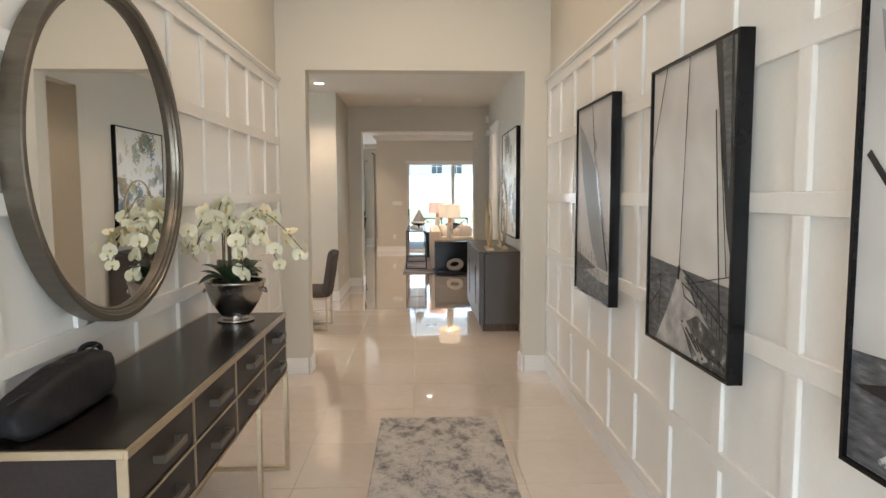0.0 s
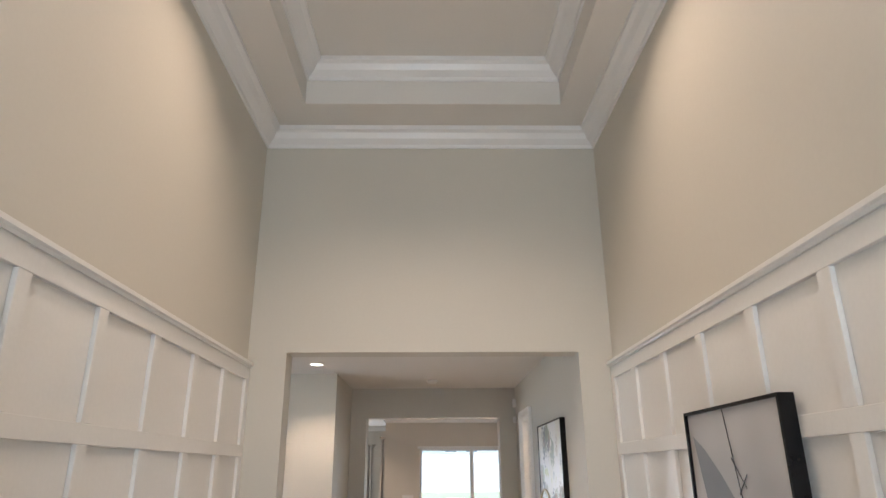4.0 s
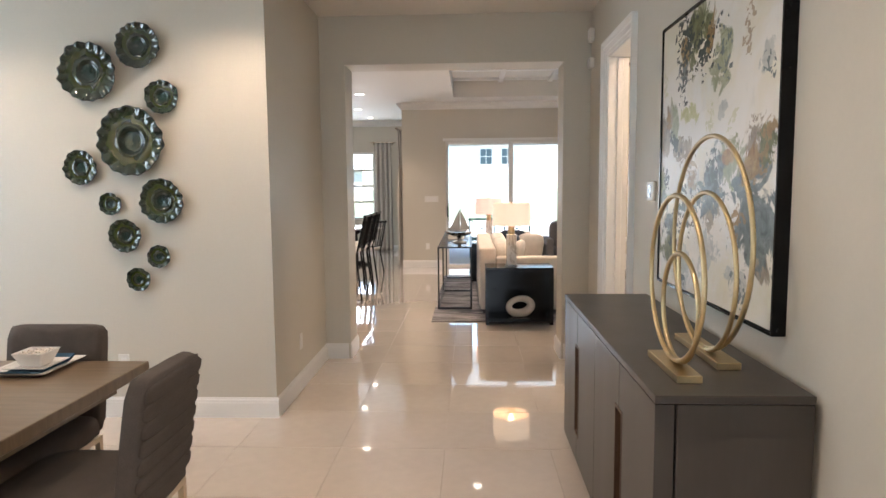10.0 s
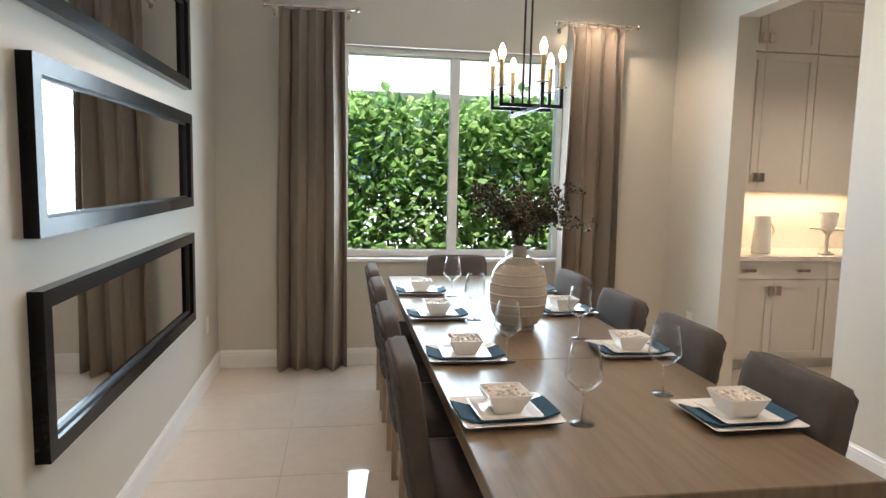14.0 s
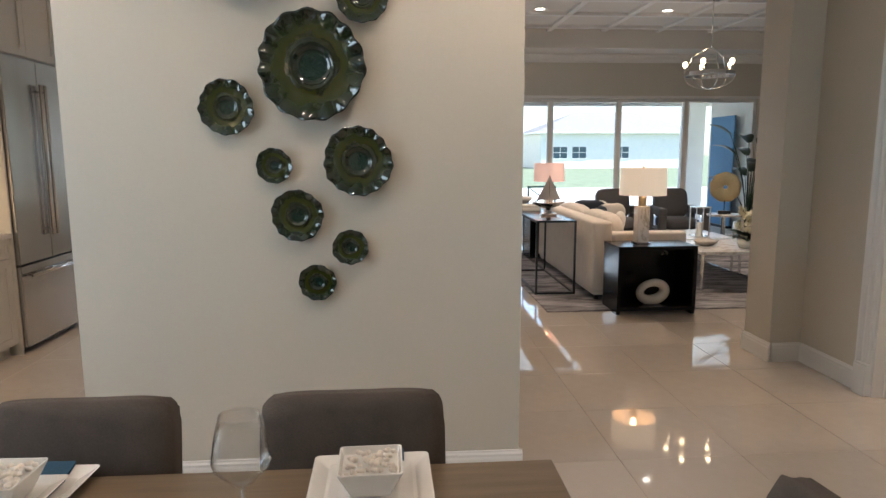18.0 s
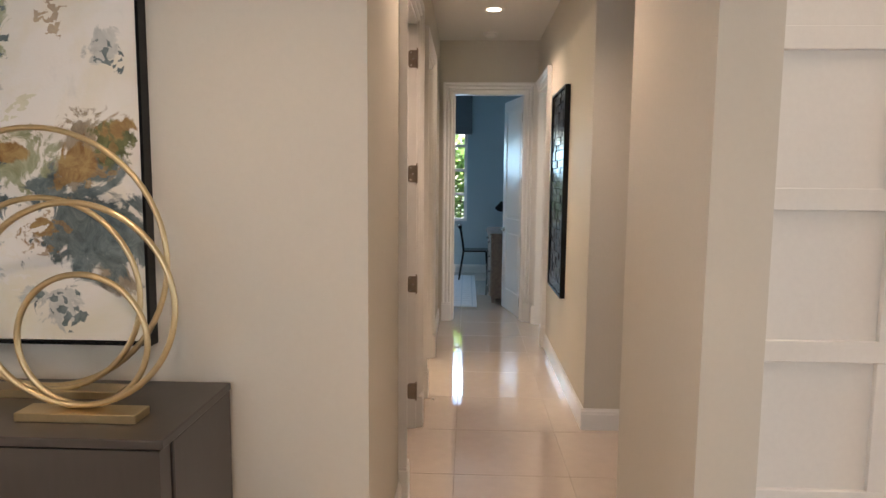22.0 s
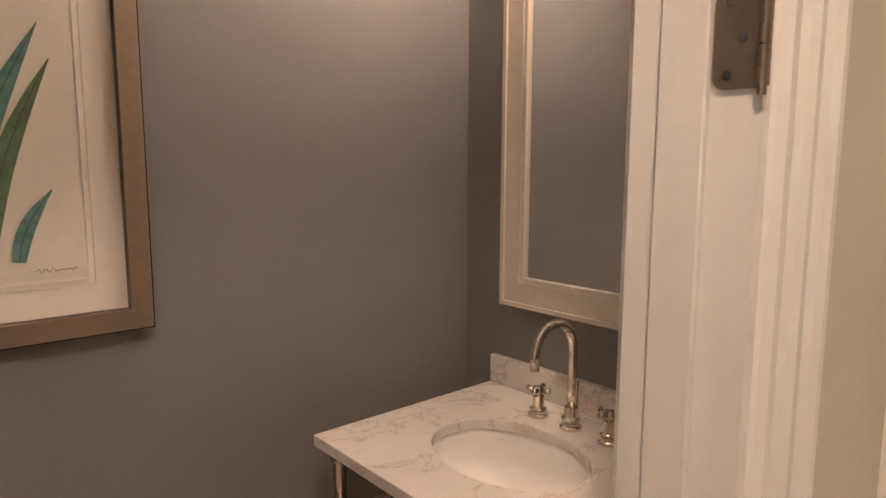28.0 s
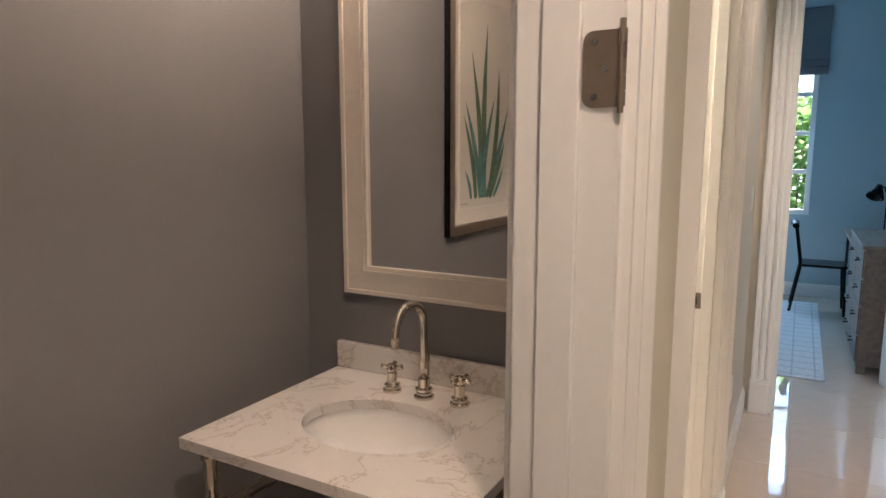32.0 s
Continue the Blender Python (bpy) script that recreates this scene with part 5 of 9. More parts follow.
art, W, H = picture_frame("abstract_painting", "x", XR, -1, 8.705, 9.995, 1.018, 2.292, 0.010, 0.047, "black framed abstract painting in cream, green and slate", BLACK)
def painted_canvas(W, H):
    """Washes and knife marks of paint over a cream ground; spots as shares of the canvas from its north edge and foot."""
    m = bpy.data.materials.new("abstract_paint")
    m.use_nodes = True
    nt = m.node_tree
    bsdf = nt.nodes["Principled BSDF"]
    bsdf.inputs["Roughness"].default_value = 0.36
    tc = nt.nodes.new("ShaderNodeTexCoord").outputs["Object"]

    def math_node(op, a, b):
        n = nt.nodes.new("ShaderNodeMath")
        n.operation = op
        for i, v in enumerate((a, b)):
            if isinstance(v, (int, float)):
                n.inputs[i].default_value = v
            else:
                nt.links.new(v, n.inputs[i])
        return n.outputs[0]

    def noise_tex(scale, shift, detail, rough, dist, stretch=(1, 1, 1)):
        mp = nt.nodes.new("ShaderNodeMapping")
        mp.inputs["Location"].default_value = (shift, 0, shift)
        mp.inputs["Scale"].default_value = stretch
        nt.links.new(tc, mp.inputs[0])
        n = nt.nodes.new("ShaderNodeTexNoise")
        n.inputs["Scale"].default_value, n.inputs["Detail"].default_value = scale, detail
        n.inputs["Roughness"].default_value, n.inputs["Distortion"].default_value = rough, dist
        nt.links.new(mp.outputs[0], n.inputs["Vector"])
        return n

    def mixed(fac, a, b):
        n = nt.nodes.new("ShaderNodeMix")
        n.data_type = 'RGBA'
        nt.links.new(fac, n.inputs[0])
        for i, v in ((6, a), (7, b)):
            if isinstance(v, tuple):
                n.inputs[i].default_value = (*v, 1)
            else:
                nt.links.new(v, n.inputs[i])
        return n.outputs[2]

    def ranged(v, lo, hi, top=1.0):
        n = nt.nodes.new("ShaderNodeMapRange")
        n.inputs["From Min"].default_value, n.inputs["From Max"].default_value, n.inputs["To Max"].default_value = lo, hi, top
        nt.links.new(v, n.inputs[0])
        return n.outputs[0]

    edges = [math_node('ADD', math_node('MULTIPLY', noise_tex(sc, sh, 5, 0.62, 0.9).outputs[0], 3.4), -0.95) for sc, sh in ((7, 0.3), (9, 4.1), (12, 8.7))]
    # knife marks: ragged cells, each kept or left out by chance
    warp = noise_tex(16, 2.2, 3, 0.6, 0.0)
    add = nt.nodes.new("ShaderNodeVectorMath")
    add.operation = 'MULTIPLY_ADD'
    nt.links.new(warp.outputs[1], add.inputs[0])
    add.inputs[1].default_value = (0.07, 0.0, 0.07)
    nt.links.new(tc, add.inputs[2])
    knives = []
    for sc, sh, st in ((34, 0.0, (1.0, 0.0, 1.25)), (50, 3.0, (0.75, 0.0, 1.2))):
        mp = nt.nodes.new("ShaderNodeMapping")
        mp.inputs["Location"].default_value, mp.inputs["Scale"].default_value, mp.inputs["Rotation"].default_value = (sh, 0, sh), st, (0, 0.5 + sh, 0)
        nt.links.new(add.outputs[0], mp.inputs[0])
        vo = nt.nodes.new("ShaderNodeTexVoronoi")
        vo.distance = 'CHEBYCHEV'
        vo.inputs["Scale"].default_value = sc
        nt.links.new(mp.outputs[0], vo.inputs["Vector"])
        sep = nt.nodes.new("ShaderNodeSeparateColor")
        nt.links.new(vo.outputs["Color"], sep.inputs[0])
        knives.append(math_node('ADD', math_node('MULTIPLY', sep.outputs[0], 1.7), -0.45))
    tone = ranged(noise_tex(14, 6.0, 7, 0.7, 1.2).outputs[0], 0.33, 0.66)
    ground = noise_tex(2.6, 1.0, 8, 0.6, 0.8).outputs[0]
    colour = mixed(ranged(ground, 0.45, 0.70), (0.79, 0.77, 0.73), (0.72, 0.67, 0.52))
    colour = mixed(ranged(noise_tex(6, 9.0, 6, 0.7, 0.5).outputs[0], 0.60, 0.72, 0.5), colour, (0.62, 0.62, 0.59))
    count = [0]

    def spots(kind, a, b, places, top=1.0):
        nonlocal colour
        for u, v, w, h in places:
            count[0] += 1
            mp = nt.nodes.new("ShaderNodeMapping")
            mp.vector_type = 'TEXTURE'
            mp.inputs["Location"].default_value = (W / 2 - u * W, 0, v * H)
            mp.inputs["Rotation"].default_value = (0, 0.6 * math.sin(2.4 * count[0]), 0)
            mp.inputs["Scale"].default_value = (w * W, 1000, h * H)
            nt.links.new(tc, mp.inputs[0])
            ln = nt.nodes.new("ShaderNodeVectorMath")
            ln.operation = 'LENGTH'
            nt.links.new(mp.outputs[0], ln.inputs[0])
            shape = edges[count[0] % 3] if kind == "wash" else knives[count[0] % 2]
            fac = ranged(math_node('SUBTRACT', shape, ln.outputs["Value"]), -0.10, 0.10, top) if kind == "wash" else ranged(math_node('SUBTRACT', shape, ln.outputs["Value"]), -0.03, 0.03, top)
            colour = mixed(fac, colour, mixed(tone, a, b))

    dark, dark2 = (0.012, 0.024, 0.024), (0.05, 0.065, 0.05)
    slate, slate2 = (0.045, 0.07, 0.078), (0.20, 0.25, 0.25)
    olive, olive2 = (0.05, 0.065, 0.02), (0.22, 0.23, 0.10)
    sage, sage2 = (0.22, 0.245, 0.13), (0.46, 0.47, 0.33)
    rust, rust2 = (0.19, 0.085, 0.022), (0.40, 0.28, 0.11)
    tan, tan2 = (0.22, 0.175, 0.12), (0.43, 0.37, 0.28)
    grey, grey2 = (0.33, 0.36, 0.35), (0.58, 0.59, 0.56)
    lime, lime2 = (0.40, 0.41, 0.16), (0.58, 0.57, 0.34)
    white, white2 = (0.80, 0.78, 0.75), (0.76, 0.73, 0.66)
    spots("wash", grey, grey2, [(0.28, 0.10, .08, .11), (0.52, 0.15, .09, .12), (0.90, 0.72, .05, .06), (0.77, 0.10, .08, .06), (0.36, 0.36, .08, .10), (0.62, 0.62, .06, .03)], 0.85)
    spots("wash", sage, sage2, [(0.60, 0.78, .09, .11), (0.70, 0.45, .15, .08), (0.16, 0.61, .08, .11), (0.03, 0.40, .05, .07), (0.40, 0.93, .09, .08)])
    spots("wash", tan, tan2, [(0.07, 0.60, .07, .11), (0.24, 0.51, .09, .05), (0.33, 0.49, .06, .08), (0.92, 0.17, .08, .05), (0.56, 0.33, .10, .08), (0.86, 0.47, .08, .12)])
    spots("wash", slate, slate2, [(0.87, 0.31, .19, .17), (0.90, 0.27, .12, .10), (0.57, 0.38, .10, .12), (0.13, 0.24, .11, .07), (0.05, 0.31, .07, .05), (0.27, 0.80, .06, .08), (0.76, 0.37, .08, .07)])
    spots("wash", olive, olive2, [(0.37, 0.92, .09, .10), (0.34, 0.82, .07, .07), (0.12, 0.15, .10, .09), (0.48, 0.90, .05, .07), (0.92, 0.50, .06, .06)])
    spots("wash", rust, rust2, [(0.26, 0.88, .04, .06), (0.50, 0.86, .04, .09), (0.09, 0.65, .035, .04), (0.83, 0.44, .05, .08), (0.66, 0.475, .05, .03), (0.73, 0.28, .05, .04), (0.38, 0.42, .03, .04), (0.94, 0.53, .05, .04)])
    spots("wash", lime, lime2, [(0.27, 0.645, .06, .04), (0.36, 0.635, .06, .04)])
    spots("knife", dark, dark2, [(0.22, 0.96, .07, .06), (0.28, 0.86, .09, .13), (0.27, 0.70, .05, .06), (0.45, 0.83, .10, .09), (0.18, 0.54, .08, .035), (0.27, 0.31, .11, .09), (0.37, 0.28, .07, .07), (0.08, 0.42, .05, .05), (0.56, 0.42, .07, .09), (0.15, 0.21, .08, .05)])
    spots("knife", slate, slate2, [(0.62, 0.80, .06, .10), (0.27, 0.04, .05, .04), (0.78, 0.09, .06, .05), (0.92, 0.70, .03, .05), (0.45, 0.34, .08, .07)])
    spots("knife", lime, lime2, [(0.52, 0.60, .04, .05), (0.05, 0.76, .035, .06), (0.95, 0.95, .03, .04), (0.70, 0.58, .06, .02)], 0.45)
    spots("knife", rust, rust2, [(0.79, 0.82, .035, .09), (0.37, 0.42, .05, .05), (0.75, 0.27, .06, .05), (0.88, 0.47, .06, .08)], 0.7)
    spots("knife", white, white2, [(0.22, 0.44, .12, .06), (0.36, 0.74, .09, .06), (0.62, 0.22, .10, .06), (0.17, 0.37, .08, .06), (0.40, 0.21, .10, .04), (0.70, 0.33, .06, .05)])
    nt.links.new(colour, bsdf.inputs["Base Color"])
    bp = nt.nodes.new("ShaderNodeBump")
    bp.inputs["Strength"].default_value, bp.inputs["Distance"].default_value = 0.25, 0.002
    nt.links.new(tone, bp.inputs["Height"])
    nt.links.new(bp.outputs[0], bsdf.inputs["Normal"])
    return m


part("canvas", B(-W / 2 + .014, W / 2 - .014, 0.0, 0.040, .014, H - .014), painted_canvas(W, H), art, "cream canvas with green, slate and ochre paint")


# dining table
def dining_table():
    x0, x1, y0, y1, T = -3.87, -0.56, 8.40, 9.40, 0.74
    t = thing("dining_table", 0, 0, 0, "long weathered oak dining table laid for eight", "dining table")
    for a, b in ((x0, -3.03), (-3.026, -1.682), (-1.678, x1)):
        part("top_board", B(a, b, y0, y1, T - 0.05, T, 0.003), OAK, t)
    part("apron", B(x0 + 0.10, x1 - 0.10, y0 + 0.10, y1 - 0.10, T - 0.12, T - 0.051), OAK, t)
    part("floor_bar", B(x0 + 0.5, x1 - 0.5, 8.852, 8.908, 0, 0.05, 0.004), OAK, t)
    for x in (-3.3, -2.2, -1.1):
        part("post", B(x - 0.06, x + 0.06, 8.855, 8.905, 0.05, T - 0.12, 0.003), OAK, t)


dining_table()


def dining_chair(label):
    c = thing("dining_chair", 0, 0, 0, label, "chair", "chairs round the table")
    w = 0.226
    bm = bmesh.new()
    superbox(bm, w, 0.285, 0.058, 0, 0.005, 0.425, p=7, n=14)
    part("seat", bm, FABRIC, c, smooth=True)
    # the back leans: a soft slab with channelled rows behind
    lean = Matrix.Translation((0, -0.232, 0.40)) @ Matrix.Rotation(radians(9), 4, 'X')
    bm = bmesh.new()
    superbox(bm, w, 0.038, 0.252, 0, 0.004, 0.240, p=11, n=18)
    part("backrest", spin(bm, lean), FABRIC, c, smooth=True)
    n, z0, z1 = 7, 0.03, 0.475
    for k in range(n):
        a, b = z0 + (z1 - z0) * k / n, z0 + (z1 - z0) * (k + 1) / n
        bm = bmesh.new()
        superbox(bm, w - 0.010, 0.010, (b - a) / 2 + 0.003, 0, -0.0315, (a + b) / 2, p=7, n=8)
        part("back_channel", spin(bm, lean), FABRIC, c, smooth=True)
    s = 0.0125
    fr = bmesh.new()
    for x in (-w + 0.03, w - 0.03):
        box(fr, x - s, x + s, -0.232, 0.232, 0.345, 0.37)
    for y in (-0.245, 0.245):
        box(fr, -w + 0.03 - s, w - 0.03 + s, y - s, y + s, 0.345, 0.37)
    part("seat_frame", fr, CHAMP, c)
    for x in (-w + 0.03, w - 0.03):
        for y in (-0.245, 0.245):
            part("leg", B(x - s, x + s, y - s, y + s, 0.0, 0.345, 0.001), CHAMP, c)
        part("floor_rail", B(x - s, x + s, -0.232, 0.232, 0.0, 0.025, 0.001), CHAMP, c)
    part("stretcher", B(-w + 0.03 + s, w - 0.03 - s, -s, s, 0.0, 0.025, 0.001), CHAMP, c)
    return c


LBL = "taupe upholstered dining chair with channelled back and champagne legs"
chair = dining_chair(LBL)
chair.matrix_world = pose(-0.50, 8.825, 0, 0, 0, 90)
for x in (-1.04, -1.69, -2.33, -3.05):
    copy_thing(chair, pose(x, 9.20, 0, 0, 0, 180))
for x in (-1.345, -2.015, -2.745, -3.345):
    copy_thing(chair, pose(x, 8.56, 0, 0, 0, 0))
copy_thing(chair, pose(-3.66, 8.92, 0, 0, 0, -90))


def rloft(bm, loops, r=0.15, seg=4):
    """Rounded rectangles (half width, half depth, height) joined in turn."""
    rings = []
    for a, b, z in loops:
        rr = min(a, b) * r
        ring = []
        for qx, qy, t0 in ((1, 1, 0), (-1, 1, 90), (-1, -1, 180), (1, -1, 270)):
            for k in range(seg + 1):
                t = radians(t0 + 90 * k / seg)
                ring.append(bm.verts.new((qx * (a - rr) + rr * math.cos(t), qy * (b - rr) + rr * math.sin(t), z)))
        rings.append(ring)
    n = len(rings[0])
    for A, C in zip(rings, rings[1:]):
        for k in range(n):
            bm.faces.new((A[k], A[(k + 1) % n], C[(k + 1) % n], C[k]))
    bm.faces.new(rings[0][::-1])
    bm.faces.new(rings[-1])
    return bm


def place_setting():
    g = "place settings"
    p = thing("platter", 0, 0, 0.74, "white rectangular serving platter with upturned rim", "platter", g)
    part("dish", rloft(bmesh.new(), [(0.098, 0.115, 0), (0.10, 0.118, 0.001), (0.132, 0.152, 0.018), (0.134, 0.154, 0.0205), (0.130, 0.150, 0.0205), (0.10, 0.118, 0.006), (0.09, 0.11, 0.0055)], 0.1), PORC, p)
    n = thing("napkin", 0, 0, 0.746, "teal linen napkin folded across the platter", "napkin", g)
    bm = bmesh.new()
    for z in (0, 1):
        box(bm, -0.075 + 0.002 * z, 0.075 - 0.003 * z, -0.10, 0.10, 0.004 * z, 0.0036 + 0.004 * z)
    for s in (-1, 1):
        sweep(bm, [(0, 0), (0.05, 0.016), (0.054, 0.018), (0.054, 0.024), (0.046, 0.022), (0, 0.0076)], (-0.075, s * 0.1001, 0), (0.072, s * 0.1001, 0), out=(0, s, 0))
    part("cloth", bm, TEAL, n)
    q = thing("side_plate", 0, 0, 0.7542, "small square white porcelain plate", "plate", g)
    part("dish", rloft(bmesh.new(), [(0.065, 0.068, 0), (0.092, 0.096, 0.010), (0.094, 0.098, 0.012), (0.090, 0.094, 0.012), (0.065, 0.068, 0.004), (0.06, 0.062, 0.0038)], 0.12), PORC, q)
    b = thing("pebble_bowl", 0, 0, 0.7582, "square white bowl filled with pale pebbles", "bowl", g)
    part("bowl", rloft(bmesh.new(), [(0.038, 0.038, 0), (0.042, 0.042, 0.002), (0.068, 0.068, 0.060), (0.0685, 0.0685, 0.063), (0.065, 0.065, 0.063), (0.060, 0.060, 0.047), (0.058, 0.058, 0.0465)], 0.14), PORC, b)
    r = random.Random(3)
    bm = bmesh.new()
    for k in range(60):
        x, y = r.uniform(-0.052, 0.052), r.uniform(-0.052, 0.052)
        bmesh.ops.create_icosphere(bm, subdivisions=1, radius=1.0, matrix=Matrix.Translation((x, y, 0.050 + r.uniform(0, 0.012))) @ Matrix.Rotation(r.uniform(0, 3), 4, 'Z') @ Matrix.Diagonal((r.uniform(.007, .011), r.uniform(.005, .008), r.uniform(.004, .007), 1)))
    tagged(part("pebble_layer", bm, PEBBLE, b, smooth=True), kind="stuff")
    return (p, n, q, b)


first = place_setting()
spots = [(x, 8.553) for x in (-1.09, -1.74, -2.50, -3.19)] + [(x, 9.268) for x in (-0.99, -1.755, -2.57, -3.23)]
for k, (x, y) in enumerate(spots):
    for o in first:
        z = o.location.z
        rz = (3, -2, 2, -3, 181, 178, 182, 179)[k]
        if k == 0:
            o.matrix_world = pose(x, y, z, 0, 0, rz)
        else:
            copy_thing(o, pose(x, y, z, 0, 0, rz))

wg = thing("wine_glass", 0, 0, 0.74, "clear stemmed wine glass, empty", "wine glass", "wine glasses")
part("foot", lathe(bmesh.new(), [(0.0, 0.0), (0.038, 0.0), (0.039, 0.0015), (0.012, 0.005), (0.005, 0.012), (0.0, 0.012)], 28), STEMGLASS, wg, smooth=True)
part("stem", lathe(bmesh.new(), [(0.0, 0.0121), (0.0046, 0.0121), (0.0036, 0.05), (0.004, 0.098), (0.0, 0.098)], 12), STEMGLASS, wg, smooth=True)
part("bowl", lathe(bmesh.new(), [(0.0, 0.0985), (0.008, 0.0985), (0.024, 0.105), (0.053, 0.136), (0.0565, 0.150), (0.050, 0.195), (0.040, 0.24), (0.0392, 0.24), (0.0492, 0.195), (0.0556, 0.150), (0.0520, 0.137), (0.023, 0.1065), (0.0, 0.1005)], 36), THINGLASS, wg, smooth=True)
GL = [(-1.0, 8.77), (-1.66, 8.71), (-2.41, 8.735), (-3.06, 8.73), (-1.231, 9.15), (-2.0, 9.14), (-2.7, 9.15), (-3.51, 9.225)]
for k, (x, y) in enumerate(GL):
    if k == 0:
        wg.matrix_world = pose(x, y, 0.74)
    else:
        copy_thing(wg, pose(x, y, 0.74))

# ridged vase with branches
vase = thing("vase", -2.23, 8.91, 0.74, "ridged cream stoneware vase with a short narrow neck", "vase")
prof = [(0.0, 0.0), (0.075, 0.0), (0.088, 0.006)]
for k in range(161):
    u = k / 160
    r = 0.140 * (1 - abs((u - 0.49) / 0.545) ** 2.35) ** (1 / 2.35)
    r += 0.0042 * max(0.0, math.cos((u * 7.0 - 0.45) * 2 * math.pi)) ** 14
    prof.append((r, 0.010 + 0.335 * u))
prof += [(0.050, 0.352), (0.036, 0.353), (0.030, 0.345), (0.0, 0.345)]
part("body", lathe(bmesh.new(), prof, 56), STONEW, vase, smooth=True)
part("neck", lathe(bmesh.new(), [(0.037, 0.350), (0.0335, 0.362), (0.033, 0.392), (0.037, 0.402), (0.036, 0.405), (0.0295, 0.400), (0.028, 0.350)], 36), STONEW, vase, smooth=True)

BERRY = mat("olive_berry", (0.070, 0.058, 0.026), 0.5, noise_amt=0.2, scale=40)
br = thing("branch_arrangement", -2.23, 8.91, 1.088, "olive brown leafy branches with berries in the vase", "dried branches")
_r = random.Random(21)
for k in range(26):
    a = 2 * math.pi * k / 26 + _r.uniform(-0.3, 0.3)
    reach, up = _r.uniform(0.10, 0.34), _r.uniform(0.24, 0.41)
    droop = _r.uniform(0.04, 0.16)
    pts = [Vector((0, 0, 0)), Vector((0.012 * math.cos(a), 0.012 * math.sin(a), 0.06))]
    for i in range(1, 8):
        t = i / 7
        sway = 0.012 * math.sin(5 * t + k)
        pts.append(Vector((0.012 * math.cos(a) + reach * math.cos(a) * t ** 1.15 - sway * math.sin(a), 0.012 * math.sin(a) + reach * math.sin(a) * t ** 1.15 + sway * math.cos(a), 0.06 + (up - 0.06) * (1 - (1 - t) ** 1.6) - droop * t ** 2.4)))
    b = part("branch", tube(bmesh.new(), pts, [0.0032 - 0.0021 * i / 8 for i in range(9)], 5), TWIG, br)
    twigs, bm, bb = bmesh.new(), bmesh.new(), bmesh.new()
    for i in range(17):
        t = (0.22 + 0.78 * i / 16) * 6.98
        j = int(t) + 1
        p = pts[j].lerp(pts[min(8, j + 1)], t - int(t))
        d = Vector((_r.gauss(0, 1), _r.gauss(0, 1), _r.gauss(0.1, 0.7))).normalized()
        q = p + d * _r.uniform(0.025, 0.06)
        rod(twigs, p, q, 0.0011, 0.0008, seg=4, caps=False)
        for c in range(3):
            o = q + Vector((_r.gauss(0, 1), _r.gauss(0, 1), _r.gauss(0, 1))) * 0.010
            bmesh.ops.create_icosphere(bb, subdivisions=1, radius=_r.uniform(0.0055, 0.0095), matrix=Matrix.Translation(o))
        for c in range(2):
            m = p.lerp(q, _r.uniform(0.2, 1.0))
            tip = m + Vector((_r.uniform(-1, 1), _r.uniform(-1, 1), _r.uniform(-0.8, 0.8))).normalized() * _r.uniform(0.018, 0.034)
            leaf_bm(bm, m, tip, _r.uniform(0.009, 0.015), droop=0.004, n=3)
    part("side_twig", twigs, TWIG, b)
    tagged(part("leaves", bm, LEAFO, b), kind="stuff")
    tagged(part("berry_cluster", bb, BERRY, b, smooth=True), kind="stuff")


# chandelier
def chandelier():
    c = thing("chandelier", -2.18, 8.90, CZ, "black metal chandelier with six lit candle bulbs", "chandelier")
    zb = 1.768 - CZ
    part("canopy", B(-0.16, 0.16, -0.055, 0.055, -0.022, 0.0, 0.003), BLACKM, c)
    for x in (-0.055, 0.055):
        part("rod", rod(bmesh.new(), (x, 0, zb + 0.03), (x, 0, -0.022), 0.0052, seg=8), BLACKM, c)
        part("rod_collar", rod(bmesh.new(), (x, 0, zb + 0.024), (x, 0, zb + 0.05), 0.010, seg=10), BLACKM, c)
    s = 0.008

    def candle(x, y, z):
        part("drip_disc", lathe(bmesh.new(), [(0.0, 0), (0.026, 0.0), (0.028, 0.004), (0.026, 0.006), (0.0, 0.005)], 24, (x, y, z)), CHAMP, c)
        part("candle_sleeve", rod(bmesh.new(), (x, y, z + 0.0051), (x, y, z + 0.118), 0.0105, seg=14), GOLD, c, "brass candle sleeve", smooth=False)
        bu = part("bulb", lathe(bmesh.new(), [(0.0, 0.118), (0.009, 0.119), (0.0155, 0.140), (0.0165, 0.152), (0.011, 0.172), (0.003, 0.188), (0.0, 0.189)], 16, (x, y, z)), BULB, c, "glowing flame bulb", smooth=True)

    for (ax, L, off, dz) in (("x", 0.245, 0.0, 0.0), ("y", 0.14, 0.085, 0.017), ("y", 0.14, -0.085, 0.017)):
        bm = bmesh.new()
        top = 0.105
        if ax == "x":
            box(bm, -L, L, -s, s, zb + dz, zb + dz + 2 * s)
            for e in (-1, 1):
                box(bm, e * L - s, e * L + s, -s, s, zb + dz - 0.0001, zb + top)
        else:
            box(bm, off - s, off + s, -L, L, zb + dz, zb + dz + 2 * s)
            for e in (-1, 1):
                box(bm, off - s, off + s, e * L - s, e * L + s, zb + dz - 0.0001, zb + top)
        part("arm", bm, BLACKM, c)
        for e in (-1, 1):
            candle(*((e * L, 0) if ax == "x" else (off, e * L)), zb + top)
    return c


chandelier()


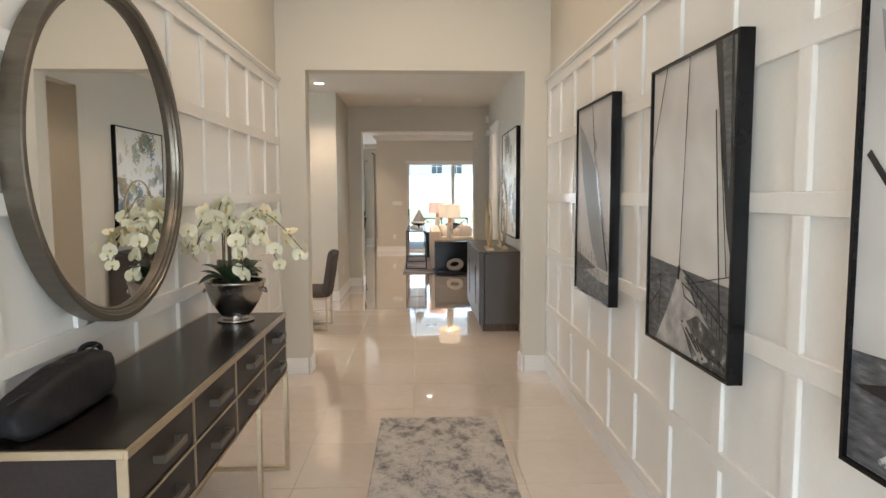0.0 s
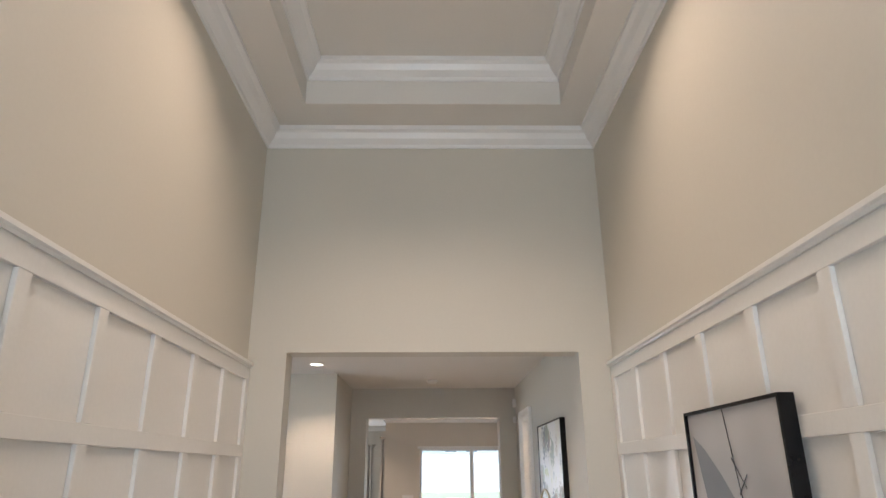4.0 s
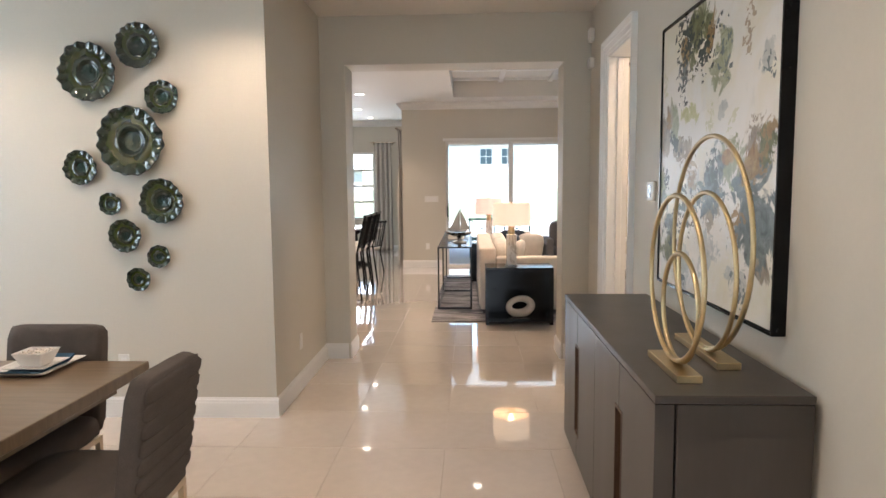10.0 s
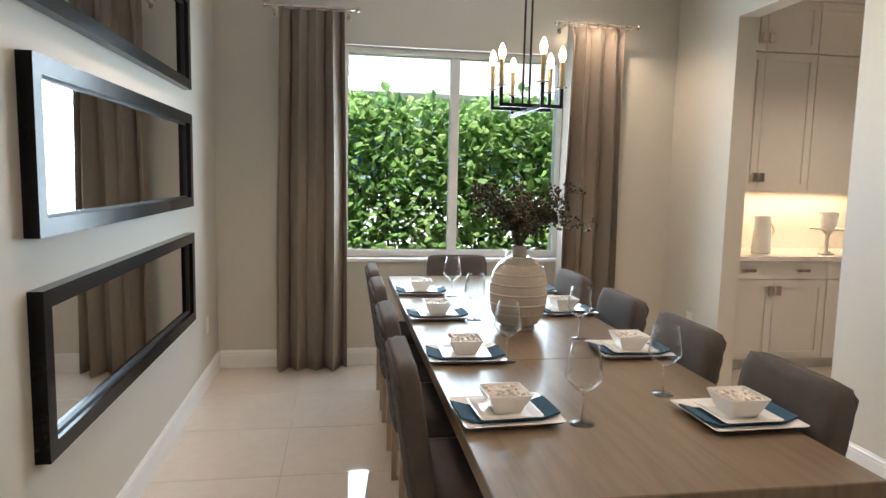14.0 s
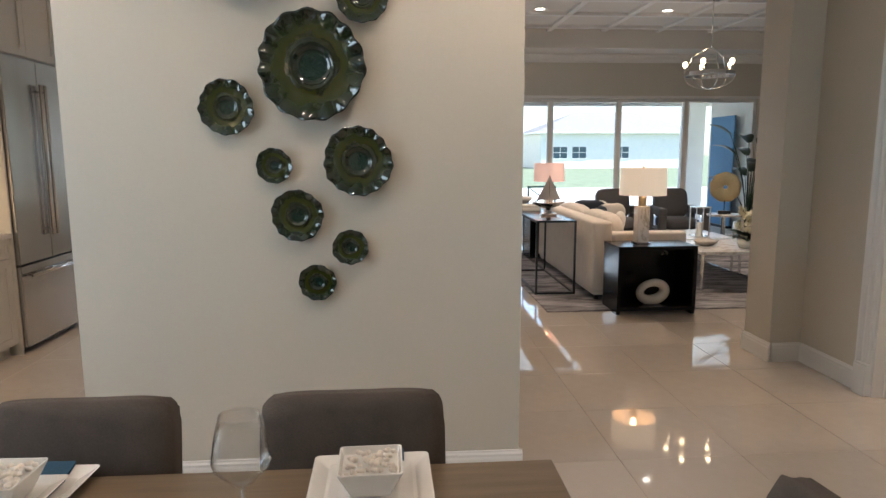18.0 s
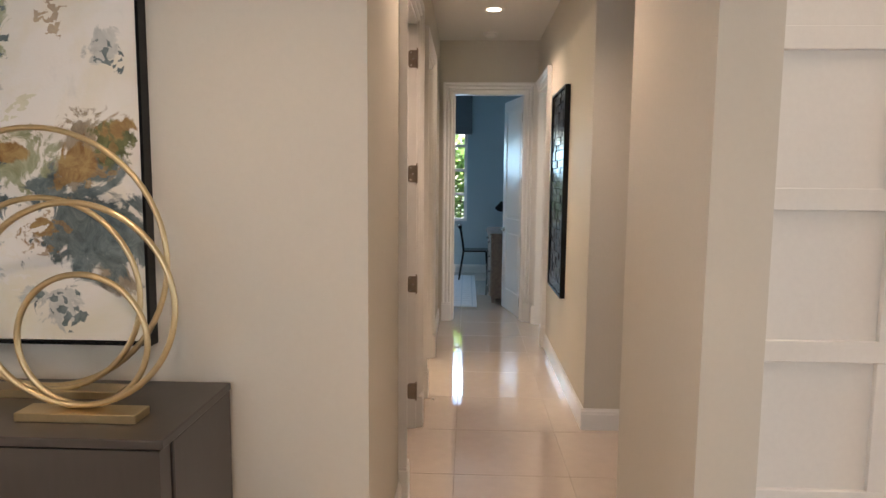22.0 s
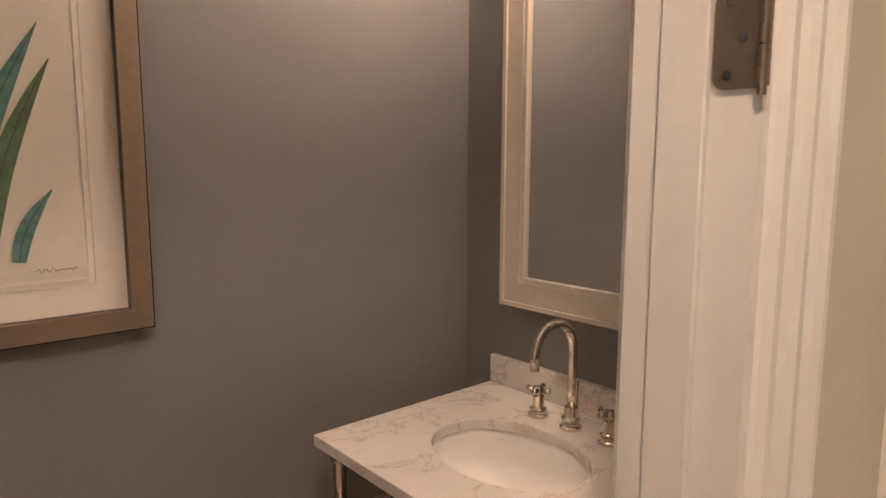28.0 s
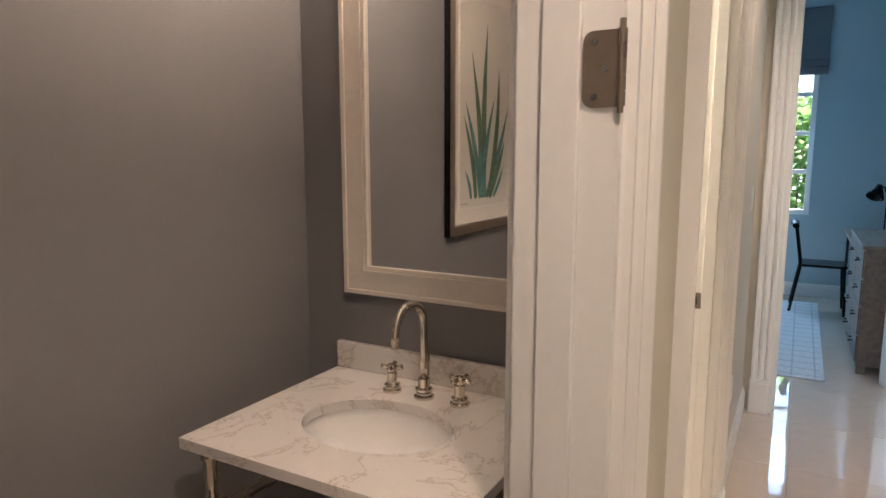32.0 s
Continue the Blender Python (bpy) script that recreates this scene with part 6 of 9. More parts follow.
# curtains
def curtain(x, yc, width, z1, rz, gap, label, material, group, folds=7, amp=0.045):
    """A pleated curtain on a short rod. Local y runs along it, the wall lies gap behind it on -x."""
    y0, y1 = -width / 2, width / 2
    c = thing("curtain", x, yc, 0, label, "curtain", group, rz=rz)
    bm = bmesh.new()
    n, m = folds * 12, 24
    cols = []
    for side in (0, 1):
        grid = []
        for i in range(n + 1):
            u = i / n
            col = []
            for j in range(m + 1):
                v = j / m
                z = 0.008 + (z1 - 0.008) * v
                ph = u * folds * 2 * math.pi + 0.5 * math.sin(3 * u + 2.0 * v) * (1 - v)
                am = amp * (0.35 + 0.65 * (1 - v) ** 0.5) if v > 0.97 else amp * (0.75 + 0.35 * (1 - v)) * (0.8 + 0.3 * math.sin(7 * u + 1.7))
                w = (y1 - y0) * (0.93 + 0.10 * (1 - v) + 0.03 * math.sin(4 * v))
                y = (u - 0.5) * w + 0.012 * math.sin(2 * ph) 
                xx = am * math.sin(ph) + 0.008 * math.sin(9 * v + 11 * u)
                col.append(bm.verts.new((xx + side * 0.003, y, z)))
            grid.append(col)
        cols.append(grid)
        for i in range(n):
            for j in range(m):
                bm.faces.new((grid[i][j], grid[i + 1][j], grid[i + 1][j + 1], grid[i][j + 1]))
    for i in range(n):
        for j in (0, m):
            bm.faces.new((cols[0][i][j], cols[0][i + 1][j], cols[1][i + 1][j], cols[1][i][j]))
    part("cloth", bm, material, c, smooth=True)
    rd = thing("curtain_rod", x, yc, z1 + 0.012, "short nickel curtain rod with ball finials", "curtain rod", group + " rods", rz=rz)
    h = (y1 - y0) / 2 + 0.05
    part("rod", rod(bmesh.new(), (0.03, -h, 0), (0.03, h, 0), 0.011, seg=14), NICKEL, rd, smooth=False)
    for s in (-1, 1):
        part("finial", spin(lathe(bmesh.new(), [(0.0, 0), (0.013, 0), (0.013, 0.012), (0.02, 0.014), (0.022, 0.03), (0.016, 0.036), (0.0, 0.037)], 16), Matrix.Translation((0.03, s * h, 0)) @ Matrix.Rotation(radians(-90 * s), 4, 'X')), NICKEL, rd, smooth=True)
        part("bracket", B(-gap + 0.001, 0.03, s * (h - 0.04) - 0.008, s * (h - 0.04) + 0.008, -0.022, -0.0125), NICKEL, rd)
        part("wall_plate", B(-gap + 0.001, -gap + 0.008, s * (h - 0.04) - 0.016, s * (h - 0.04) + 0.016, -0.05, 0.03, 0.002), NICKEL, rd)
    for k in range(7):
        yy = -h + 0.07 + (2 * h - 0.14) * k / 6
        part("ring", rod(bmesh.new(), (0.03, yy - 0.003, 0), (0.03, yy + 0.003, 0), 0.017, seg=16), NICKEL, rd)
    return c


curtain(-4.04, 7.85, 0.50, 2.62, 0, 0.11, "pleated taupe linen curtain hanging to the floor", CURTAIN, "dining curtains", 4, 0.085)
curtain(-4.04, 9.97, 0.50, 2.62, 0, 0.11, "pleated taupe linen curtain hanging to the floor", CURTAIN, "dining curtains", 4, 0.085)

# three wide mirrors
for z0, z1 in ((0.58, 1.105), (1.26, 1.79), (1.93, 2.46)):
    ob, W, H = picture_frame("wall_mirror", "y", YS, 1, -3.22, -1.24, z0, z1, 0.055, 0.045, "wide mirror in a deep black frame", BLACK, category="mirror")
    tagged(ob, "wide mirror in a deep black frame", "mirror", "dining wall mirrors")
    part("inner_bead", frame_bm(bmesh.new(), -W / 2 + 0.055, W / 2 - 0.055, 0.055, H - 0.055, 0.008, 0.0, 0.022), BLACKM, ob)
    part("glass", B(-W / 2 + 0.05, W / 2 - 0.05, 0.002, 0.012, 0.05, H - 0.05), MIRROR, ob, "clear mirror glass")


# ruffled plates
def ruffled_plate(x, z, r, seed):
    o = thing("wall_plate", x, YP - 0.002, z, "green glazed ceramic plate with a ruffled rim, hung on wall", "ceramic plate", "ruffled wall plates")
    rnd = random.Random(seed)
    n, m = 132, 20
    nl = rnd.choice((15, 16, 17)) if r > 0.13 else rnd.choice((12, 13)) if r > 0.09 else 10
    ph, ph2 = rnd.uniform(0, 6), rnd.uniform(0, 6)
    prof = [(0.0, .0), (0.18, .02), (0.30, .03), (0.36, .15), (0.42, .20), (0.50, .15), (0.65, .17), (0.80, .21), (0.90, .27), (1.0, .33)]

    def height(u):
        for (a, p), (b, q) in zip(prof, prof[1:]):
            if a <= u <= b:
                return p + (q - p) * (u - a) / (b - a)
        return prof[-1][1]
    bm = bmesh.new()
    sides = []
    for back in (0, 1):
        grid = []
        for j in range(m + 1):
            u = j / m
            row = []
            for i in range(n):
                a = 2 * math.pi * i / n
                wv = max(0.0, (u - 0.62) / 0.38) ** 1.8
                ruff = wv * (0.050 * math.sin(nl * a + ph + 0.7 * math.sin(3 * a + ph2)) + 0.035 * math.sin(5 * a + ph2))
                rr = r * u * (1 + 0.020 * wv * math.sin(nl * a + ph + 1.2) + 0.018 * u * math.sin(2 * a + ph2) + 0.014 * u * math.sin(3 * a + ph) + 0.012 * wv * math.sin(5 * a + ph))
                y = -(height(u) * r * 0.62 + ruff * r + 0.010) + (0.006 if back else 0.0)
                row.append(bm.verts.new((rr * math.cos(a) if u else 0.0005 * math.cos(a), min(-0.001, y), rr * math.sin(a) if u else 0.0005 * math.sin(a))))
            grid.append(row)
        sides.append(grid)
        for j in range(m):
            for i in range(n):
                bm.faces.new((grid[j][i], grid[j][(i + 1) % n], grid[j + 1][(i + 1) % n], grid[j + 1][i]))
    for i in range(n):
        bm.faces.new((sides[0][m][i], sides[0][m][(i + 1) % n], sides[1][m][(i + 1) % n], sides[1][m][i]))
    part("plate", bm, GREENC, o, smooth=True)
    part("hanger", rod(bmesh.new(), (0, -0.010, 0), (0, 0.001, 0), r * 0.2, seg=10), BLACKM, o)
    return o


for k, (x, z, r) in enumerate(((-1.518, 2.257, .185), (-1.19, 2.417, .14), (-1.052, 2.098, .107), (-1.259, 1.822, .215), (-1.607, 1.658, .11), (-1.427, 1.423, .073), (-1.082, 1.44, .142), (-1.338, 1.217, .107), (-1.123, 1.079, .075), (-1.265, .93, .078))):
    ruffled_plate(x, z, r, 40 + k)


# ---- pantry ----
def shaker(bm, f, y0, y1, z0, z1, w=0.06, t=0.02):
    """A framed door in one piece whose face looks along +x at x=f."""
    o = [(y0, z0), (y1, z0), (y1, z1), (y0, z1)]
    i = [(y0 + w, z0 + w), (y1 - w, z0 + w), (y1 - w, z1 - w), (y0 + w, z1 - w)]
    R = [[bm.verts.new((x, y, z)) for y, z in ring] for x, ring in ((f - t, o), (f - 0.0015, o), (f, [(y + (0.0015 if y == y0 else -0.0015), z + (0.0015 if z == z0 else -0.0015)) for y, z in o]), (f, i), (f - 0.010, i))]
    for A, C in zip(R, R[1:]):
        for k in range(4):
            bm.faces.new((A[k], A[(k + 1) % 4], C[(k + 1) % 4], C[k]))
    bm.faces.new(R[0][::-1])
    bm.faces.new(R[-1])
    return bm


def vpull(bm, f, y, z, h=0.075):
    """A square pull: a flat plate on two posts."""
    for e in (-1, 1):
        box(bm, f, f + 0.02, y - 0.012, y + 0.012, z + e * (h / 2 - 0.006) - 0.006, z + e * (h / 2 - 0.006) + 0.006)
    box(bm, f + 0.0195, f + 0.028, y - 0.021, y + 0.021, z - h / 2, z + h / 2, 0.002)
    return bm


def lower_unit(y0, y1):
    f = -3.72
    u = thing("base_cabinet", 0, 0, 0, "pale painted base cabinet with drawer and shaker doors", "cabinet", "pantry base cabinets")
    part("toe_kick", B(-4.34, f - 0.07, y0, y1, 0, 0.09), CAB, u)
    part("body", B(-4.34, f - 0.021, y0 + 0.001, y1 - 0.001, 0.09, 0.875), CAB, u)
    d = part("drawer", shaker(bmesh.new(), f, y0 + 0.003, y1 - 0.003, 0.735, 0.870, 0.035), CAB, u)
    for k in (0.25, 0.75):
        part("drawer_pull", pull(bmesh.new(), 0.10, y0 + (y1 - y0) * k, 0.803, f), NICKEL, d, "polished nickel pull")
    mid = (y0 + y1) / 2
    for a, b, yy in ((y0 + 0.003, mid - 0.002, mid - 0.030), (mid + 0.002, y1 - 0.003, mid + 0.030)):
        d = part("door", shaker(bmesh.new(), f, a, b, 0.095, 0.728), CAB, u)
        part("door_pull", vpull(bmesh.new(), f, yy, 0.645), NICKEL, d, "polished nickel pull")


def upper_unit(y0, y1):
    f = -4.03
    u = thing("wall_cabinet", 0, 0, 0, "pale painted tall wall cabinet with shaker doors", "cabinet", "pantry wall cabinets")
    part("body", B(-4.34, f - 0.021, y0 + 0.001, y1 - 0.001, 1.41, 2.93), CAB, u)
    mid = (y0 + y1) / 2
    for z0, z1, zp in ((1.415, 2.508, 1.52), (2.518, 2.925, 2.62)):
        for a, b, yy in ((y0 + 0.003, mid - 0.002, mid - 0.030), (mid + 0.002, y1 - 0.003, mid + 0.030)):
            d = part("door", shaker(bmesh.new(), f, a, b, z0, z1), CAB, u)
            part("door_pull", vpull(bmesh.new(), f, yy, zp), NICKEL, d, "polished nickel pull")


for a, b in ((10.93, 11.855), (11.855, 12.78)):
    lower_unit(a, b)
    upper_unit(a, b)
solid("cabinet_crown", sweep(bmesh.new(), [(0, 0), (0.02, 0), (0.055, 0.03), (0.055, 0.034), (0, 0.034)], (-4.05, 10.93, 2.931), (-4.05, 12.78, 2.931), out=(1, 0, 0)), CAB, "painted crown strip above the wall cabinets", "trim", kind="structure")
solid("pantry_counter", B(-4.338, -3.695, 10.93, 12.778, 0.8755, 0.912, 0.003), QUARTZ, "white quartz counter top over the base cabinets", "counter top")
solid("backsplash", B(-4.338, -4.329, 10.93, 12.778, 0.913, 1.408), QUARTZ, "pale stone backsplash lit by undercabinet light", "backsplash", kind="structure")
cs = thing("cake_stand", -3.85, 11.93, 0.912, "white pedestal cake stand with a small dish", "cake stand")
part("pedestal", lathe(bmesh.new(), [(0.0, 0), (0.06, 0.0), (0.055, 0.012), (0.018, 0.03), (0.014, 0.16), (0.05, 0.20), (0.0, 0.201)], 28), PORC, cs, smooth=True)
part("plate", lathe(bmesh.new(), [(0.0, 0.2012), (0.13, 0.204), (0.14, 0.218), (0.136, 0.218), (0.125, 0.212), (0.0, 0.210)], 32), PORC, cs, smooth=True)
part("dish", lathe(bmesh.new(), [(0.0, 0.211), (0.05, 0.211), (0.062, 0.26), (0.07, 0.34), (0.066, 0.34), (0.05, 0.23), (0.0, 0.225)], 24), PORC, cs, smooth=True)
tw = thing("pitcher", -3.95, 11.42, 0.912, "tall white ceramic pitcher on the pantry counter", "pitcher")
part("body", lathe(bmesh.new(), [(0.0, 0), (0.07, 0.0), (0.075, 0.01), (0.068, 0.12), (0.058, 0.25), (0.064, 0.30), (0.058, 0.30), (0.05, 0.24), (0.0, 0.05)], 28), PORC, tw, smooth=True)
part("handle", tube(bmesh.new(), [(0.0, 0.058 + 0.05 * math.sin(math.pi * k / 8), 0.10 + 0.16 * k / 8) for k in range(9)], 0.008, 8), PORC, tw, smooth=True)
solid("fridge_side_panel", B(-4.338, -3.70, 12.78, 12.799, 0, 2.93), CAB, "painted panel beside the refrigerator", "cabinet panel")
fr = thing("refrigerator", -4.33, 12.80, 0, "stainless steel refrigerator with long handles", "refrigerator")
part("body", B(0.0, 0.60, 0.006, 0.90, 0.02, 2.18), BLACKM, fr)
for y0, y1, z0, z1, hy in ((0.008, 0.45, 0.67, 2.18, 0.42), (0.456, 0.898, 0.67, 2.18, 0.485), (0.008, 0.898, 0.05, 0.655, None)):
    d = part("door", B(0.605, 0.66, y0, y1, z0, z1, 0.006, seg=2), STEEL, fr)
    bm = bmesh.new()
    if hy is not None:
        tube(bm, [(0.70, hy, 0.85), (0.70, hy, 2.0)], 0.012, 10)
        for z in (0.90, 1.95):
            tube(bm, [(0.66, hy, z), (0.70, hy, z)], 0.009, 8)
    else:
        tube(bm, [(0.70, 0.08, 0.58), (0.70, 0.82, 0.58)], 0.012, 10)
        for y in (0.12, 0.78):
            tube(bm, [(0.66, y, 0.58), (0.70, y, 0.58)], 0.009, 8)
    part("handle", bm, STEEL, d, smooth=True)
part("foot_grille", B(0.05, 0.58, 0.02, 0.88, 0.0, 0.02), BLACKM, fr)
oc = thing("fridge_top_cabinet", -4.33, 12.80, 2.20, "painted cabinet above the refrigerator", "cabinet")
part("body", B(0, 0.58, 0.0, 0.90, 0.0, 0.73), CAB, oc)
for a, b in ((0.003, 0.448), (0.452, 0.897)):
    part("door", shaker(bmesh.new(), 0.602, a, b, 0.004, 0.726), CAB, oc)

# ---- living room ----
st = thing("side_table", 1.067, 13.56, 0, "black lacquered side table with an open shelf", "side table")
part("top", B(0, 0.738, 0, 0.42, 0.600, 0.632, 0.002), BLACK, st)
part("drop_panel", B(0.28, 0.46, -0.002, 0.012, 0.555, 0.5995), BLACK, st)
part("back_panel", B(0.03, 0.708, 0.405, 0.42, 0.071, 0.5995), BLACK, st)
part("shelf", B(0.0, 0.738, 0, 0.42, 0.035, 0.07, 0.002), BLACK, st)
for x in (0.0, 0.703):
    part("side_panel", B(x, x + 0.03 + (0.005 if x else 0), 0.0, 0.4045, 0.0705, 0.5995), BLACK, st)
    part("foot", B(x, x + 0.035, 0.01, 0.41, 0.0, 0.0345), BLACK, st)
ov = thing("oval_sculpture", 1.45, 13.70, 0.07, "white stone oval ring sculpture on the shelf", "sculpture", rz=6)
bm = bmesh.new()
N = 48
tube(bm, [(0.105 * 1.18 * math.cos(t) + 0.012 * math.sin(t), 0, 0.118 + 0.082 * math.sin(t)) for t in (2 * math.pi * k / N for k in range(N))], [0.042 + 0.008 * math.cos(t + 0.8) for t in (2 * math.pi * k / N for k in range(N))], 16, closed=True)
for v in bm.verts:
    v.co.z = max(0.0, v.co.z - 0.0)
part("ring", bm, STONEW, ov, smooth=True)


def table_lamp(x, y, z, label, shade):
    l = thing("table_lamp", x, y, z, label, "table lamp", "marble table lamps")
    part("foot", B(-0.07, 0.07, -0.07, 0.07, 0, 0.012, 0.002), GLASS, l, "clear acrylic foot")
    part("column", B(-0.055, 0.055, -0.055, 0.055, 0.0125, 0.35, 0.003), MARBLE, l, "white marble column")
    part("neck", rod(bmesh.new(), (0, 0, 0.3505), (0, 0, 0.45), 0.038, seg=24), GOLD, l, "gold neck", smooth=False)
    bm = bmesh.new()
    lathe(bm, [(0.212, 0.45), (0.205, 0.70), (0.203, 0.70), (0.210, 0.45)], 56)
    part("shade", bm, shade, l, "lit linen drum shade", smooth=False)
    part("diffuser", lathe(bmesh.new(), [(0.0, 0.69), (0.202, 0.69), (0.202, 0.694), (0.0, 0.694)], 40), shade, l)
    part("bulb", lathe(bmesh.new(), [(0.0, 0.452), (0.014, 0.455), (0.03, 0.54), (0.02, 0.575), (0.0, 0.58)], 16), BULB, l, "glowing bulb", smooth=True)
    part("finial", lathe(bmesh.new(), [(0.0, 0.695), (0.01, 0.696), (0.006, 0.71), (0.009, 0.717), (0.0, 0.72)], 12), GOLD, l, smooth=True)
    return l


SHADE2 = glow("pink_lamp_shade_fabric", (1.0, 0.66, 0.55), 0.55)
table_lamp(1.36, 13.80, 0.632, "lit drum table lamp with white marble column", SHADE)
table_lamp(1.20, 16.83, 0.632, "lit drum table lamp with rosy shade", SHADE2)
copy_thing(st, pose(0.90, 16.62, 0))


def cushion(name, x, y, z, rz, tilt, sx, sz, label, material, sy=0.07, group="sofa pillows"):
    c = thing(name, x, y, z, label, "pillow", group, rz=rz)
    bm = bmesh.new()
    superbox(bm, sx, sy, sz, 0, 0, 0, p=2.6, n=14)
    for v in bm.verts:
        k = (abs(v.co.x) / sx) * (abs(v.co.z) / sz)
        v.co.x *= 1 + 0.16 * k
        v.co.z *= 1 + 0.16 * k
    bm.transform(Matrix.Translation((0, 0, sz * 1.0)) @ Matrix.Rotation(radians(tilt), 4, 'X'))
    zmin = min(v.co.z for v in bm.verts)
    for v in bm.verts:
        v.co.z -= zmin
    part("cover", bm, material, c, smooth=True)
    return c


def sofa():
    s = thing("sofa", 1.0, 14.12, 0, "cream upholstered sofa with low arms", "sofa")
    L, D = 2.42, 0.96
    bm = bmesh.new()
    box(bm, 0.02, D - 0.02, 0.02, L - 0.02, 0.06, 0.26, 0.02, seg=2)
    part("base", bm, IVORY, s)
    part("backrest", box(bmesh.new(), 0.0, 0.20, 0.0, L, 0.10, 0.80, 0.03, seg=3), IVORY, s, smooth=True)
    for y in (0.0, L - 0.17):
        part("armrest", box(bmesh.new(), 0.205, D, y, y + 0.17, 0.10, 0.69, 0.03, seg=3), IVORY, s, smooth=True)
    for k in range(2):
        y0 = 0.18 + k * (L - 0.36) / 2
        y1 = y0 + (L - 0.36) / 2 - 0.006
        bm = bmesh.new()
        superbox(bm, (D - 0.24) / 2, (y1 - y0) / 2, 0.085, 0.215 + (D - 0.24) / 2, (y0 + y1) / 2, 0.345, p=7, n=14)
        part("seat_cushion", bm, IVORY, s, smooth=True)
        bm = bmesh.new()
        superbox(bm, 0.10, (y1 - y0) / 2, 0.21, 0, 0, 0, p=4.5, n=14)
        part("back_cushion", spin(bm, Matrix.Translation((0.32, (y0 + y1) / 2, 0.635)) @ Matrix.Rotation(radians(-10), 4, 'Y')), IVORY, s, smooth=True)
    for x in (0.05, D - 0.09):
        for y in (0.05, L - 0.09):
            part("foot", B(x, x + 0.04, y, y + 0.04, 0.014, 0.0605), BLACKM, s)


sofa()
for n, (x, y, rz, sx, m, lab) in enumerate(((1.62, 16.17, 8, 0.22, IVORY, "cream pillow on the sofa"), (1.52, 16.02, -6, 0.23, NAVY, "navy velvet pillow on the sofa"), (1.75, 15.88, 15, 0.21, IVORY, "cream pillow on the sofa"),
                                            (1.50, 14.9, 75, 0.20, IVORY, "cream pillow on the sofa"), (1.48, 15.5, 80, 0.21, NAVY, "navy velvet pillow on the sofa"))):
    cushion("pillow", x, y, 0.43, rz, 18, sx, sx, lab, m)

ct = thing("sofa_console", 0.50, 14.42, 0, "slim black metal console table with dark glass top", "console table")
L, D = 2.70, 0.42
part("glass_top", B(0.014, D - 0.014, 0.014, L - 0.014, 0.772, 0.784), BLACK, ct, "dark glossy glass top")
for z in (0.765, 0.016):
    for x in (0, D - 0.02):
        part("long_rail", B(x, x + 0.02, 0.02, L - 0.02, z, z + 0.02), BLACKM, ct)
    for y in (0, L / 2 - 0.01, L - 0.02):
        part("cross_rail", B(0.0, D, y, y + 0.02, z + 0.0002, z + 0.0198), BLACKM, ct)
for y in (0, L / 2 - 0.01, L - 0.02):
    for x in (0, D - 0.02):
        part("leg", B(x, x + 0.02, y, y + 0.02, 0.014, 0.7645), BLACKM, ct)

sb = thing("sailboat_model", 0.76, 15.0, 0.785, "grey and white model sailboat on a stand", "model boat", rz=4)
part("stand", B(-0.09, 0.09, -0.035, 0.035, 0, 0.022, 0.003), STONEW, sb)
part("post", lathe(bmesh.new(), [(0.0, 0.0225), (0.035, 0.0225), (0.022, 0.06), (0.03, 0.085), (0.0, 0.0855)], 16), SILVER, sb)
bm = bmesh.new()
ring_rows = []
for i in range(11):
    u = -1 + 2 * i / 10
    w = 0.045 * max(0.04, 1 - abs(u) ** 2.4)
    zt = 0.135 + 0.02 * u * u
    ring_rows.append([bm.verts.new((u * 0.19, a * w, zt - b * 0.055 * max(0.15, 1 - u * u * 0.8))) for a, b in ((-1, 0), (-0.8, 0.6), (0, 1), (0.8, 0.6), (1, 0))])
for A, C in zip(ring_rows, ring_rows[1:]):
    for k in range(4):
        bm.faces.new((A[k], A[k + 1], C[k + 1], C[k]))
    bm.faces.new((A[0], C[0], C[4], A[4]))
bm.faces.new(ring_rows[0])
bm.faces.new(ring_rows[-1][::-1])
part("hull", bm, SILVER, sb)
part("mast", rod(bmesh.new(), (0.01, 0, 0.10), (0.01, 0, 0.44), 0.004, seg=8), SILVER, sb)
SAILC = ramp_mat("striped_sail", [(0.40, (0.45, 0.42, 0.38)), (0.5, (0.75, 0.72, 0.67))], 2.6, 0.8, kind="wave", stretch=(0, 0, 1))
for x0, x1 in ((0.016, 0.14), (0.004, -0.13)):
    bm = bmesh.new()
    vs = [bm.verts.new(p) for p in ((x0, 0.003, 0.17), (x1, 0.012, 0.175), (x0, 0.003, 0.43), (x0, -0.002, 0.17), (x1, 0.007, 0.175), (x0, -0.002, 0.43))]
    for f in ((0, 1, 2), (3, 5, 4), (0, 3, 4, 1), (1, 4, 5, 2), (2, 5, 3, 0)):
        bm.faces.new([vs[i] for i in f])
    part("sail", bm, SAILC, sb)
bk = thing("book_stack", 0.70, 15.75, 0.785, "stack of pale books on the console", "books")
for k, (w, m) in enumerate(((0.15, PAPER), (0.135, IVORY))):
    part("book", B(-0.11 + 0.006 * k, 0.11 - 0.01 * k, -w, w, 0.03 * k + 0.0005 * k, 0.03 * k + 0.0298, 0.002), m, bk)
bw = thing("decor_bowl", 0.72, 16.45, 0.785, "wide white ceramic bowl on the console", "bowl")
part("bowl", lathe(bmesh.new(), [(0.0, 0), (0.06, 0.0), (0.07, 0.01), (0.15, 0.07), (0.17, 0.11), (0.163, 0.11), (0.14, 0.075), (0.05, 0.02), (0.0, 0.018)], 36), PORC, bw, smooth=True)

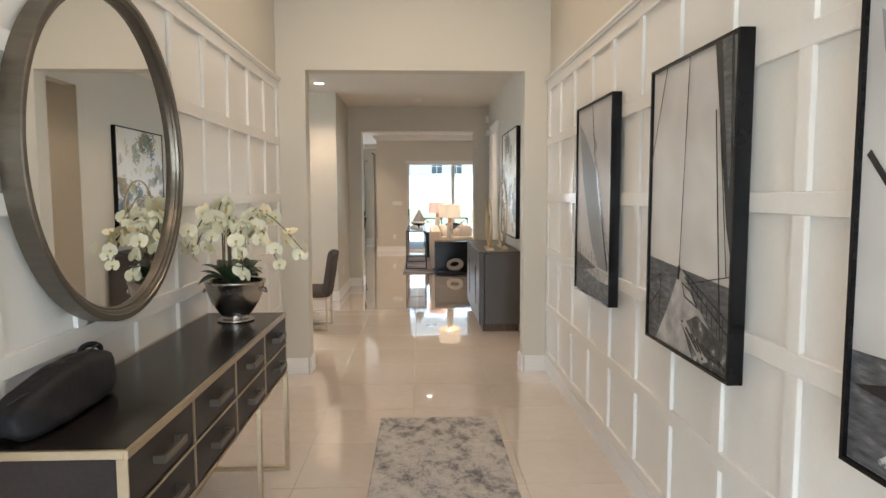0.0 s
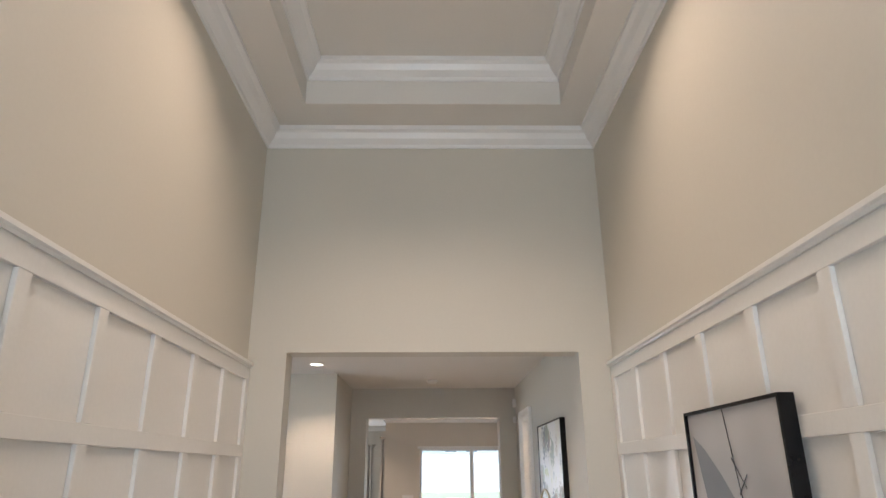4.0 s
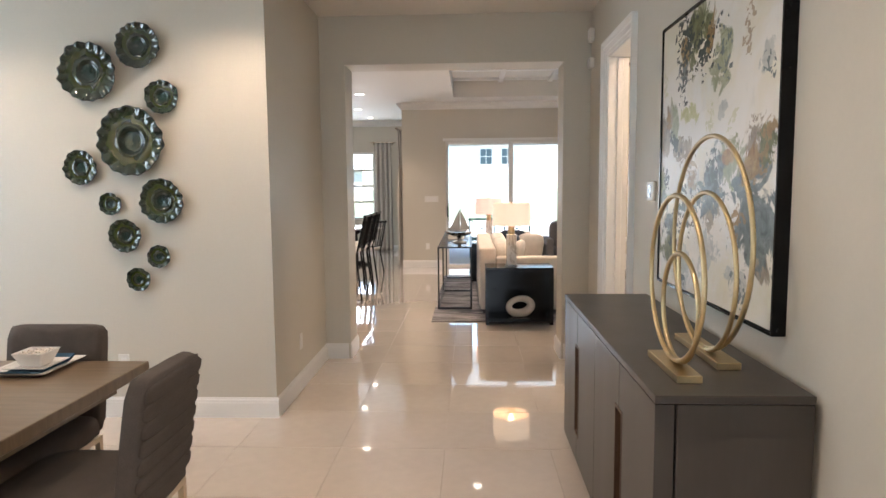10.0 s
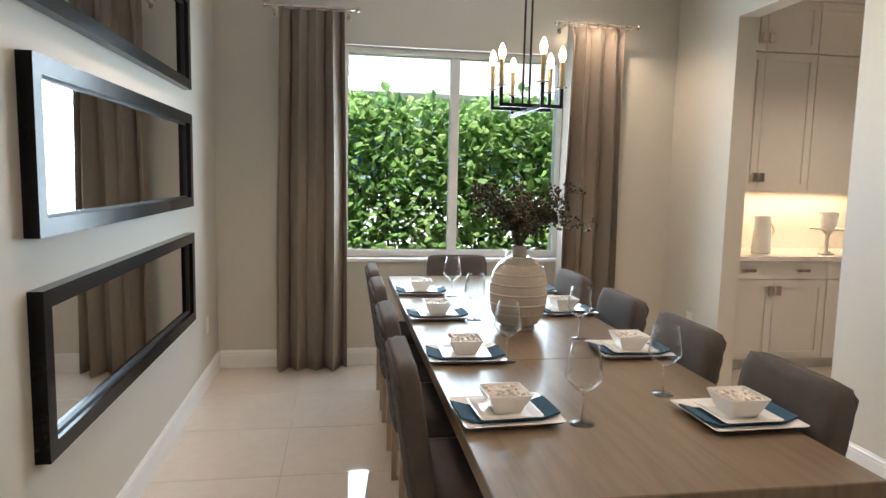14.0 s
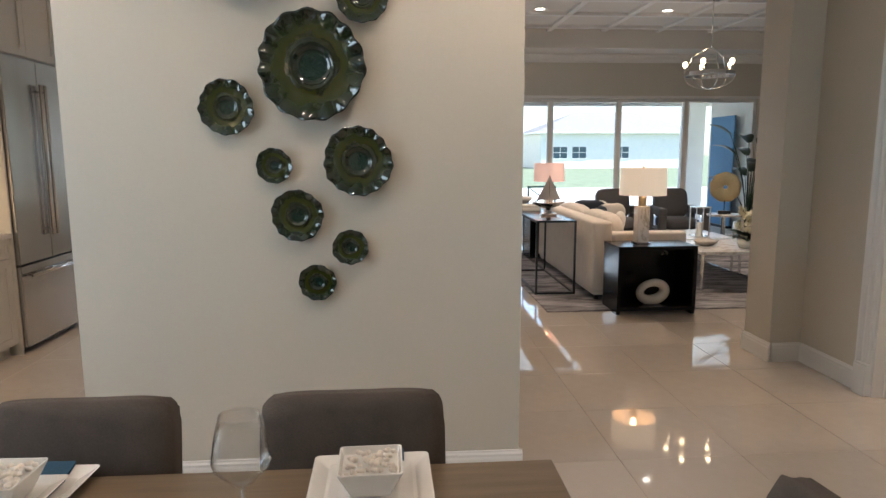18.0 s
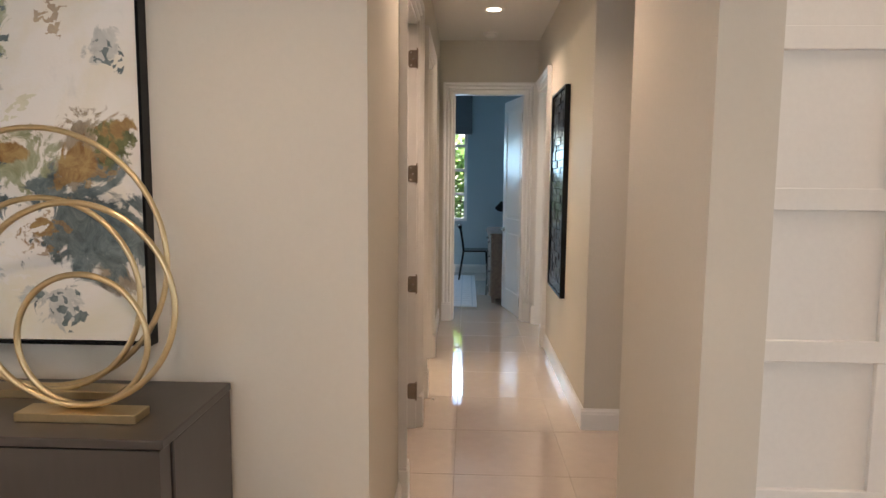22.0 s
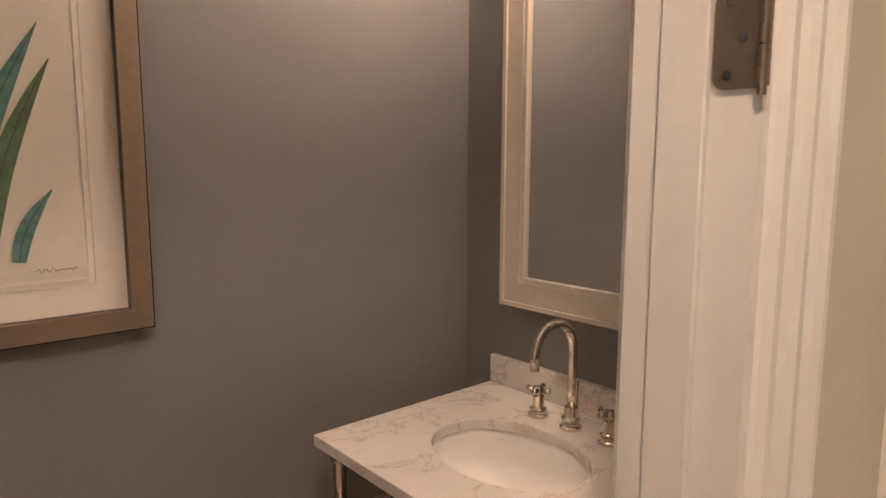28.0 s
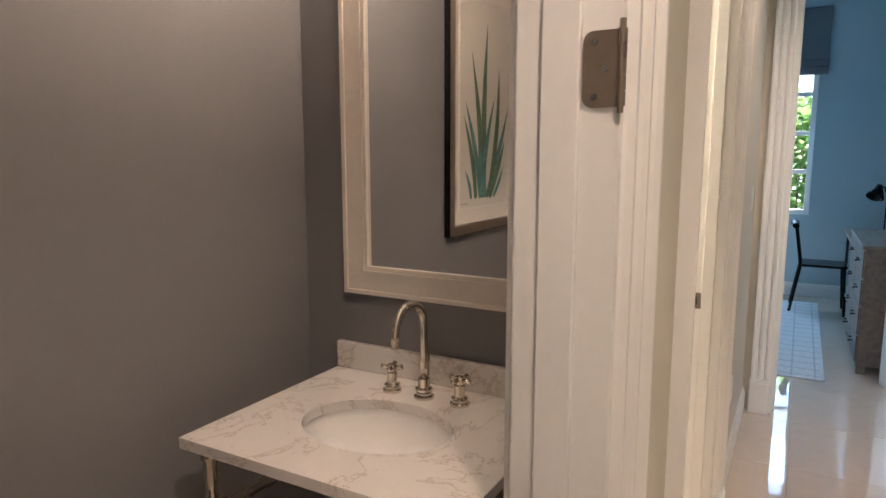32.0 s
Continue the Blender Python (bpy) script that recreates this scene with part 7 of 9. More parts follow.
rg = thing("area_rug", 2.45, 15.62, 0, "grey abstract patterned area rug", "rug")
part("rug_body", B(-1.99, 1.9, -1.90, 1.90, 0, 0.013, 0.005), RUG2, rg)


def coffee_table(x, y, w, d, h, label):
    c = thing("coffee_table", x, y, 0.013, label, "coffee table", "coffee tables")
    part("top", B(-w / 2, w / 2, -d / 2, d / 2, h - 0.03, h, 0.003), MARBLE, c, "white marble top")
    for sx in (-1, 1):
        part("floor_rail", B(sx * (w / 2 - 0.04) - 0.012, sx * (w / 2 - 0.04) + 0.012, -d / 2 + 0.05, d / 2 - 0.05, 0, 0.024), CHROME, c)
    for sx in (-1, 1):
        for sy in (-1, 1):
            part("leg", B(sx * (w / 2 - 0.04) - 0.012, sx * (w / 2 - 0.04) + 0.012, sy * (d / 2 - 0.062) - 0.012, sy * (d / 2 - 0.062) + 0.012, 0.0242, h - 0.0305), CHROME, c)


coffee_table(2.72, 14.85, 0.95, 0.95, 0.43, "square white marble coffee table with steel legs")
coffee_table(2.72, 15.86, 0.95, 0.95, 0.43, "square white marble coffee table with steel legs")
orchid("potted_orchid", 2.86, 14.62, 0.443, 20, 0.8, [((0.0, 0.02), 0.30, (0.6, -0.6), 0.12, 9), ((0.02, 0.0), 0.27, (-0.6, -0.4), 0.12, 8), ((-0.02, 0.02), 0.32, (0.0, 0.8), 0.10, 8)], PORC, "white orchid in a small pot on the coffee table", pot="pot")
lt = thing("lantern", 2.80, 15.60, 0.443, "silver and glass box lantern", "lantern")
for x in (-0.09, 0.078):
    for y in (-0.09, 0.078):
        part("post", B(x, x + 0.012, y, y + 0.012, 0.0152, 0.36), CHROME, lt)
part("base", B(-0.095, 0.095, -0.095, 0.095, 0, 0.015), CHROME, lt)
part("lid", B(-0.095, 0.095, -0.095, 0.095, 0.3602, 0.375), CHROME, lt)
part("candle", rod(bmesh.new(), (0, 0, 0.0152), (0, 0, 0.18), 0.035, seg=20), PORC, lt, "white pillar candle")
tr = thing("tray_bowl", 2.52, 14.86, 0.443, "shallow stoneware bowl on the coffee table", "bowl")
part("bowl", lathe(bmesh.new(), [(0.0, 0), (0.07, 0.0), (0.13, 0.045), (0.135, 0.06), (0.128, 0.06), (0.06, 0.015), (0.0, 0.012)], 28), STONEW, tr, smooth=True)


def armchair(x, y, rz):
    a = thing("armchair", x, y, 0.0, "charcoal grey upholstered armchair", "armchair", "living room armchairs", rz=rz)
    part("base", box(bmesh.new(), -0.38, 0.38, -0.36, 0.38, 0.10, 0.28, 0.02, seg=2), GREYF, a)
    for x0 in (-0.40, 0.28):
        bm = bmesh.new()
        box(bm, x0, x0 + 0.12, -0.34, 0.40, 0.50, 0.62, 0.025, seg=2)
        box(bm, x0, x0 + 0.12, 0.30, 0.40, 0.12, 0.515, 0.02, seg=2)
        box(bm, x0, x0 + 0.12, -0.34, -0.22, 0.12, 0.515, 0.02, seg=2)
        part("armrest", bm, GREYF, a, smooth=False)
    bm = bmesh.new()
    superbox(bm, 0.275, 0.34, 0.085, 0, 0.04, 0.365, p=6, n=12)
    part("seat_cushion", bm, GREYF, a, smooth=True)
    bm = bmesh.new()
    superbox(bm, 0.275, 0.09, 0.24, 0, 0, 0.24, p=5, n=12)
    part("back_cushion", spin(bm, Matrix.Translation((0, -0.26, 0.42)) @ Matrix.Rotation(radians(12), 4, 'X')), GREYF, a, smooth=True)
    for sx in (-1, 1):
        for yy in (-0.3, 0.33):
            part("leg", rod(bmesh.new(), (sx * 0.33, yy, 0.0), (sx * 0.33, yy, 0.101), 0.014, 0.02, seg=10), BLACKM, a)


armchair(2.6, 17.95, 180)
armchair(3.55, 17.95, 176)

et = thing("end_table", 3.97, 17.25, 0, "small round white pedestal table", "side table")
part("top", lathe(bmesh.new(), [(0.0, 0.53), (0.24, 0.53), (0.245, 0.545), (0.24, 0.56), (0.0, 0.56)], 36), MARBLE, et)
part("pedestal", lathe(bmesh.new(), [(0.0, 0.0), (0.18, 0.0), (0.17, 0.02), (0.03, 0.05), (0.03, 0.5295), (0.0, 0.5295)], 28), CHROME, et)
gp = thing("disc_sculpture", 3.97, 17.25, 0.56, "hammered gold disc sculpture with a slot on a stand", "sculpture", rz=-20)
part("stand", B(-0.09, 0.09, -0.04, 0.04, 0, 0.05, 0.003), BLACKM, gp)
part("stem", rod(bmesh.new(), (0, 0, 0.0505), (0, 0, 0.20), 0.008, seg=8), BLACKM, gp)
bm = bmesh.new()
N = 56
tube(bm, [(0.125 * math.cos(t), 0, 0.40 + 0.125 * math.sin(t)) for t in (2 * math.pi * k / N for k in range(N))], [0.098 + 0.004 * math.sin(9 * t) for t in (2 * math.pi * k / N for k in range(N))], 14, closed=True, flat=1.0)
for v in bm.verts:
    v.co.y *= 0.13
part("disc", bm, GOLD, gp, smooth=True)

pl = thing("tall_plant", 4.62, 17.75, 0, "tall potted plant with large dark leaves", "plant")
part("pot", lathe(bmesh.new(), [(0.0, 0), (0.15, 0.0), (0.19, 0.18), (0.20, 0.38), (0.185, 0.38), (0.17, 0.34), (0.0, 0.33)], 32), STONEW, pl, smooth=True)
_r = random.Random(11)
for k in range(14):
    a = 2 * math.pi * k / 14 + _r.uniform(-0.3, 0.3)
    h, reach = _r.uniform(0.9, 1.75), _r.uniform(0.10, 0.34)
    pts = [Vector((0.03 * math.cos(a) + reach * math.cos(a) * (i / 6) ** 2, 0.03 * math.sin(a) + reach * math.sin(a) * (i / 6) ** 2, 0.33 + (h - 0.33) * i / 6)) for i in range(7)]
    s = part("stalk", tube(bmesh.new(), pts, [0.011 - 0.001 * i for i in range(7)], 6), LEAFD, pl)
    d = Vector((math.cos(a), math.sin(a), 0.55)).normalized()
    part("leaf", leaf_bm(bmesh.new(), pts[-1] - Vector((0, 0, 0.005)), pts[-1] + d * _r.uniform(0.35, 0.5), _r.uniform(0.15, 0.22), droop=_r.uniform(0.05, 0.16), n=8), LEAFD, s, smooth=True)

ch = thing("ring_chandelier", 3.02, 16.0, LZ + 0.28, "silver ring chandelier with five lit bulbs", "chandelier")
z0 = 2.42 - (LZ + 0.28)
part("canopy", lathe(bmesh.new(), [(0.07, 0.0), (0.07, -0.02), (0.0, -0.025)], 24), CHROME, ch)
part("stem", rod(bmesh.new(), (0, 0, z0 + 0.35), (0, 0, -0.02), 0.008, seg=8), CHROME, ch)
part("ring", lathe(bmesh.new(), [(0.29, z0), (0.30, z0), (0.30, z0 + 0.045), (0.29, z0 + 0.045), (0.29, z0)], 64), CHROME, ch)
for k in range(3):
    a = 2 * math.pi * k / 3 + 0.4
    part("strut", tube(bmesh.new(), [(0.295 * math.cos(a), 0.295 * math.sin(a), z0 + 0.02), (0.22 * math.cos(a), 0.22 * math.sin(a), z0 + 0.25), (0.0, 0.0, z0 + 0.36)], 0.006, 6), CHROME, ch)
    N = 24
    part("hoop", tube(bmesh.new(), [(0.295 * math.cos(math.pi * i / N) * math.cos(a), 0.295 * math.cos(math.pi * i / N) * math.sin(a), z0 - 0.16 * math.sin(math.pi * i / N)) for i in range(N + 1)], 0.004, 6), CHROME, ch)
for k in range(5):
    a = 2 * math.pi * k / 5 + 0.2
    x, y = 0.295 * math.cos(a), 0.295 * math.sin(a)
    part("sleeve", rod(bmesh.new(), (x, y, z0 + 0.046), (x, y, z0 + 0.11), 0.012, seg=12), CHROME, ch)
    part("bulb", lathe(bmesh.new(), [(0.0, 0.1105), (0.014, 0.112), (0.028, 0.14), (0.03, 0.155), (0.02, 0.18), (0.0, 0.187)], 16, (x, y, z0)), BULB, ch, "glowing globe bulb", smooth=True)


# kitchen island edge, stools and breakfast nook
def side_chair(name, x, y, rz, sh, label, group):
    c = thing(name, x, y, 0, label, "chair", group, rz=rz)
    part("seat", box(bmesh.new(), -0.21, 0.21, -0.21, 0.21, sh - 0.05, sh, 0.015, seg=2), IVORY, c, "pale seat pad")
    for sx in (-1, 1):
        part("front_leg", rod(bmesh.new(), (sx * 0.21, 0.21, 0), (sx * 0.18, 0.18, sh - 0.0505), 0.013, seg=8), BLACK, c)
        part("back_leg", tube(bmesh.new(), [(sx * 0.20, -0.27, 0), (sx * 0.19, -0.20, sh - 0.06), (sx * 0.19, -0.225, sh), (sx * 0.19, -0.33, sh + 0.45)], 0.013, 8), BLACK, c)
    for k in range(5):
        xx = -0.14 + 0.07 * k
        part("spindle", rod(bmesh.new(), (xx, -0.228, sh + 0.02), (xx, -0.325, sh + 0.44), 0.007, seg=6), BLACK, c)
    part("top_rail", rod(bmesh.new(), (-0.21, -0.332, sh + 0.45), (0.21, -0.332, sh + 0.45), 0.018, seg=10), BLACK, c)
    part("cross_rail", rod(bmesh.new(), (-0.19, -0.226, sh + 0.02), (0.19, -0.226, sh + 0.02), 0.011, seg=8), BLACK, c)
    part("foot_rail", rod(bmesh.new(), (-0.20, 0.204, 0.18), (0.20, 0.204, 0.18), 0.009, seg=8), BLACK, c)


ki = thing("kitchen_island", -1.98, 14.2, 0, "white kitchen island with a quartz top", "kitchen island")
part("body", B(0, 0.72, 0.06, 2.74, 0, 0.88), CAB, ki)
part("counter", B(-0.04, 1.02, 0, 2.8, 0.881, 0.92, 0.003), QUARTZ, ki)
for y in (15.3, 15.85, 16.4):
    side_chair("bar_stool", -0.83, y, 90, 0.68, "black spindle back bar stool at the island", "bar stools")
nt = thing("nook_table", -1.35, 19.1, 0, "round pale breakfast table", "table")
part("top", lathe(bmesh.new(), [(0.0, 0.715), (0.55, 0.715), (0.56, 0.73), (0.55, 0.75), (0.0, 0.75)], 48), QUARTZ, nt)
part("pedestal", lathe(bmesh.new(), [(0.0, 0), (0.3, 0.0), (0.28, 0.03), (0.06, 0.08), (0.05, 0.6), (0.2, 0.7145), (0.0, 0.7145)], 28), BLACK, nt, smooth=True)
side_chair("nook_chair", -0.98, 17.95, 60, 0.46, "black spindle back chair in the breakfast nook", "nook chairs")
curtain(-1.14, 21.80, 0.42, 2.55, -90, 0.10, "striped grey curtain beside the nook window", CURTAIN2, "nook curtains", 5, 0.04)
curtain(-0.47, 19.28, 0.42, 2.62, 180, 0.11, "striped grey curtain on the nook wall", CURTAIN2, "nook curtains", 5, 0.04)

# ---- study ----
dk = thing("study_desk", 0, 0, 0, "white built-in desk shelf along the wall", "desk")
part("desktop", B(2.20, 4.49, 11.84, 12.415, 0.735, 0.765, 0.002), QUARTZ, dk)
part("upstand", B(2.20, 4.49, 12.40, 12.4185, 0.766, 0.90), WHITE, dk)
part("support", B(4.44, 4.488, 11.88, 12.40, 0, 0.7345), WHITE, dk)
part("support", B(2.21, 2.25, 11.9, 12.40, 0, 0.7345), WHITE, dk)
sc = thing("study_chair", 2.56, 11.88, 0, "brown leather study chair with square legs", "chair")
BROWN = mat("brown_leather", (0.10, 0.066, 0.042), 0.5, noise_amt=0.08, scale=9, bump=0.1, bump_scale=200)
part("seat", box(bmesh.new(), -0.22, 0.22, -0.21, 0.24, 0.41, 0.455, 0.012, seg=2), BROWN, sc)
bm = bmesh.new()
box(bm, -0.21, 0.21, -0.028, 0, 0, 0.42, 0.01, seg=2)
part("backrest", spin(bm, Matrix.Translation((0, -0.212, 0.44)) @ Matrix.Rotation(radians(6), 4, 'X')), BROWN, sc)
for x in (-0.205, 0.185):
    for y in (-0.235, 0.215):
        part("leg", B(x, x + 0.022, y, y + 0.022, 0, 0.41), BROWN, sc)
pf = thing("photo_stand", 3.22, 12.24, 0.765, "small picture in a dark stand on the desk", "picture", rz=-15)
part("frame", B(-0.12, 0.12, -0.01, 0.01, 0, 0.19, 0.002), BLACK, pf)
part("photo", B(-0.105, 0.105, -0.0125, -0.0105, 0.075, 0.175), ST_GREY, pf)
part("photo", B(-0.105, 0.105, -0.0125, -0.0105, 0.02, 0.075), ST_OCHRE, pf)
SHUT = mat("shutter_paint", (0.80, 0.77, 0.72), 0.4, noise_amt=0.01)
sh = thing("plantation_shutters", 0, 0, 0, "white plantation shutters over the study window", "shutters")
part("ledge", B(2.20, 4.0, 12.32, 12.419, 1.02, 1.05, 0.004), SHUT, sh)
part("head_rail", B(2.20, 4.0, 12.375, 12.419, 2.55, 2.575), BLACKM, sh)
Ys = 12.385
for a, b in ((2.55, 3.19), (3.19, 3.83)):
    fr = part("shutter_frame", frame_bm(bmesh.new(), a + 0.002, b - 0.002, 1.13, 2.53, 0.05, Ys - 0.015, Ys + 0.015), SHUT, sh)
    z = 1.215
    while z < 2.46:
        bm = bmesh.new()
        box(bm, a + 0.058, b - 0.058, -0.036, 0.036, -0.0045, 0.0045)
        part("louvre", spin(bm, Matrix.Translation((0, Ys + 0.012, z)) @ Matrix.Rotation(radians(24), 4, 'X')), SHUT, fr)
        z += 0.066

# glowing panel added in the wall cavity, standing in for daylight between the louvres
solid("backdrop_study_window", B(2.60, 3.78, 12.50, 12.516, 1.20, 2.48), glow("daylight_panel_glow", (0.72, 0.88, 1.0), 0.75), "glowing pale panel in place of daylight behind the study shutters", "sky backdrop", "structure")

# ---- hall ----
def two_panel_leaf(bm, w, h, t):
    """A moulded two-panel door leaf, x 0..w, y 0..t."""
    s, m = 0.11, 1.02
    for z0, z1 in ((0.0, 0.24), (m - 0.07, m + 0.07), (h - 0.12, h)):
        box(bm, s, w - s, 0, t, z0, z1)
    box(bm, 0, s, 0, t, 0, h)
    box(bm, w - s, w, 0, t, 0, h)
    for z0, z1 in ((0.24, m - 0.07), (m + 0.07, h - 0.12)):
        box(bm, s, w - s, 0.010, t - 0.010, z0, z1)
        box(bm, s + 0.035, w - s - 0.035, 0.004, t - 0.004, z0 + 0.035, z1 - 0.035, 0.004)
    return bm


def lever(bm, x, z, side):
    y = 0.0 if side < 0 else 0.036
    rod(bm, (x, y, z), (x, y + side * 0.012, z), 0.026, seg=20)
    rod(bm, (x, y + side * 0.012, z), (x, y + side * 0.05, z), 0.009, seg=10)
    tube(bm, [(x + 0.006, y + side * 0.05, z), (x - 0.05, y + side * 0.052, z + 0.003), (x - 0.105, y + side * 0.05, z - 0.002)], [0.010, 0.008, 0.007], 8)
    return bm


bd = thing("bedroom_door", 7.045, 7.072, 0.006, "white two-panel bedroom door standing open", "door", rz=math.degrees(math.atan2(0.175, 0.77)))
part("leaf", two_panel_leaf(bmesh.new(), 0.775, 2.455, 0.036), WHITE, bd)
for s in (-1, 1):
    part("lever_handle", lever(bmesh.new(), 0.70, 0.95, s), NICKEL, bd, "nickel lever handle", smooth=True)


def hinge(frame_ob, m):
    """A butt hinge on a jamb: the plate faces local +x and runs to local +y from the knuckle."""
    bm = bmesh.new()
    h, w, r = 0.05, 0.048, 0.014
    outline = [(0, h)] + [(w - r + r * math.cos(radians(a)), h - r + r * math.sin(radians(a))) for a in range(90, -1, -15)]
    outline += [(w - r + r * math.cos(radians(a)), -h + r - r * math.sin(radians(a))) for a in range(0, 91, 15)] + [(0, -h)]
    f = bm.faces.new([bm.verts.new((0.0, yy, zz)) for yy, zz in outline])
    ex = bmesh.ops.extrude_face_region(bm, geom=[f])
    bmesh.ops.translate(bm, verts=[v for v in ex["geom"] if isinstance(v, bmesh.types.BMVert)], vec=(0.0035, 0, 0))
    hg = part("hinge", spin(bm, m), HINGE, frame_ob, "dull nickel butt hinge")
    for k in range(5):
        z0 = -h + 2 * h * k / 5
        part("knuckle", spin(rod(bmesh.new(), (0.006, -0.005, z0 + 0.0006), (0.006, -0.005, z0 + 2 * h / 5 - 0.0006), 0.0062, seg=12), m), HINGE, hg)
    part("pin", spin(rod(bmesh.new(), (0.006, -0.005, -h - 0.008), (0.006, -0.005, h + 0.012), 0.0042, seg=10), m), HINGE, hg)
    for zz in (-0.036, 0.0, 0.036):
        part("screw", spin(rod(bmesh.new(), (0.0034, 0.032 if zz else 0.018, zz), (0.0048, 0.032 if zz else 0.018, zz), 0.0048, seg=12), m), STEEL, hg)


for z in (0.24, 0.911, 1.58, 2.25):
    hinge(powder_frame, Matrix.Translation((PW[1] - 0.0202, HN - 0.001, z)) @ Matrix.Diagonal((-1, 1, 1, 1)))
for z in (0.19, 0.87, 1.56, 2.23):
    hinge(bedroom_frame, pose(XE + 0.125, 7.1168, z, 0, 0, 90))

sp = thing("strike_plate", BW[1] - 0.0202, 8.118, 0.945, "square nickel strike plate on the jamb", "strike plate", rz=180)
part("plate", B(0, 0.0025, -0.03, 0.03, -0.03, 0.03, 0.001), NICKEL, sp)
# no hole is cut: a black slab on the plate stands in for its shade
part("latch_hole_shade", B(0.0026, 0.0032, -0.008, 0.012, -0.014, 0.014), BLACKM, sp)
ds = thing("door_stop", 4.18, HN - 0.016, 0.06, "slim spring door stop on the baseboard", "door stop")
part("rod", rod(bmesh.new(), (0, 0.0, 0), (0, -0.07, 0), 0.004, seg=8), NICKEL, ds)
part("tip", rod(bmesh.new(), (0, -0.0702, 0), (0, -0.085, 0), 0.008, seg=10), PLASTIC, ds)

# black glossy tile picture: many small slabs at slightly different tilts
GLOSS = [mat("gloss_black_" + n, c, r, noise_amt=0.15, scale=10, spec=0.2) for n, c, r in (("deep", (0.010, 0.010, 0.011), 0.16), ("brown", (0.030, 0.022, 0.018), 0.25), ("grey", (0.045, 0.044, 0.045), 0.2), ("slate", (0.018, 0.020, 0.024), 0.12))]
tp, W, H = picture_frame("tile_picture", "y", HS, 1, 4.73, 5.46, 0.665, 2.245, 0.016, 0.040, "black framed relief of glossy dark tiles", BLACK, category="wall art")
part("backing", B(-W / 2 + 0.017, W / 2 - 0.017, 0.0, 0.014, 0.017, H - 0.017), BLACK, tp)
_r = random.Random(17)
z = 0.02
while z < H - 0.05:
    hgt = _r.choice((0.045, 0.06, 0.075))
    hgt = min(hgt, H - 0.02 - z)
    x = -W / 2 + 0.02
    while x < W / 2 - 0.025:
        wid = min(_r.choice((0.06, 0.10, 0.14, 0.19)), W / 2 - 0.02 - x)
        if wid < 0.02:
            break
        bm = box(bmesh.new(), -wid / 2 + 0.002, wid / 2 - 0.002, -0.004, 0.004, -hgt / 2 + 0.002, hgt / 2 - 0.002, 0.0012)
        tl = part("tile", bm, _r.choice(GLOSS), tp)
        tl.matrix_local = Matrix.Translation((x + wid / 2, 0.021 + _r.uniform(0, 0.007), z + hgt / 2)) @ Matrix.Rotation(_r.uniform(-0.03, 0.03), 4, 'X') @ Matrix.Rotation(_r.uniform(-0.012, 0.012), 4, 'Z')
        x += wid
    z += hgt

# ---- bath glimpse ----
bv = thing("bath_vanity", 6.42, 8.215, 0, "white bath vanity with a stone top", "vanity")
part("body", B(0, 0.56, 0.0, 1.5, 0.09, 0.83), CAB, bv)
part("toe_kick", B(0.06, 0.56, 0.02, 1.48, 0, 0.09), CAB, bv)
part("counter", B(-0.02, 0.575, -0.003, 1.52, 0.831, 0.865, 0.003), QUARTZ, bv)
for k in range(3):
    d = part("door", shaker(bmesh.new(), 0.0, 0.0, 0.48, 0.10, 0.82), CAB, bv)
    d.matrix_local = Matrix.Translation((-0.0005, 0.01 + 0.495 * k + 0.48, 0)) @ Matrix.Rotation(radians(180), 4, 'Z')
bmr, W, H = picture_frame("bath_mirror", "x", 7.0, -1, 8.4, 9.6, 1.05, 2.1, 0.06, 0.03, "white framed bath mirror on the wall", WHITE, category="mirror")
part("glass", B(-W / 2 + 0.055, W / 2 - 0.055, 0.002, 0.012, 0.055, H - 0.055), MIRROR, bmr)

# ---- bedroom ----
ROMAN = mat("grey_blue_fabric", (0.13, 0.155, 0.175), 0.9, noise_amt=0.06, fine=160, bump=0.3, bump_scale=400)
va = thing("roman_valance", 10.648, 8.17, 2.285, "grey-blue pleated fabric valance over the window", "valance", rz=90)
bm = bmesh.new()
box(bm, -0.52, 0.52, 0.001, 0.05, 0.0, 0.66, 0.004)
part("panel", bm, ROMAN, va)
for k in range(3):
    part("fold", B(-0.521, 0.521, 0.05, 0.062 - 0.003 * k, 0.01 + 0.07 * k, 0.075 + 0.07 * k, 0.005), ROMAN, va)
br2 = thing("check_rug", 9.0, 8.6, 0, "pale blue checked rug on the bedroom floor", "rug")
part("rug_body", B(-1.32, 1.25, -1.02, 1.3, 0, 0.010, 0.004), RUG3, br2)
STRIPE = mat("rug_stripe", (0.42, 0.50, 0.57), 0.95, noise_amt=0.08)
for k in range(16):
    part("stripe", B(-1.30, 1.23, -0.97 + 0.14 * k, -0.958 + 0.14 * k, 0.0102, 0.0112), STRIPE, br2)
for k in range(17):
    part("stripe", B(-1.27 + 0.15 * k, -1.258 + 0.15 * k, -1.0, 1.28, 0.0114, 0.0122), STRIPE, br2)
dr = thing("dresser", 7.96, 6.945, 0, "grey wood dresser with drawers and dark pulls", "dresser")
part("top", B(-0.01, 1.20, -0.01, 0.475, 0.855, 0.88, 0.003), GREYWOOD, dr)
part("body", B(0, 1.19, 0, 0.455, 0.06, 0.8545), GREYWOOD, dr)
for x in (0.01, 1.13):
    for y in (0.01, 0.40):
        part("foot", B(x, x + 0.05, y, y + 0.05, 0, 0.0605), GREYWOOD, dr)
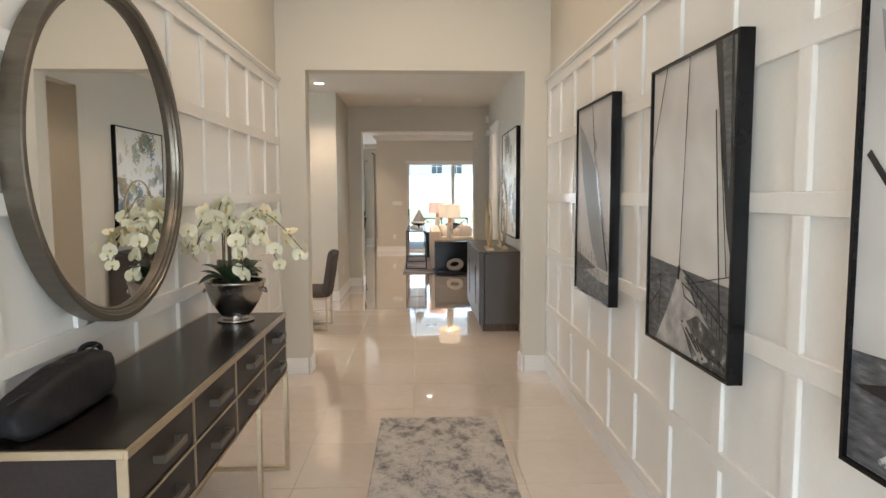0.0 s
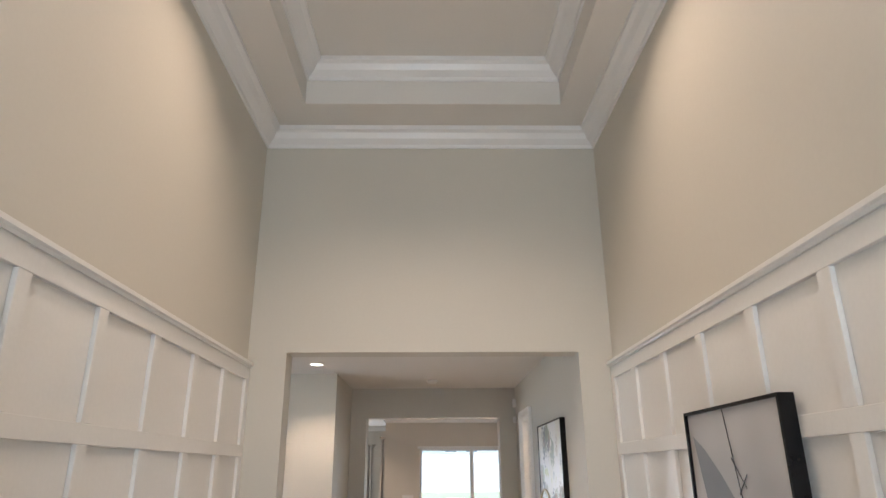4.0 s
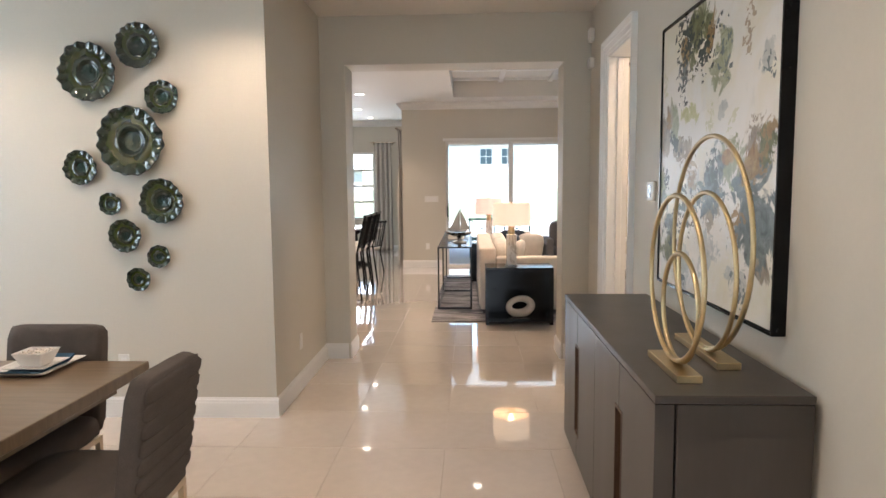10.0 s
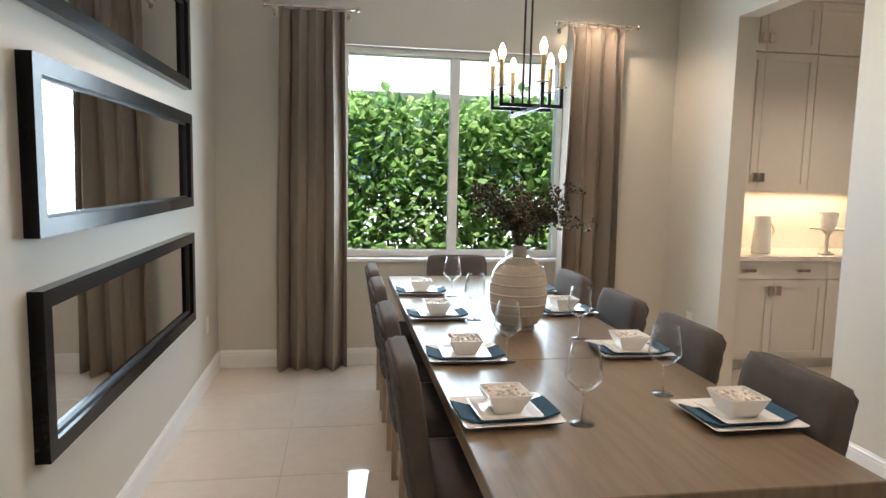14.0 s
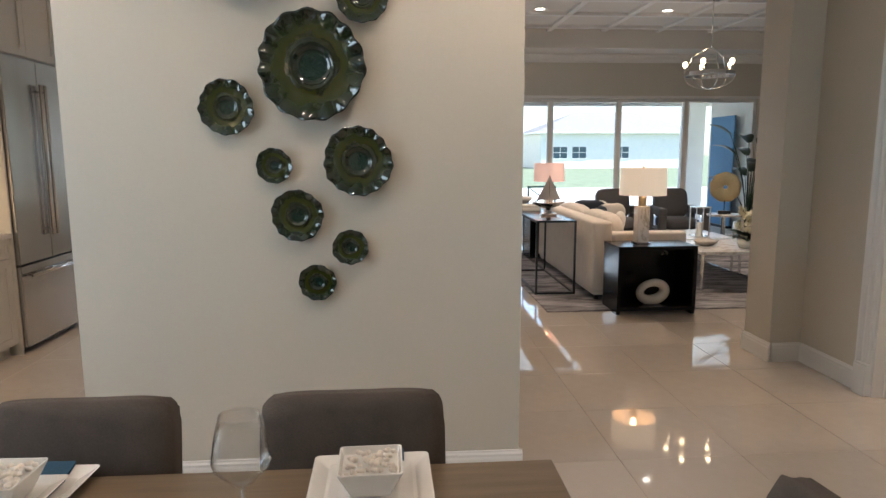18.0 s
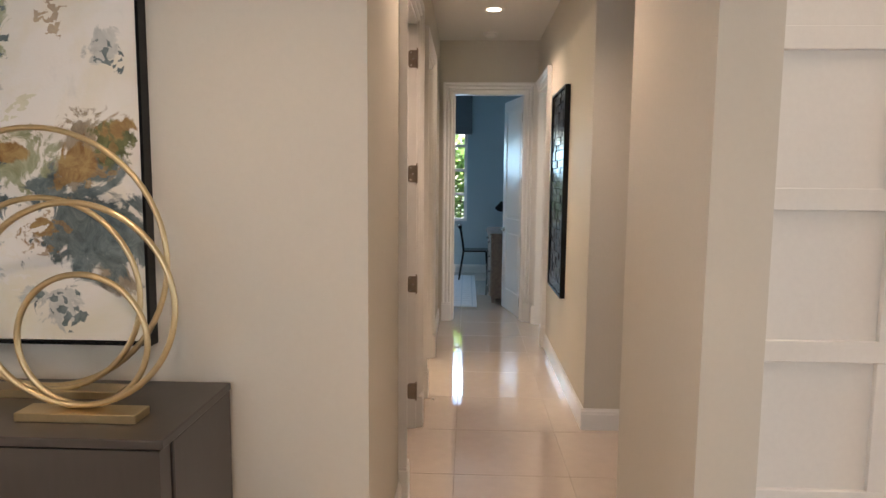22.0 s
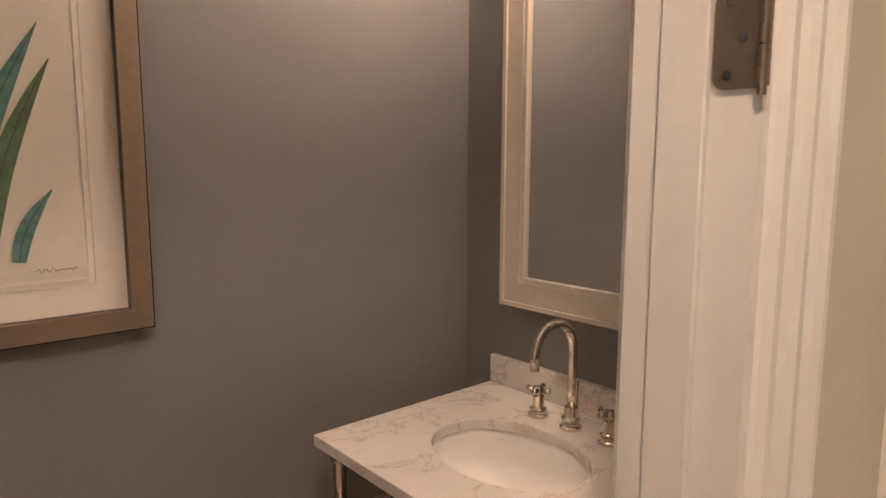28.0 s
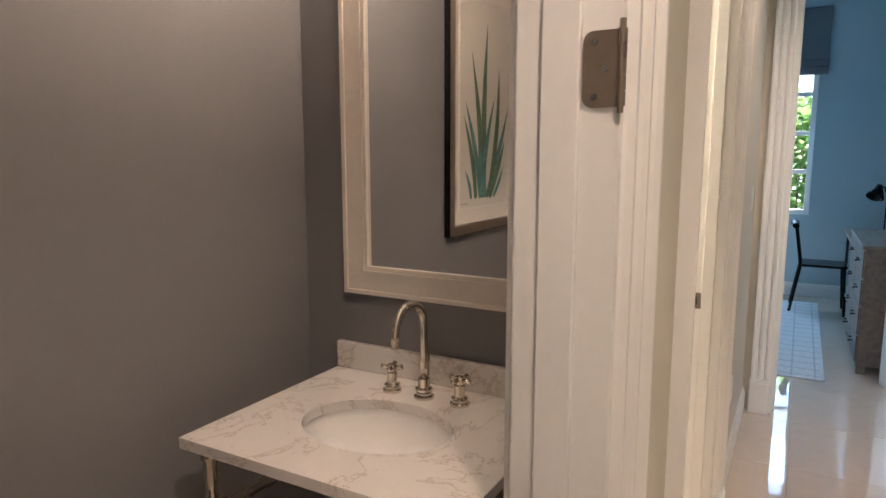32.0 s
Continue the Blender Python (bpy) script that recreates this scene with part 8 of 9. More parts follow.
for k in range(4):
    for c in range(2):
        d = part("drawer", B(0.015 + 0.585 * c, 0.59 + 0.585 * c, 0.456, 0.466, 0.085 + 0.192 * k, 0.265 + 0.192 * k, 0.002), GREYWOOD, dr)
        bm = bmesh.new()
        xc = 0.30 + 0.585 * c
        rod(bm, (xc - 0.05, 0.466, 0.175 + 0.192 * k), (xc - 0.05, 0.49, 0.175 + 0.192 * k), 0.006, seg=8)
        rod(bm, (xc + 0.05, 0.466, 0.175 + 0.192 * k), (xc + 0.05, 0.49, 0.175 + 0.192 * k), 0.006, seg=8)
        rod(bm, (xc - 0.07, 0.492, 0.175 + 0.192 * k), (xc + 0.07, 0.492, 0.175 + 0.192 * k), 0.007, seg=8)
        part("drawer_pull", bm, BLACKM, d)
wd = thing("writing_desk", 9.22, 6.60, 0, "grey wood writing desk on black metal legs", "desk")
part("top", B(0, 1.30, 0, 0.80, 0.72, 0.755, 0.003), GREYWOOD, wd)
for x in (0.02, 1.255):
    part("leg_frame", spin(frame_bm(bmesh.new(), 0.03, 0.77, 0, 0.7195, 0.025, -0.0125, 0.0125), Matrix.Translation((x + 0.0125, 0, 0)) @ Matrix.Rotation(radians(90), 4, 'Z')), BLACKM, wd)
dc = thing("desk_chair", 9.96, 7.58, 0, "black metal desk chair", "chair", rz=180)
part("seat", box(bmesh.new(), -0.2, 0.2, -0.2, 0.2, 0.44, 0.465, 0.008), BLACK, dc)
for sx in (-1, 1):
    part("front_leg", rod(bmesh.new(), (sx * 0.2, 0.2, 0), (sx * 0.17, 0.17, 0.44), 0.014, seg=8), BLACK, dc)
    part("back_leg", tube(bmesh.new(), [(sx * 0.2, -0.25, 0), (sx * 0.17, -0.18, 0.45), (sx * 0.17, -0.24, 0.84)], 0.014, 8), BLACK, dc)
part("top_rail", tube(bmesh.new(), [(-0.17, -0.24, 0.82), (0, -0.262, 0.835), (0.17, -0.24, 0.82)], 0.03, 8), BLACK, dc)
part("mid_rail", rod(bmesh.new(), (-0.17, -0.212, 0.65), (0.17, -0.212, 0.65), 0.012, seg=8), BLACK, dc)
dl = thing("desk_lamp", 10.15, 7.1, 0.755, "black metal desk lamp with a cone shade", "desk lamp", rz=150)
part("base", lathe(bmesh.new(), [(0.0, 0), (0.085, 0.0), (0.08, 0.018), (0.0, 0.02)], 24), BLACK, dl)
part("arm", tube(bmesh.new(), [(0, 0, 0.02), (0.0, 0, 0.34), (0.06, 0, 0.43), (0.16, 0, 0.44)], 0.007, 8), BLACK, dl)
part("shade", spin(lathe(bmesh.new(), [(0.022, 0.0), (0.03, 0.02), (0.075, 0.13), (0.072, 0.13), (0.02, 0.02)], 24), Matrix.Translation((0.15, 0, 0.45)) @ Matrix.Rotation(radians(145), 4, 'Y')), BLACK, dl, smooth=True)

# ---- powder room ----
def vanity():
    v = thing("console_vanity", 0, 0, 0, "marble topped console sink on a polished nickel frame", "sink vanity")
    x0, x1, y0, y1, T, th = 3.838, 4.430, 8.280, 8.993, 0.837, 0.025
    cx, cy, rx, ry = 4.115, 8.645, 0.145, 0.192
    N = 64
    bm = bmesh.new()
    def rect(t):
        c, s = math.cos(t), math.sin(t)
        k = min(((x1 - cx) if c > 0 else (cx - x0)) / max(1e-6, abs(c)), ((y1 - cy) if s > 0 else (cy - y0)) / max(1e-6, abs(s)))
        return cx + c * k, cy + s * k
    angs = sorted({2 * math.pi * k / N for k in range(N)} | {math.atan2(b - cy, a - cx) % (2 * math.pi) for a in (x0, x1) for b in (y0, y1)})
    rings = [[bm.verts.new((*rect(t), z)) for t in angs] for z in (T, T - th)] + [[bm.verts.new((cx + rx * math.cos(t), cy + ry * math.sin(t), z)) for t in angs] for z in (T, T - th)]
    n = len(angs)
    for k in range(n):
        j = (k + 1) % n
        bm.faces.new((rings[0][k], rings[0][j], rings[2][j], rings[2][k]))
        bm.faces.new((rings[1][k], rings[1][j], rings[3][j], rings[3][k]))
        bm.faces.new((rings[0][k], rings[0][j], rings[1][j], rings[1][k]))
        bm.faces.new((rings[2][k], rings[2][j], rings[3][j], rings[3][k]))
    part("marble_top", bm, MARBLE2, v, "white marble top with grey-brown veins")
    part("backsplash", B(4.409, 4.430, y0, y1, T + 0.001, 0.917, 0.002), MARBLE2, v, "marble backsplash")
    bm = bmesh.new()
    prof = [(1.03, 0.0), (1.0, -0.02), (0.95, -0.06), (0.80, -0.105), (0.5, -0.135), (0.12, -0.145), (0.12, -0.155), (0.55, -0.148), (0.86, -0.118), (1.02, -0.065), (1.08, -0.01), (1.10, 0.0)]
    lathe(bm, prof, 56)
    for q in bm.verts:
        q.co = Vector((cx + q.co.x * rx, cy + q.co.y * ry, T - th - 0.0005 + q.co.z))
    part("basin", bm, PORC, v, "white porcelain oval basin", smooth=True)
    part("drain", lathe(bmesh.new(), [(0.0, 0.0), (0.024, 0.0), (0.022, 0.003), (0.0, 0.002)], 20, (cx, cy, T - th - 0.1475)), NICKEL, v)
    for x, y in ((3.864, 8.328), (3.864, 8.925), (4.392, 8.328), (4.392, 8.925)):
        lg = part("leg", lathe(bmesh.new(), [(0.0, 0.0), (0.022, 0.0), (0.022, 0.012), (0.013, 0.03), (0.015, 0.10), (0.0185, 0.33), (0.0165, 0.60), (0.0165, 0.700), (0.012, 0.720), (0.0155, 0.740), (0.0155, 0.788), (0.021, 0.795), (0.021, 0.8115), (0.0, 0.8115)], 20, (x, y, 0)), NICKEL, v, smooth=True)
        bm = bmesh.new()
        bmesh.ops.create_uvsphere(bm, u_segments=20, v_segments=12, radius=0.028, matrix=Matrix.Translation((x, y, 0.658)))
        part("ball_joint", bm, NICKEL, lg, smooth=True)
    for p, q in (((3.864, 8.328), (3.864, 8.925)), ((3.864, 8.328), (4.392, 8.328)), ((3.864, 8.925), (4.392, 8.925))):
        a, b = Vector((*p, 0.658)), Vector((*q, 0.658))
        d = (b - a).normalized()
        part("rail", rod(bmesh.new(), a + d * 0.02, b - d * 0.02, 0.0155, seg=18), NICKEL, v, smooth=False)
        for e in (a + d * 0.03, b - d * 0.048):
            part("collar", rod(bmesh.new(), e, e + d * 0.018, 0.0205, seg=18), NICKEL, v, smooth=False)
    return v


MARBLE2 = ramp_mat("veined_marble", [(0.40, (0.66, 0.63, 0.59)), (0.488, (0.65, 0.62, 0.58)), (0.503, (0.46, 0.40, 0.34)), (0.518, (0.64, 0.61, 0.57)), (0.8, (0.67, 0.64, 0.60))], 3.0, 0.10, detail=9, distortion=2.0, roughness=0.66)
vanity()


def faucet():
    f = thing("gooseneck_faucet", 4.318, 8.634, 0.837, "polished nickel gooseneck faucet", "faucet")
    part("base", lathe(bmesh.new(), [(0.0, 0), (0.027, 0.0), (0.027, 0.006), (0.020, 0.010), (0.020, 0.016), (0.023, 0.020), (0.023, 0.026), (0.0155, 0.030), (0.0155, 0.052), (0.0, 0.053)], 28), NICKEL, f, smooth=False)
    pts = [(0, 0, 0.05), (0, 0, 0.10), (0, 0, 0.185)]
    R = 0.068
    for k in range(1, 15):
        t = math.pi * k / 14 * 0.96
        pts.append((-R + R * math.cos(t), 0, 0.195 + R * math.sin(t)))
    pts.append((pts[-1][0] + 0.002, 0, pts[-1][2] - 0.035))
    part("spout", tube(bmesh.new(), pts, 0.0105, 16), NICKEL, f, smooth=True)
    part("lift_rod", rod(bmesh.new(), (0.022, 0, 0.0), (0.026, 0, 0.11), 0.003, seg=8), NICKEL, f)
    for y in (8.734, 8.528):
        h = thing("cross_handle", 4.318, y, 0.837, "polished nickel cross tap handle", "tap handle", "tap handles", rz=18 if y > 8.7 else -10)
        part("base", lathe(bmesh.new(), [(0.0, 0), (0.026, 0.0), (0.026, 0.006), (0.020, 0.010), (0.020, 0.016), (0.022, 0.020), (0.0145, 0.024), (0.0145, 0.052), (0.011, 0.056), (0.011, 0.075), (0.0, 0.078)], 24), NICKEL, h, smooth=False)
        bm = bmesh.new()
        for a in range(4):
            t = math.pi / 2 * a
            tube(bm, [(0.006 * math.cos(t), 0.006 * math.sin(t), 0.066), (0.02 * math.cos(t), 0.02 * math.sin(t), 0.066), (0.030 * math.cos(t), 0.030 * math.sin(t), 0.068)], [0.0055, 0.006, 0.0075], 10)
        part("cross", bm, NICKEL, h, smooth=True)
    return f


faucet()
pt = thing("drain_trap", 4.168, 8.65, 0.051, "white plastic drain trap and supply lines under the basin", "drain pipe")
part("tailpiece", rod(bmesh.new(), (0, 0, 0.46), (0, 0, 0.612), 0.0155, seg=14), NICKEL, pt, smooth=False)
part("slip_nut", lathe(bmesh.new(), [(0.017, 0.445), (0.031, 0.448), (0.031, 0.480), (0.024, 0.492), (0.017, 0.494)], 10), PLASTIC, pt)
part("u_bend", tube(bmesh.new(), [(0, 0, 0.46), (0, 0, 0.30)] + [(0.052 - 0.052 * math.cos(math.pi * k / 10), 0, 0.30 - 0.052 * math.sin(math.pi * k / 10)) for k in range(1, 11)] + [(0.104, 0, 0.335)], 0.021, 14), PLASTIC, pt, smooth=True)
part("waste_arm", tube(bmesh.new(), [(0.104, 0, 0.335), (0.104, 0, 0.40), (0.112, 0, 0.435), (0.14, 0, 0.455), (0.256, 0, 0.46)], 0.018, 14), PLASTIC, pt, smooth=True)
for x, z in ((0.0, 0.352), (0.104, 0.318)):
    part("slip_nut", lathe(bmesh.new(), [(0.021, 0.0), (0.032, 0.003), (0.032, 0.030), (0.021, 0.034)], 10, (x, 0, z)), PLASTIC, pt)
part("wall_flange", spin(lathe(bmesh.new(), [(0.0, 0.0), (0.042, 0.0), (0.036, 0.010), (0.0, 0.010)], 20), Matrix.Translation((0.262, 0, 0.46)) @ Matrix.Rotation(radians(-90), 4, 'Y')), PLASTIC, pt)
for s in (-1, 1):
    part("supply_line", tube(bmesh.new(), [(0.157, s * 0.11, 0.758), (0.150, s * 0.10, 0.64), (0.165, s * 0.16, 0.47), (0.190, s * 0.15, 0.40), (0.205, s * 0.13, 0.44), (0.205, s * 0.12, 0.49)], 0.006, 8), STEEL, pt, smooth=True)
    part("shutoff_valve", rod(bmesh.new(), (0.195, s * 0.12, 0.50), (0.262, s * 0.12, 0.50), 0.013, seg=12), NICKEL, pt, smooth=False)
    part("valve_flange", rod(bmesh.new(), (0.252, s * 0.12, 0.50), (0.2635, s * 0.12, 0.50), 0.034, seg=18), PLASTIC, pt, smooth=False)
    part("valve_knob", rod(bmesh.new(), (0.178, s * 0.12, 0.50), (0.194, s * 0.12, 0.50), 0.022, seg=14), PLASTIC, pt, smooth=False)

CREAMP = mat("cream_frame_paint", (0.66, 0.60, 0.52), 0.35, noise_amt=0.03, scale=5)
vm, W, H = picture_frame("vanity_mirror", "x", 4.432, -1, 8.317, 8.956, 1.071, 2.088, 0.082, 0.022, "cream framed mirror above the vanity", CREAMP, category="mirror")
part("outer_bead", frame_bm(bmesh.new(), -W / 2, W / 2, 0, H, 0.012, 0.0221, 0.028), CREAMP, vm)
part("inner_bead", frame_bm(bmesh.new(), -W / 2 + 0.06, W / 2 - 0.06, 0.06, H - 0.06, 0.010, 0.0221, 0.027), CREAMP, vm)
part("inner_bead", frame_bm(bmesh.new(), -W / 2 + 0.0735, W / 2 - 0.0735, 0.0735, H - 0.0735, 0.008, 0.0221, 0.0245), CREAMP, vm)
part("glass", B(-W / 2 + 0.08, W / 2 - 0.08, 0.002, 0.014, 0.08, H - 0.08), MIRROR, vm, "clear mirror glass")

# agave print
BRONZE2 = mat("brushed_bronze", (0.30, 0.235, 0.18), 0.34, metal=0.7, noise_amt=0.06, stretch=(8, 1, 8))
ap, W, H = picture_frame("agave_print", "y", 9.117, -1, 2.713, 3.533, 1.125, 2.259, 0.040, 0.030, "bronze framed botanical print of green agave leaves", BRONZE2)
part("frame_side", frame_bm(bmesh.new(), -W / 2 - 0.0025, W / 2 + 0.0025, -0.0025, H + 0.0025, 0.0024, 0.0005, 0.0285), BLACK, ap)
part("mat_board", B(-W / 2 + 0.042, W / 2 - 0.042, 0.002, 0.012, 0.042, H - 0.042), PAPER, ap, "cream mat board")
part("paper", B(-W / 2 + 0.115, W / 2 - 0.115, 0.0121, 0.0135, 0.115, H - 0.115), PRINT, ap, "cream print paper")
part("bevel_line", frame_bm(bmesh.new(), -W / 2 + 0.106, W / 2 - 0.106, 0.106, H - 0.106, 0.003, 0.0121, 0.0145), PAPER, ap)
part("bevel_line", frame_bm(bmesh.new(), -W / 2 + 0.096, W / 2 - 0.096, 0.096, H - 0.096, 0.002, 0.0121, 0.0135), CREAMP, ap)
_lay = 0.0137


def blade(pts, w, material):
    """A leaf drawn along points, tapering to its tip. Local x is negative towards the east."""
    global _lay
    bm = bmesh.new()
    rows = []
    n = len(pts)
    for i, (x, z) in enumerate(pts):
        a, b = pts[max(0, i - 1)], pts[min(n - 1, i + 1)]
        d = Vector((b[0] - a[0], b[1] - a[1])).normalized()
        t = i / (n - 1)
        ww = w * (0.55 + 0.9 * t - 1.45 * t ** 2.2) if t < 1 else 0.0006
        ww = max(0.0006, ww)
        rows.append([bm.verts.new((x + s * d.y * ww, _lay, z - s * d.x * ww)) for s in (-1, 0, 1)])
    for A, C in zip(rows, rows[1:]):
        for k in (0, 1):
            bm.faces.new((A[k], A[k + 1], C[k + 1], C[k]))
    part("leaf", bm, material, ap)
    part("leaf_midrib", tube(bmesh.new(), [(x, _lay + 0.0001, z) for x, z in pts], 0.0007, 4), DARKGREEN, ap)
    _lay += 0.00022


def arc(x0, z0, x1, z1, bow):
    return [(x0 + (x1 - x0) * t + bow * math.sin(math.pi * t) * (1 if x1 < x0 else -1), z0 + (z1 - z0) * t) for t in (k / 9 for k in range(10))]


zb = 0.15
for x0, x1, z1, bow, w, m in ((0.02, 0.26, 0.62, -0.02, 0.032, AGAVE2), (-0.03, -0.14, 0.84, 0.03, 0.040, AGAVE1), (0.0, 0.02, 0.98, 0.02, 0.042, AGAVE1), (0.05, 0.15, 0.80, -0.03, 0.038, AGAVE1), (-0.04, -0.20, 0.62, 0.02, 0.036, AGAVE2),
                              (-0.09, -0.215, 0.56, 0.02, 0.03, AGAVE1), (0.06, 0.22, 0.46, -0.01, 0.03, AGAVE1), (-0.03, 0.10, 0.66, 0.02, 0.034, AGAVE2), (-0.14, -0.205, 0.325, 0.012, 0.022, AGAVE2), (0.10, 0.20, 0.33, -0.01, 0.022, AGAVE2), (0.0, -0.08, 0.48, 0.01, 0.034, AGAVE2)):
    blade(arc(x0 - 0.05, zb, x1 - 0.045, z1 - 0.045, bow), w * 0.88, m)
part("signature", tube(bmesh.new(), [(-0.215 - 0.0045 * k, 0.0139, 0.131 + 0.005 * math.sin(2.3 * k) * (1 if k < 8 else 0.3)) for k in range(16)], 0.0007, 4), DARKGREEN, ap)

vl = thing("vanity_light", 4.432, 8.637, 2.26, "nickel wall light with two clear glass shades", "wall light", rz=90)
part("back_plate", B(-0.11, 0.11, 0, 0.02, -0.05, 0.05, 0.004), NICKEL, vl)
part("arm", rod(bmesh.new(), (-0.2, 0.10, 0.0), (0.2, 0.10, 0.0), 0.008, seg=10), NICKEL, vl)
part("stem", rod(bmesh.new(), (0, 0.02, 0), (0, 0.10, 0), 0.010, seg=10), NICKEL, vl)
for x in (-0.18, 0.18):
    part("socket", rod(bmesh.new(), (x, 0.10, 0.008), (x, 0.10, 0.05), 0.020, seg=14), NICKEL, vl)
    part("shade", lathe(bmesh.new(), [(0.03, 0.02), (0.045, 0.05), (0.058, 0.17), (0.055, 0.17), (0.042, 0.052), (0.027, 0.023)], 28, (x, 0.10, 0.0)), THINGLASS, vl, "clear glass shade", smooth=True)
    part("shade_rim", lathe(bmesh.new(), [(0.0585, 0.160), (0.062, 0.160), (0.062, 0.178), (0.0585, 0.178)], 28, (x, 0.10, 0.0)), NICKEL, vl, smooth=False)
    for k in range(4):
        a = math.pi * (k + 0.5) / 2
        part("shade_strap", tube(bmesh.new(), [(x + 0.032 * math.cos(a), 0.10 + 0.032 * math.sin(a), 0.02), (x + 0.048 * math.cos(a), 0.10 + 0.048 * math.sin(a), 0.05), (x + 0.061 * math.cos(a), 0.10 + 0.061 * math.sin(a), 0.165)], 0.004, 6), NICKEL, vl)
    part("bulb", lathe(bmesh.new(), [(0.0, 0.05), (0.010, 0.052), (0.012, 0.07), (0.008, 0.078), (0.0, 0.08)], 16, (x, 0.10, 0)), BULB, vl, "glowing bulb", smooth=True)

# ---- outside ----
GRASS = ramp_mat("lawn", [(0.3, (0.10, 0.13, 0.08)), (0.6, (0.16, 0.19, 0.12)), (0.8, (0.22, 0.24, 0.16))], 1.5, 0.9, 0.3, detail=9)
CONC = mat("pale_concrete", (0.50, 0.48, 0.45), 0.8, noise_amt=0.06, scale=2, bump=0.2, bump_scale=80)
STUCCO = mat("white_stucco", (0.78, 0.77, 0.74), 0.85, noise_amt=0.04, scale=2, bump=0.3, bump_scale=120)
ROOF = mat("grey_roof_tile", (0.20, 0.19, 0.185), 0.7, noise_amt=0.15, scale=4)
DARKWIN = mat("dark_window_glass", (0.05, 0.09, 0.12), 0.08, noise_amt=0.05)
HEDGE = [ramp_mat("hedge_leaf_" + n, [(0.3, a), (0.7, b)], 3, 0.5, detail=2) for n, a, b in (("light", (0.24, 0.36, 0.10), (0.36, 0.46, 0.17)), ("mid", (0.16, 0.29, 0.08), (0.24, 0.37, 0.11)), ("dark", (0.10, 0.19, 0.05), (0.16, 0.26, 0.08)))]
for m in HEDGE:
    # thin leaves let some light through
    nt = m.node_tree
    tl, mx = nt.nodes.new("ShaderNodeBsdfTranslucent"), nt.nodes.new("ShaderNodeMixShader")
    mx.inputs[0].default_value = 0.7
    nt.links.new(nt.nodes["Color Ramp"].outputs[0], tl.inputs[0])
    nt.links.new(nt.nodes["Principled BSDF"].outputs[0], mx.inputs[1])
    nt.links.new(tl.outputs[0], mx.inputs[2])
    nt.links.new(mx.outputs[0], nt.nodes["Material Output"].inputs[0])
solid("ground", B(-300, 300, -300, 300, -0.6, -0.14), GRASS, "mown lawn reaching the horizon", "lawn", "structure")
solid("lanai_slab", B(-0.2, 7.35, YV + 0.18, 22.4, -0.138, -0.02), CONC, "pale concrete lanai floor", "patio", "structure")
solid("garden_terrace", B(-5.0, 14.0, 22.4, 36.0, -0.139, -0.06), CONC, "pale concrete garden terrace behind the lanai", "terrace", "structure")


def hedge(name, x0, x1, y0, y1, z1, n, size, label, seed, face=None):
    h = thing(name, 0, 0, -0.14, label, "hedge")
    r = random.Random(seed)
    stems = bmesh.new()
    for k in range(max(4, int(((x1 - x0) + (y1 - y0)) * 3))):
        x, y = r.uniform(x0, x1), r.uniform(y0, y1)
        tube(stems, [(x, y, 0), (x + r.uniform(-.1, .1), y + r.uniform(-.1, .1), (z1 + 0.14) * 0.5), (x + r.uniform(-.2, .2), y + r.uniform(-.2, .2), (z1 + 0.14) * r.uniform(0.75, 0.95))], [0.02, 0.014, 0.005], 5)
    part("stems", stems, TWIG, h)
    for i, m in enumerate(HEDGE):
        vs, fs = [], []
        for k in range(n // 3):
            x, y = r.uniform(x0, x1), r.uniform(y0, y1)
            top = z1 + 0.14 + 0.22 * noise.noise(Vector((x * 1.7, y * 1.7, seed))) + 0.12 * noise.noise(Vector((x * 5, y * 5, seed)))
            z = top * r.random() ** (0.65 if i == 0 else 1.1)
            d = Vector((r.gauss(0.5, 0.8), r.gauss(0, 0.9), r.gauss(0.25, 0.7))).normalized()
            s = d.cross(Vector((r.uniform(-1, 1), r.uniform(-1, 1), 1))).normalized()
            l, w = size * r.uniform(0.7, 1.3), size * r.uniform(0.28, 0.42)
            p = Vector((x, y, z))
            up = d.cross(s) * w * 0.25
            b = len(vs)
            vs += [p, p + d * l * 0.35 + s * w + up, p + d * l, p + d * l * 0.35 - s * w + up, p + d * l * 0.7 + s * w * 0.8 + up, p + d * l * 0.7 - s * w * 0.8 + up, p + d * l * 0.5]
            fs += [(b, b + 6, b + 1), (b, b + 3, b + 6), (b + 1, b + 6, b + 4), (b + 3, b + 5, b + 6), (b + 4, b + 6, b + 2), (b + 6, b + 5, b + 2)]
        me = bpy.data.meshes.new("leaves")
        me.from_pydata([tuple(v) for v in vs], [], fs)
        me.materials.append(m)
        ob = new("leaves", me)
        ob.parent = h
        tagged(ob, kind="stuff")
    return h


hedge("hedge", -6.10, -5.35, 5.6, 13.2, 2.22, 27000, 0.108, "sunlit broad-leaved hedge outside the dining window", 2)


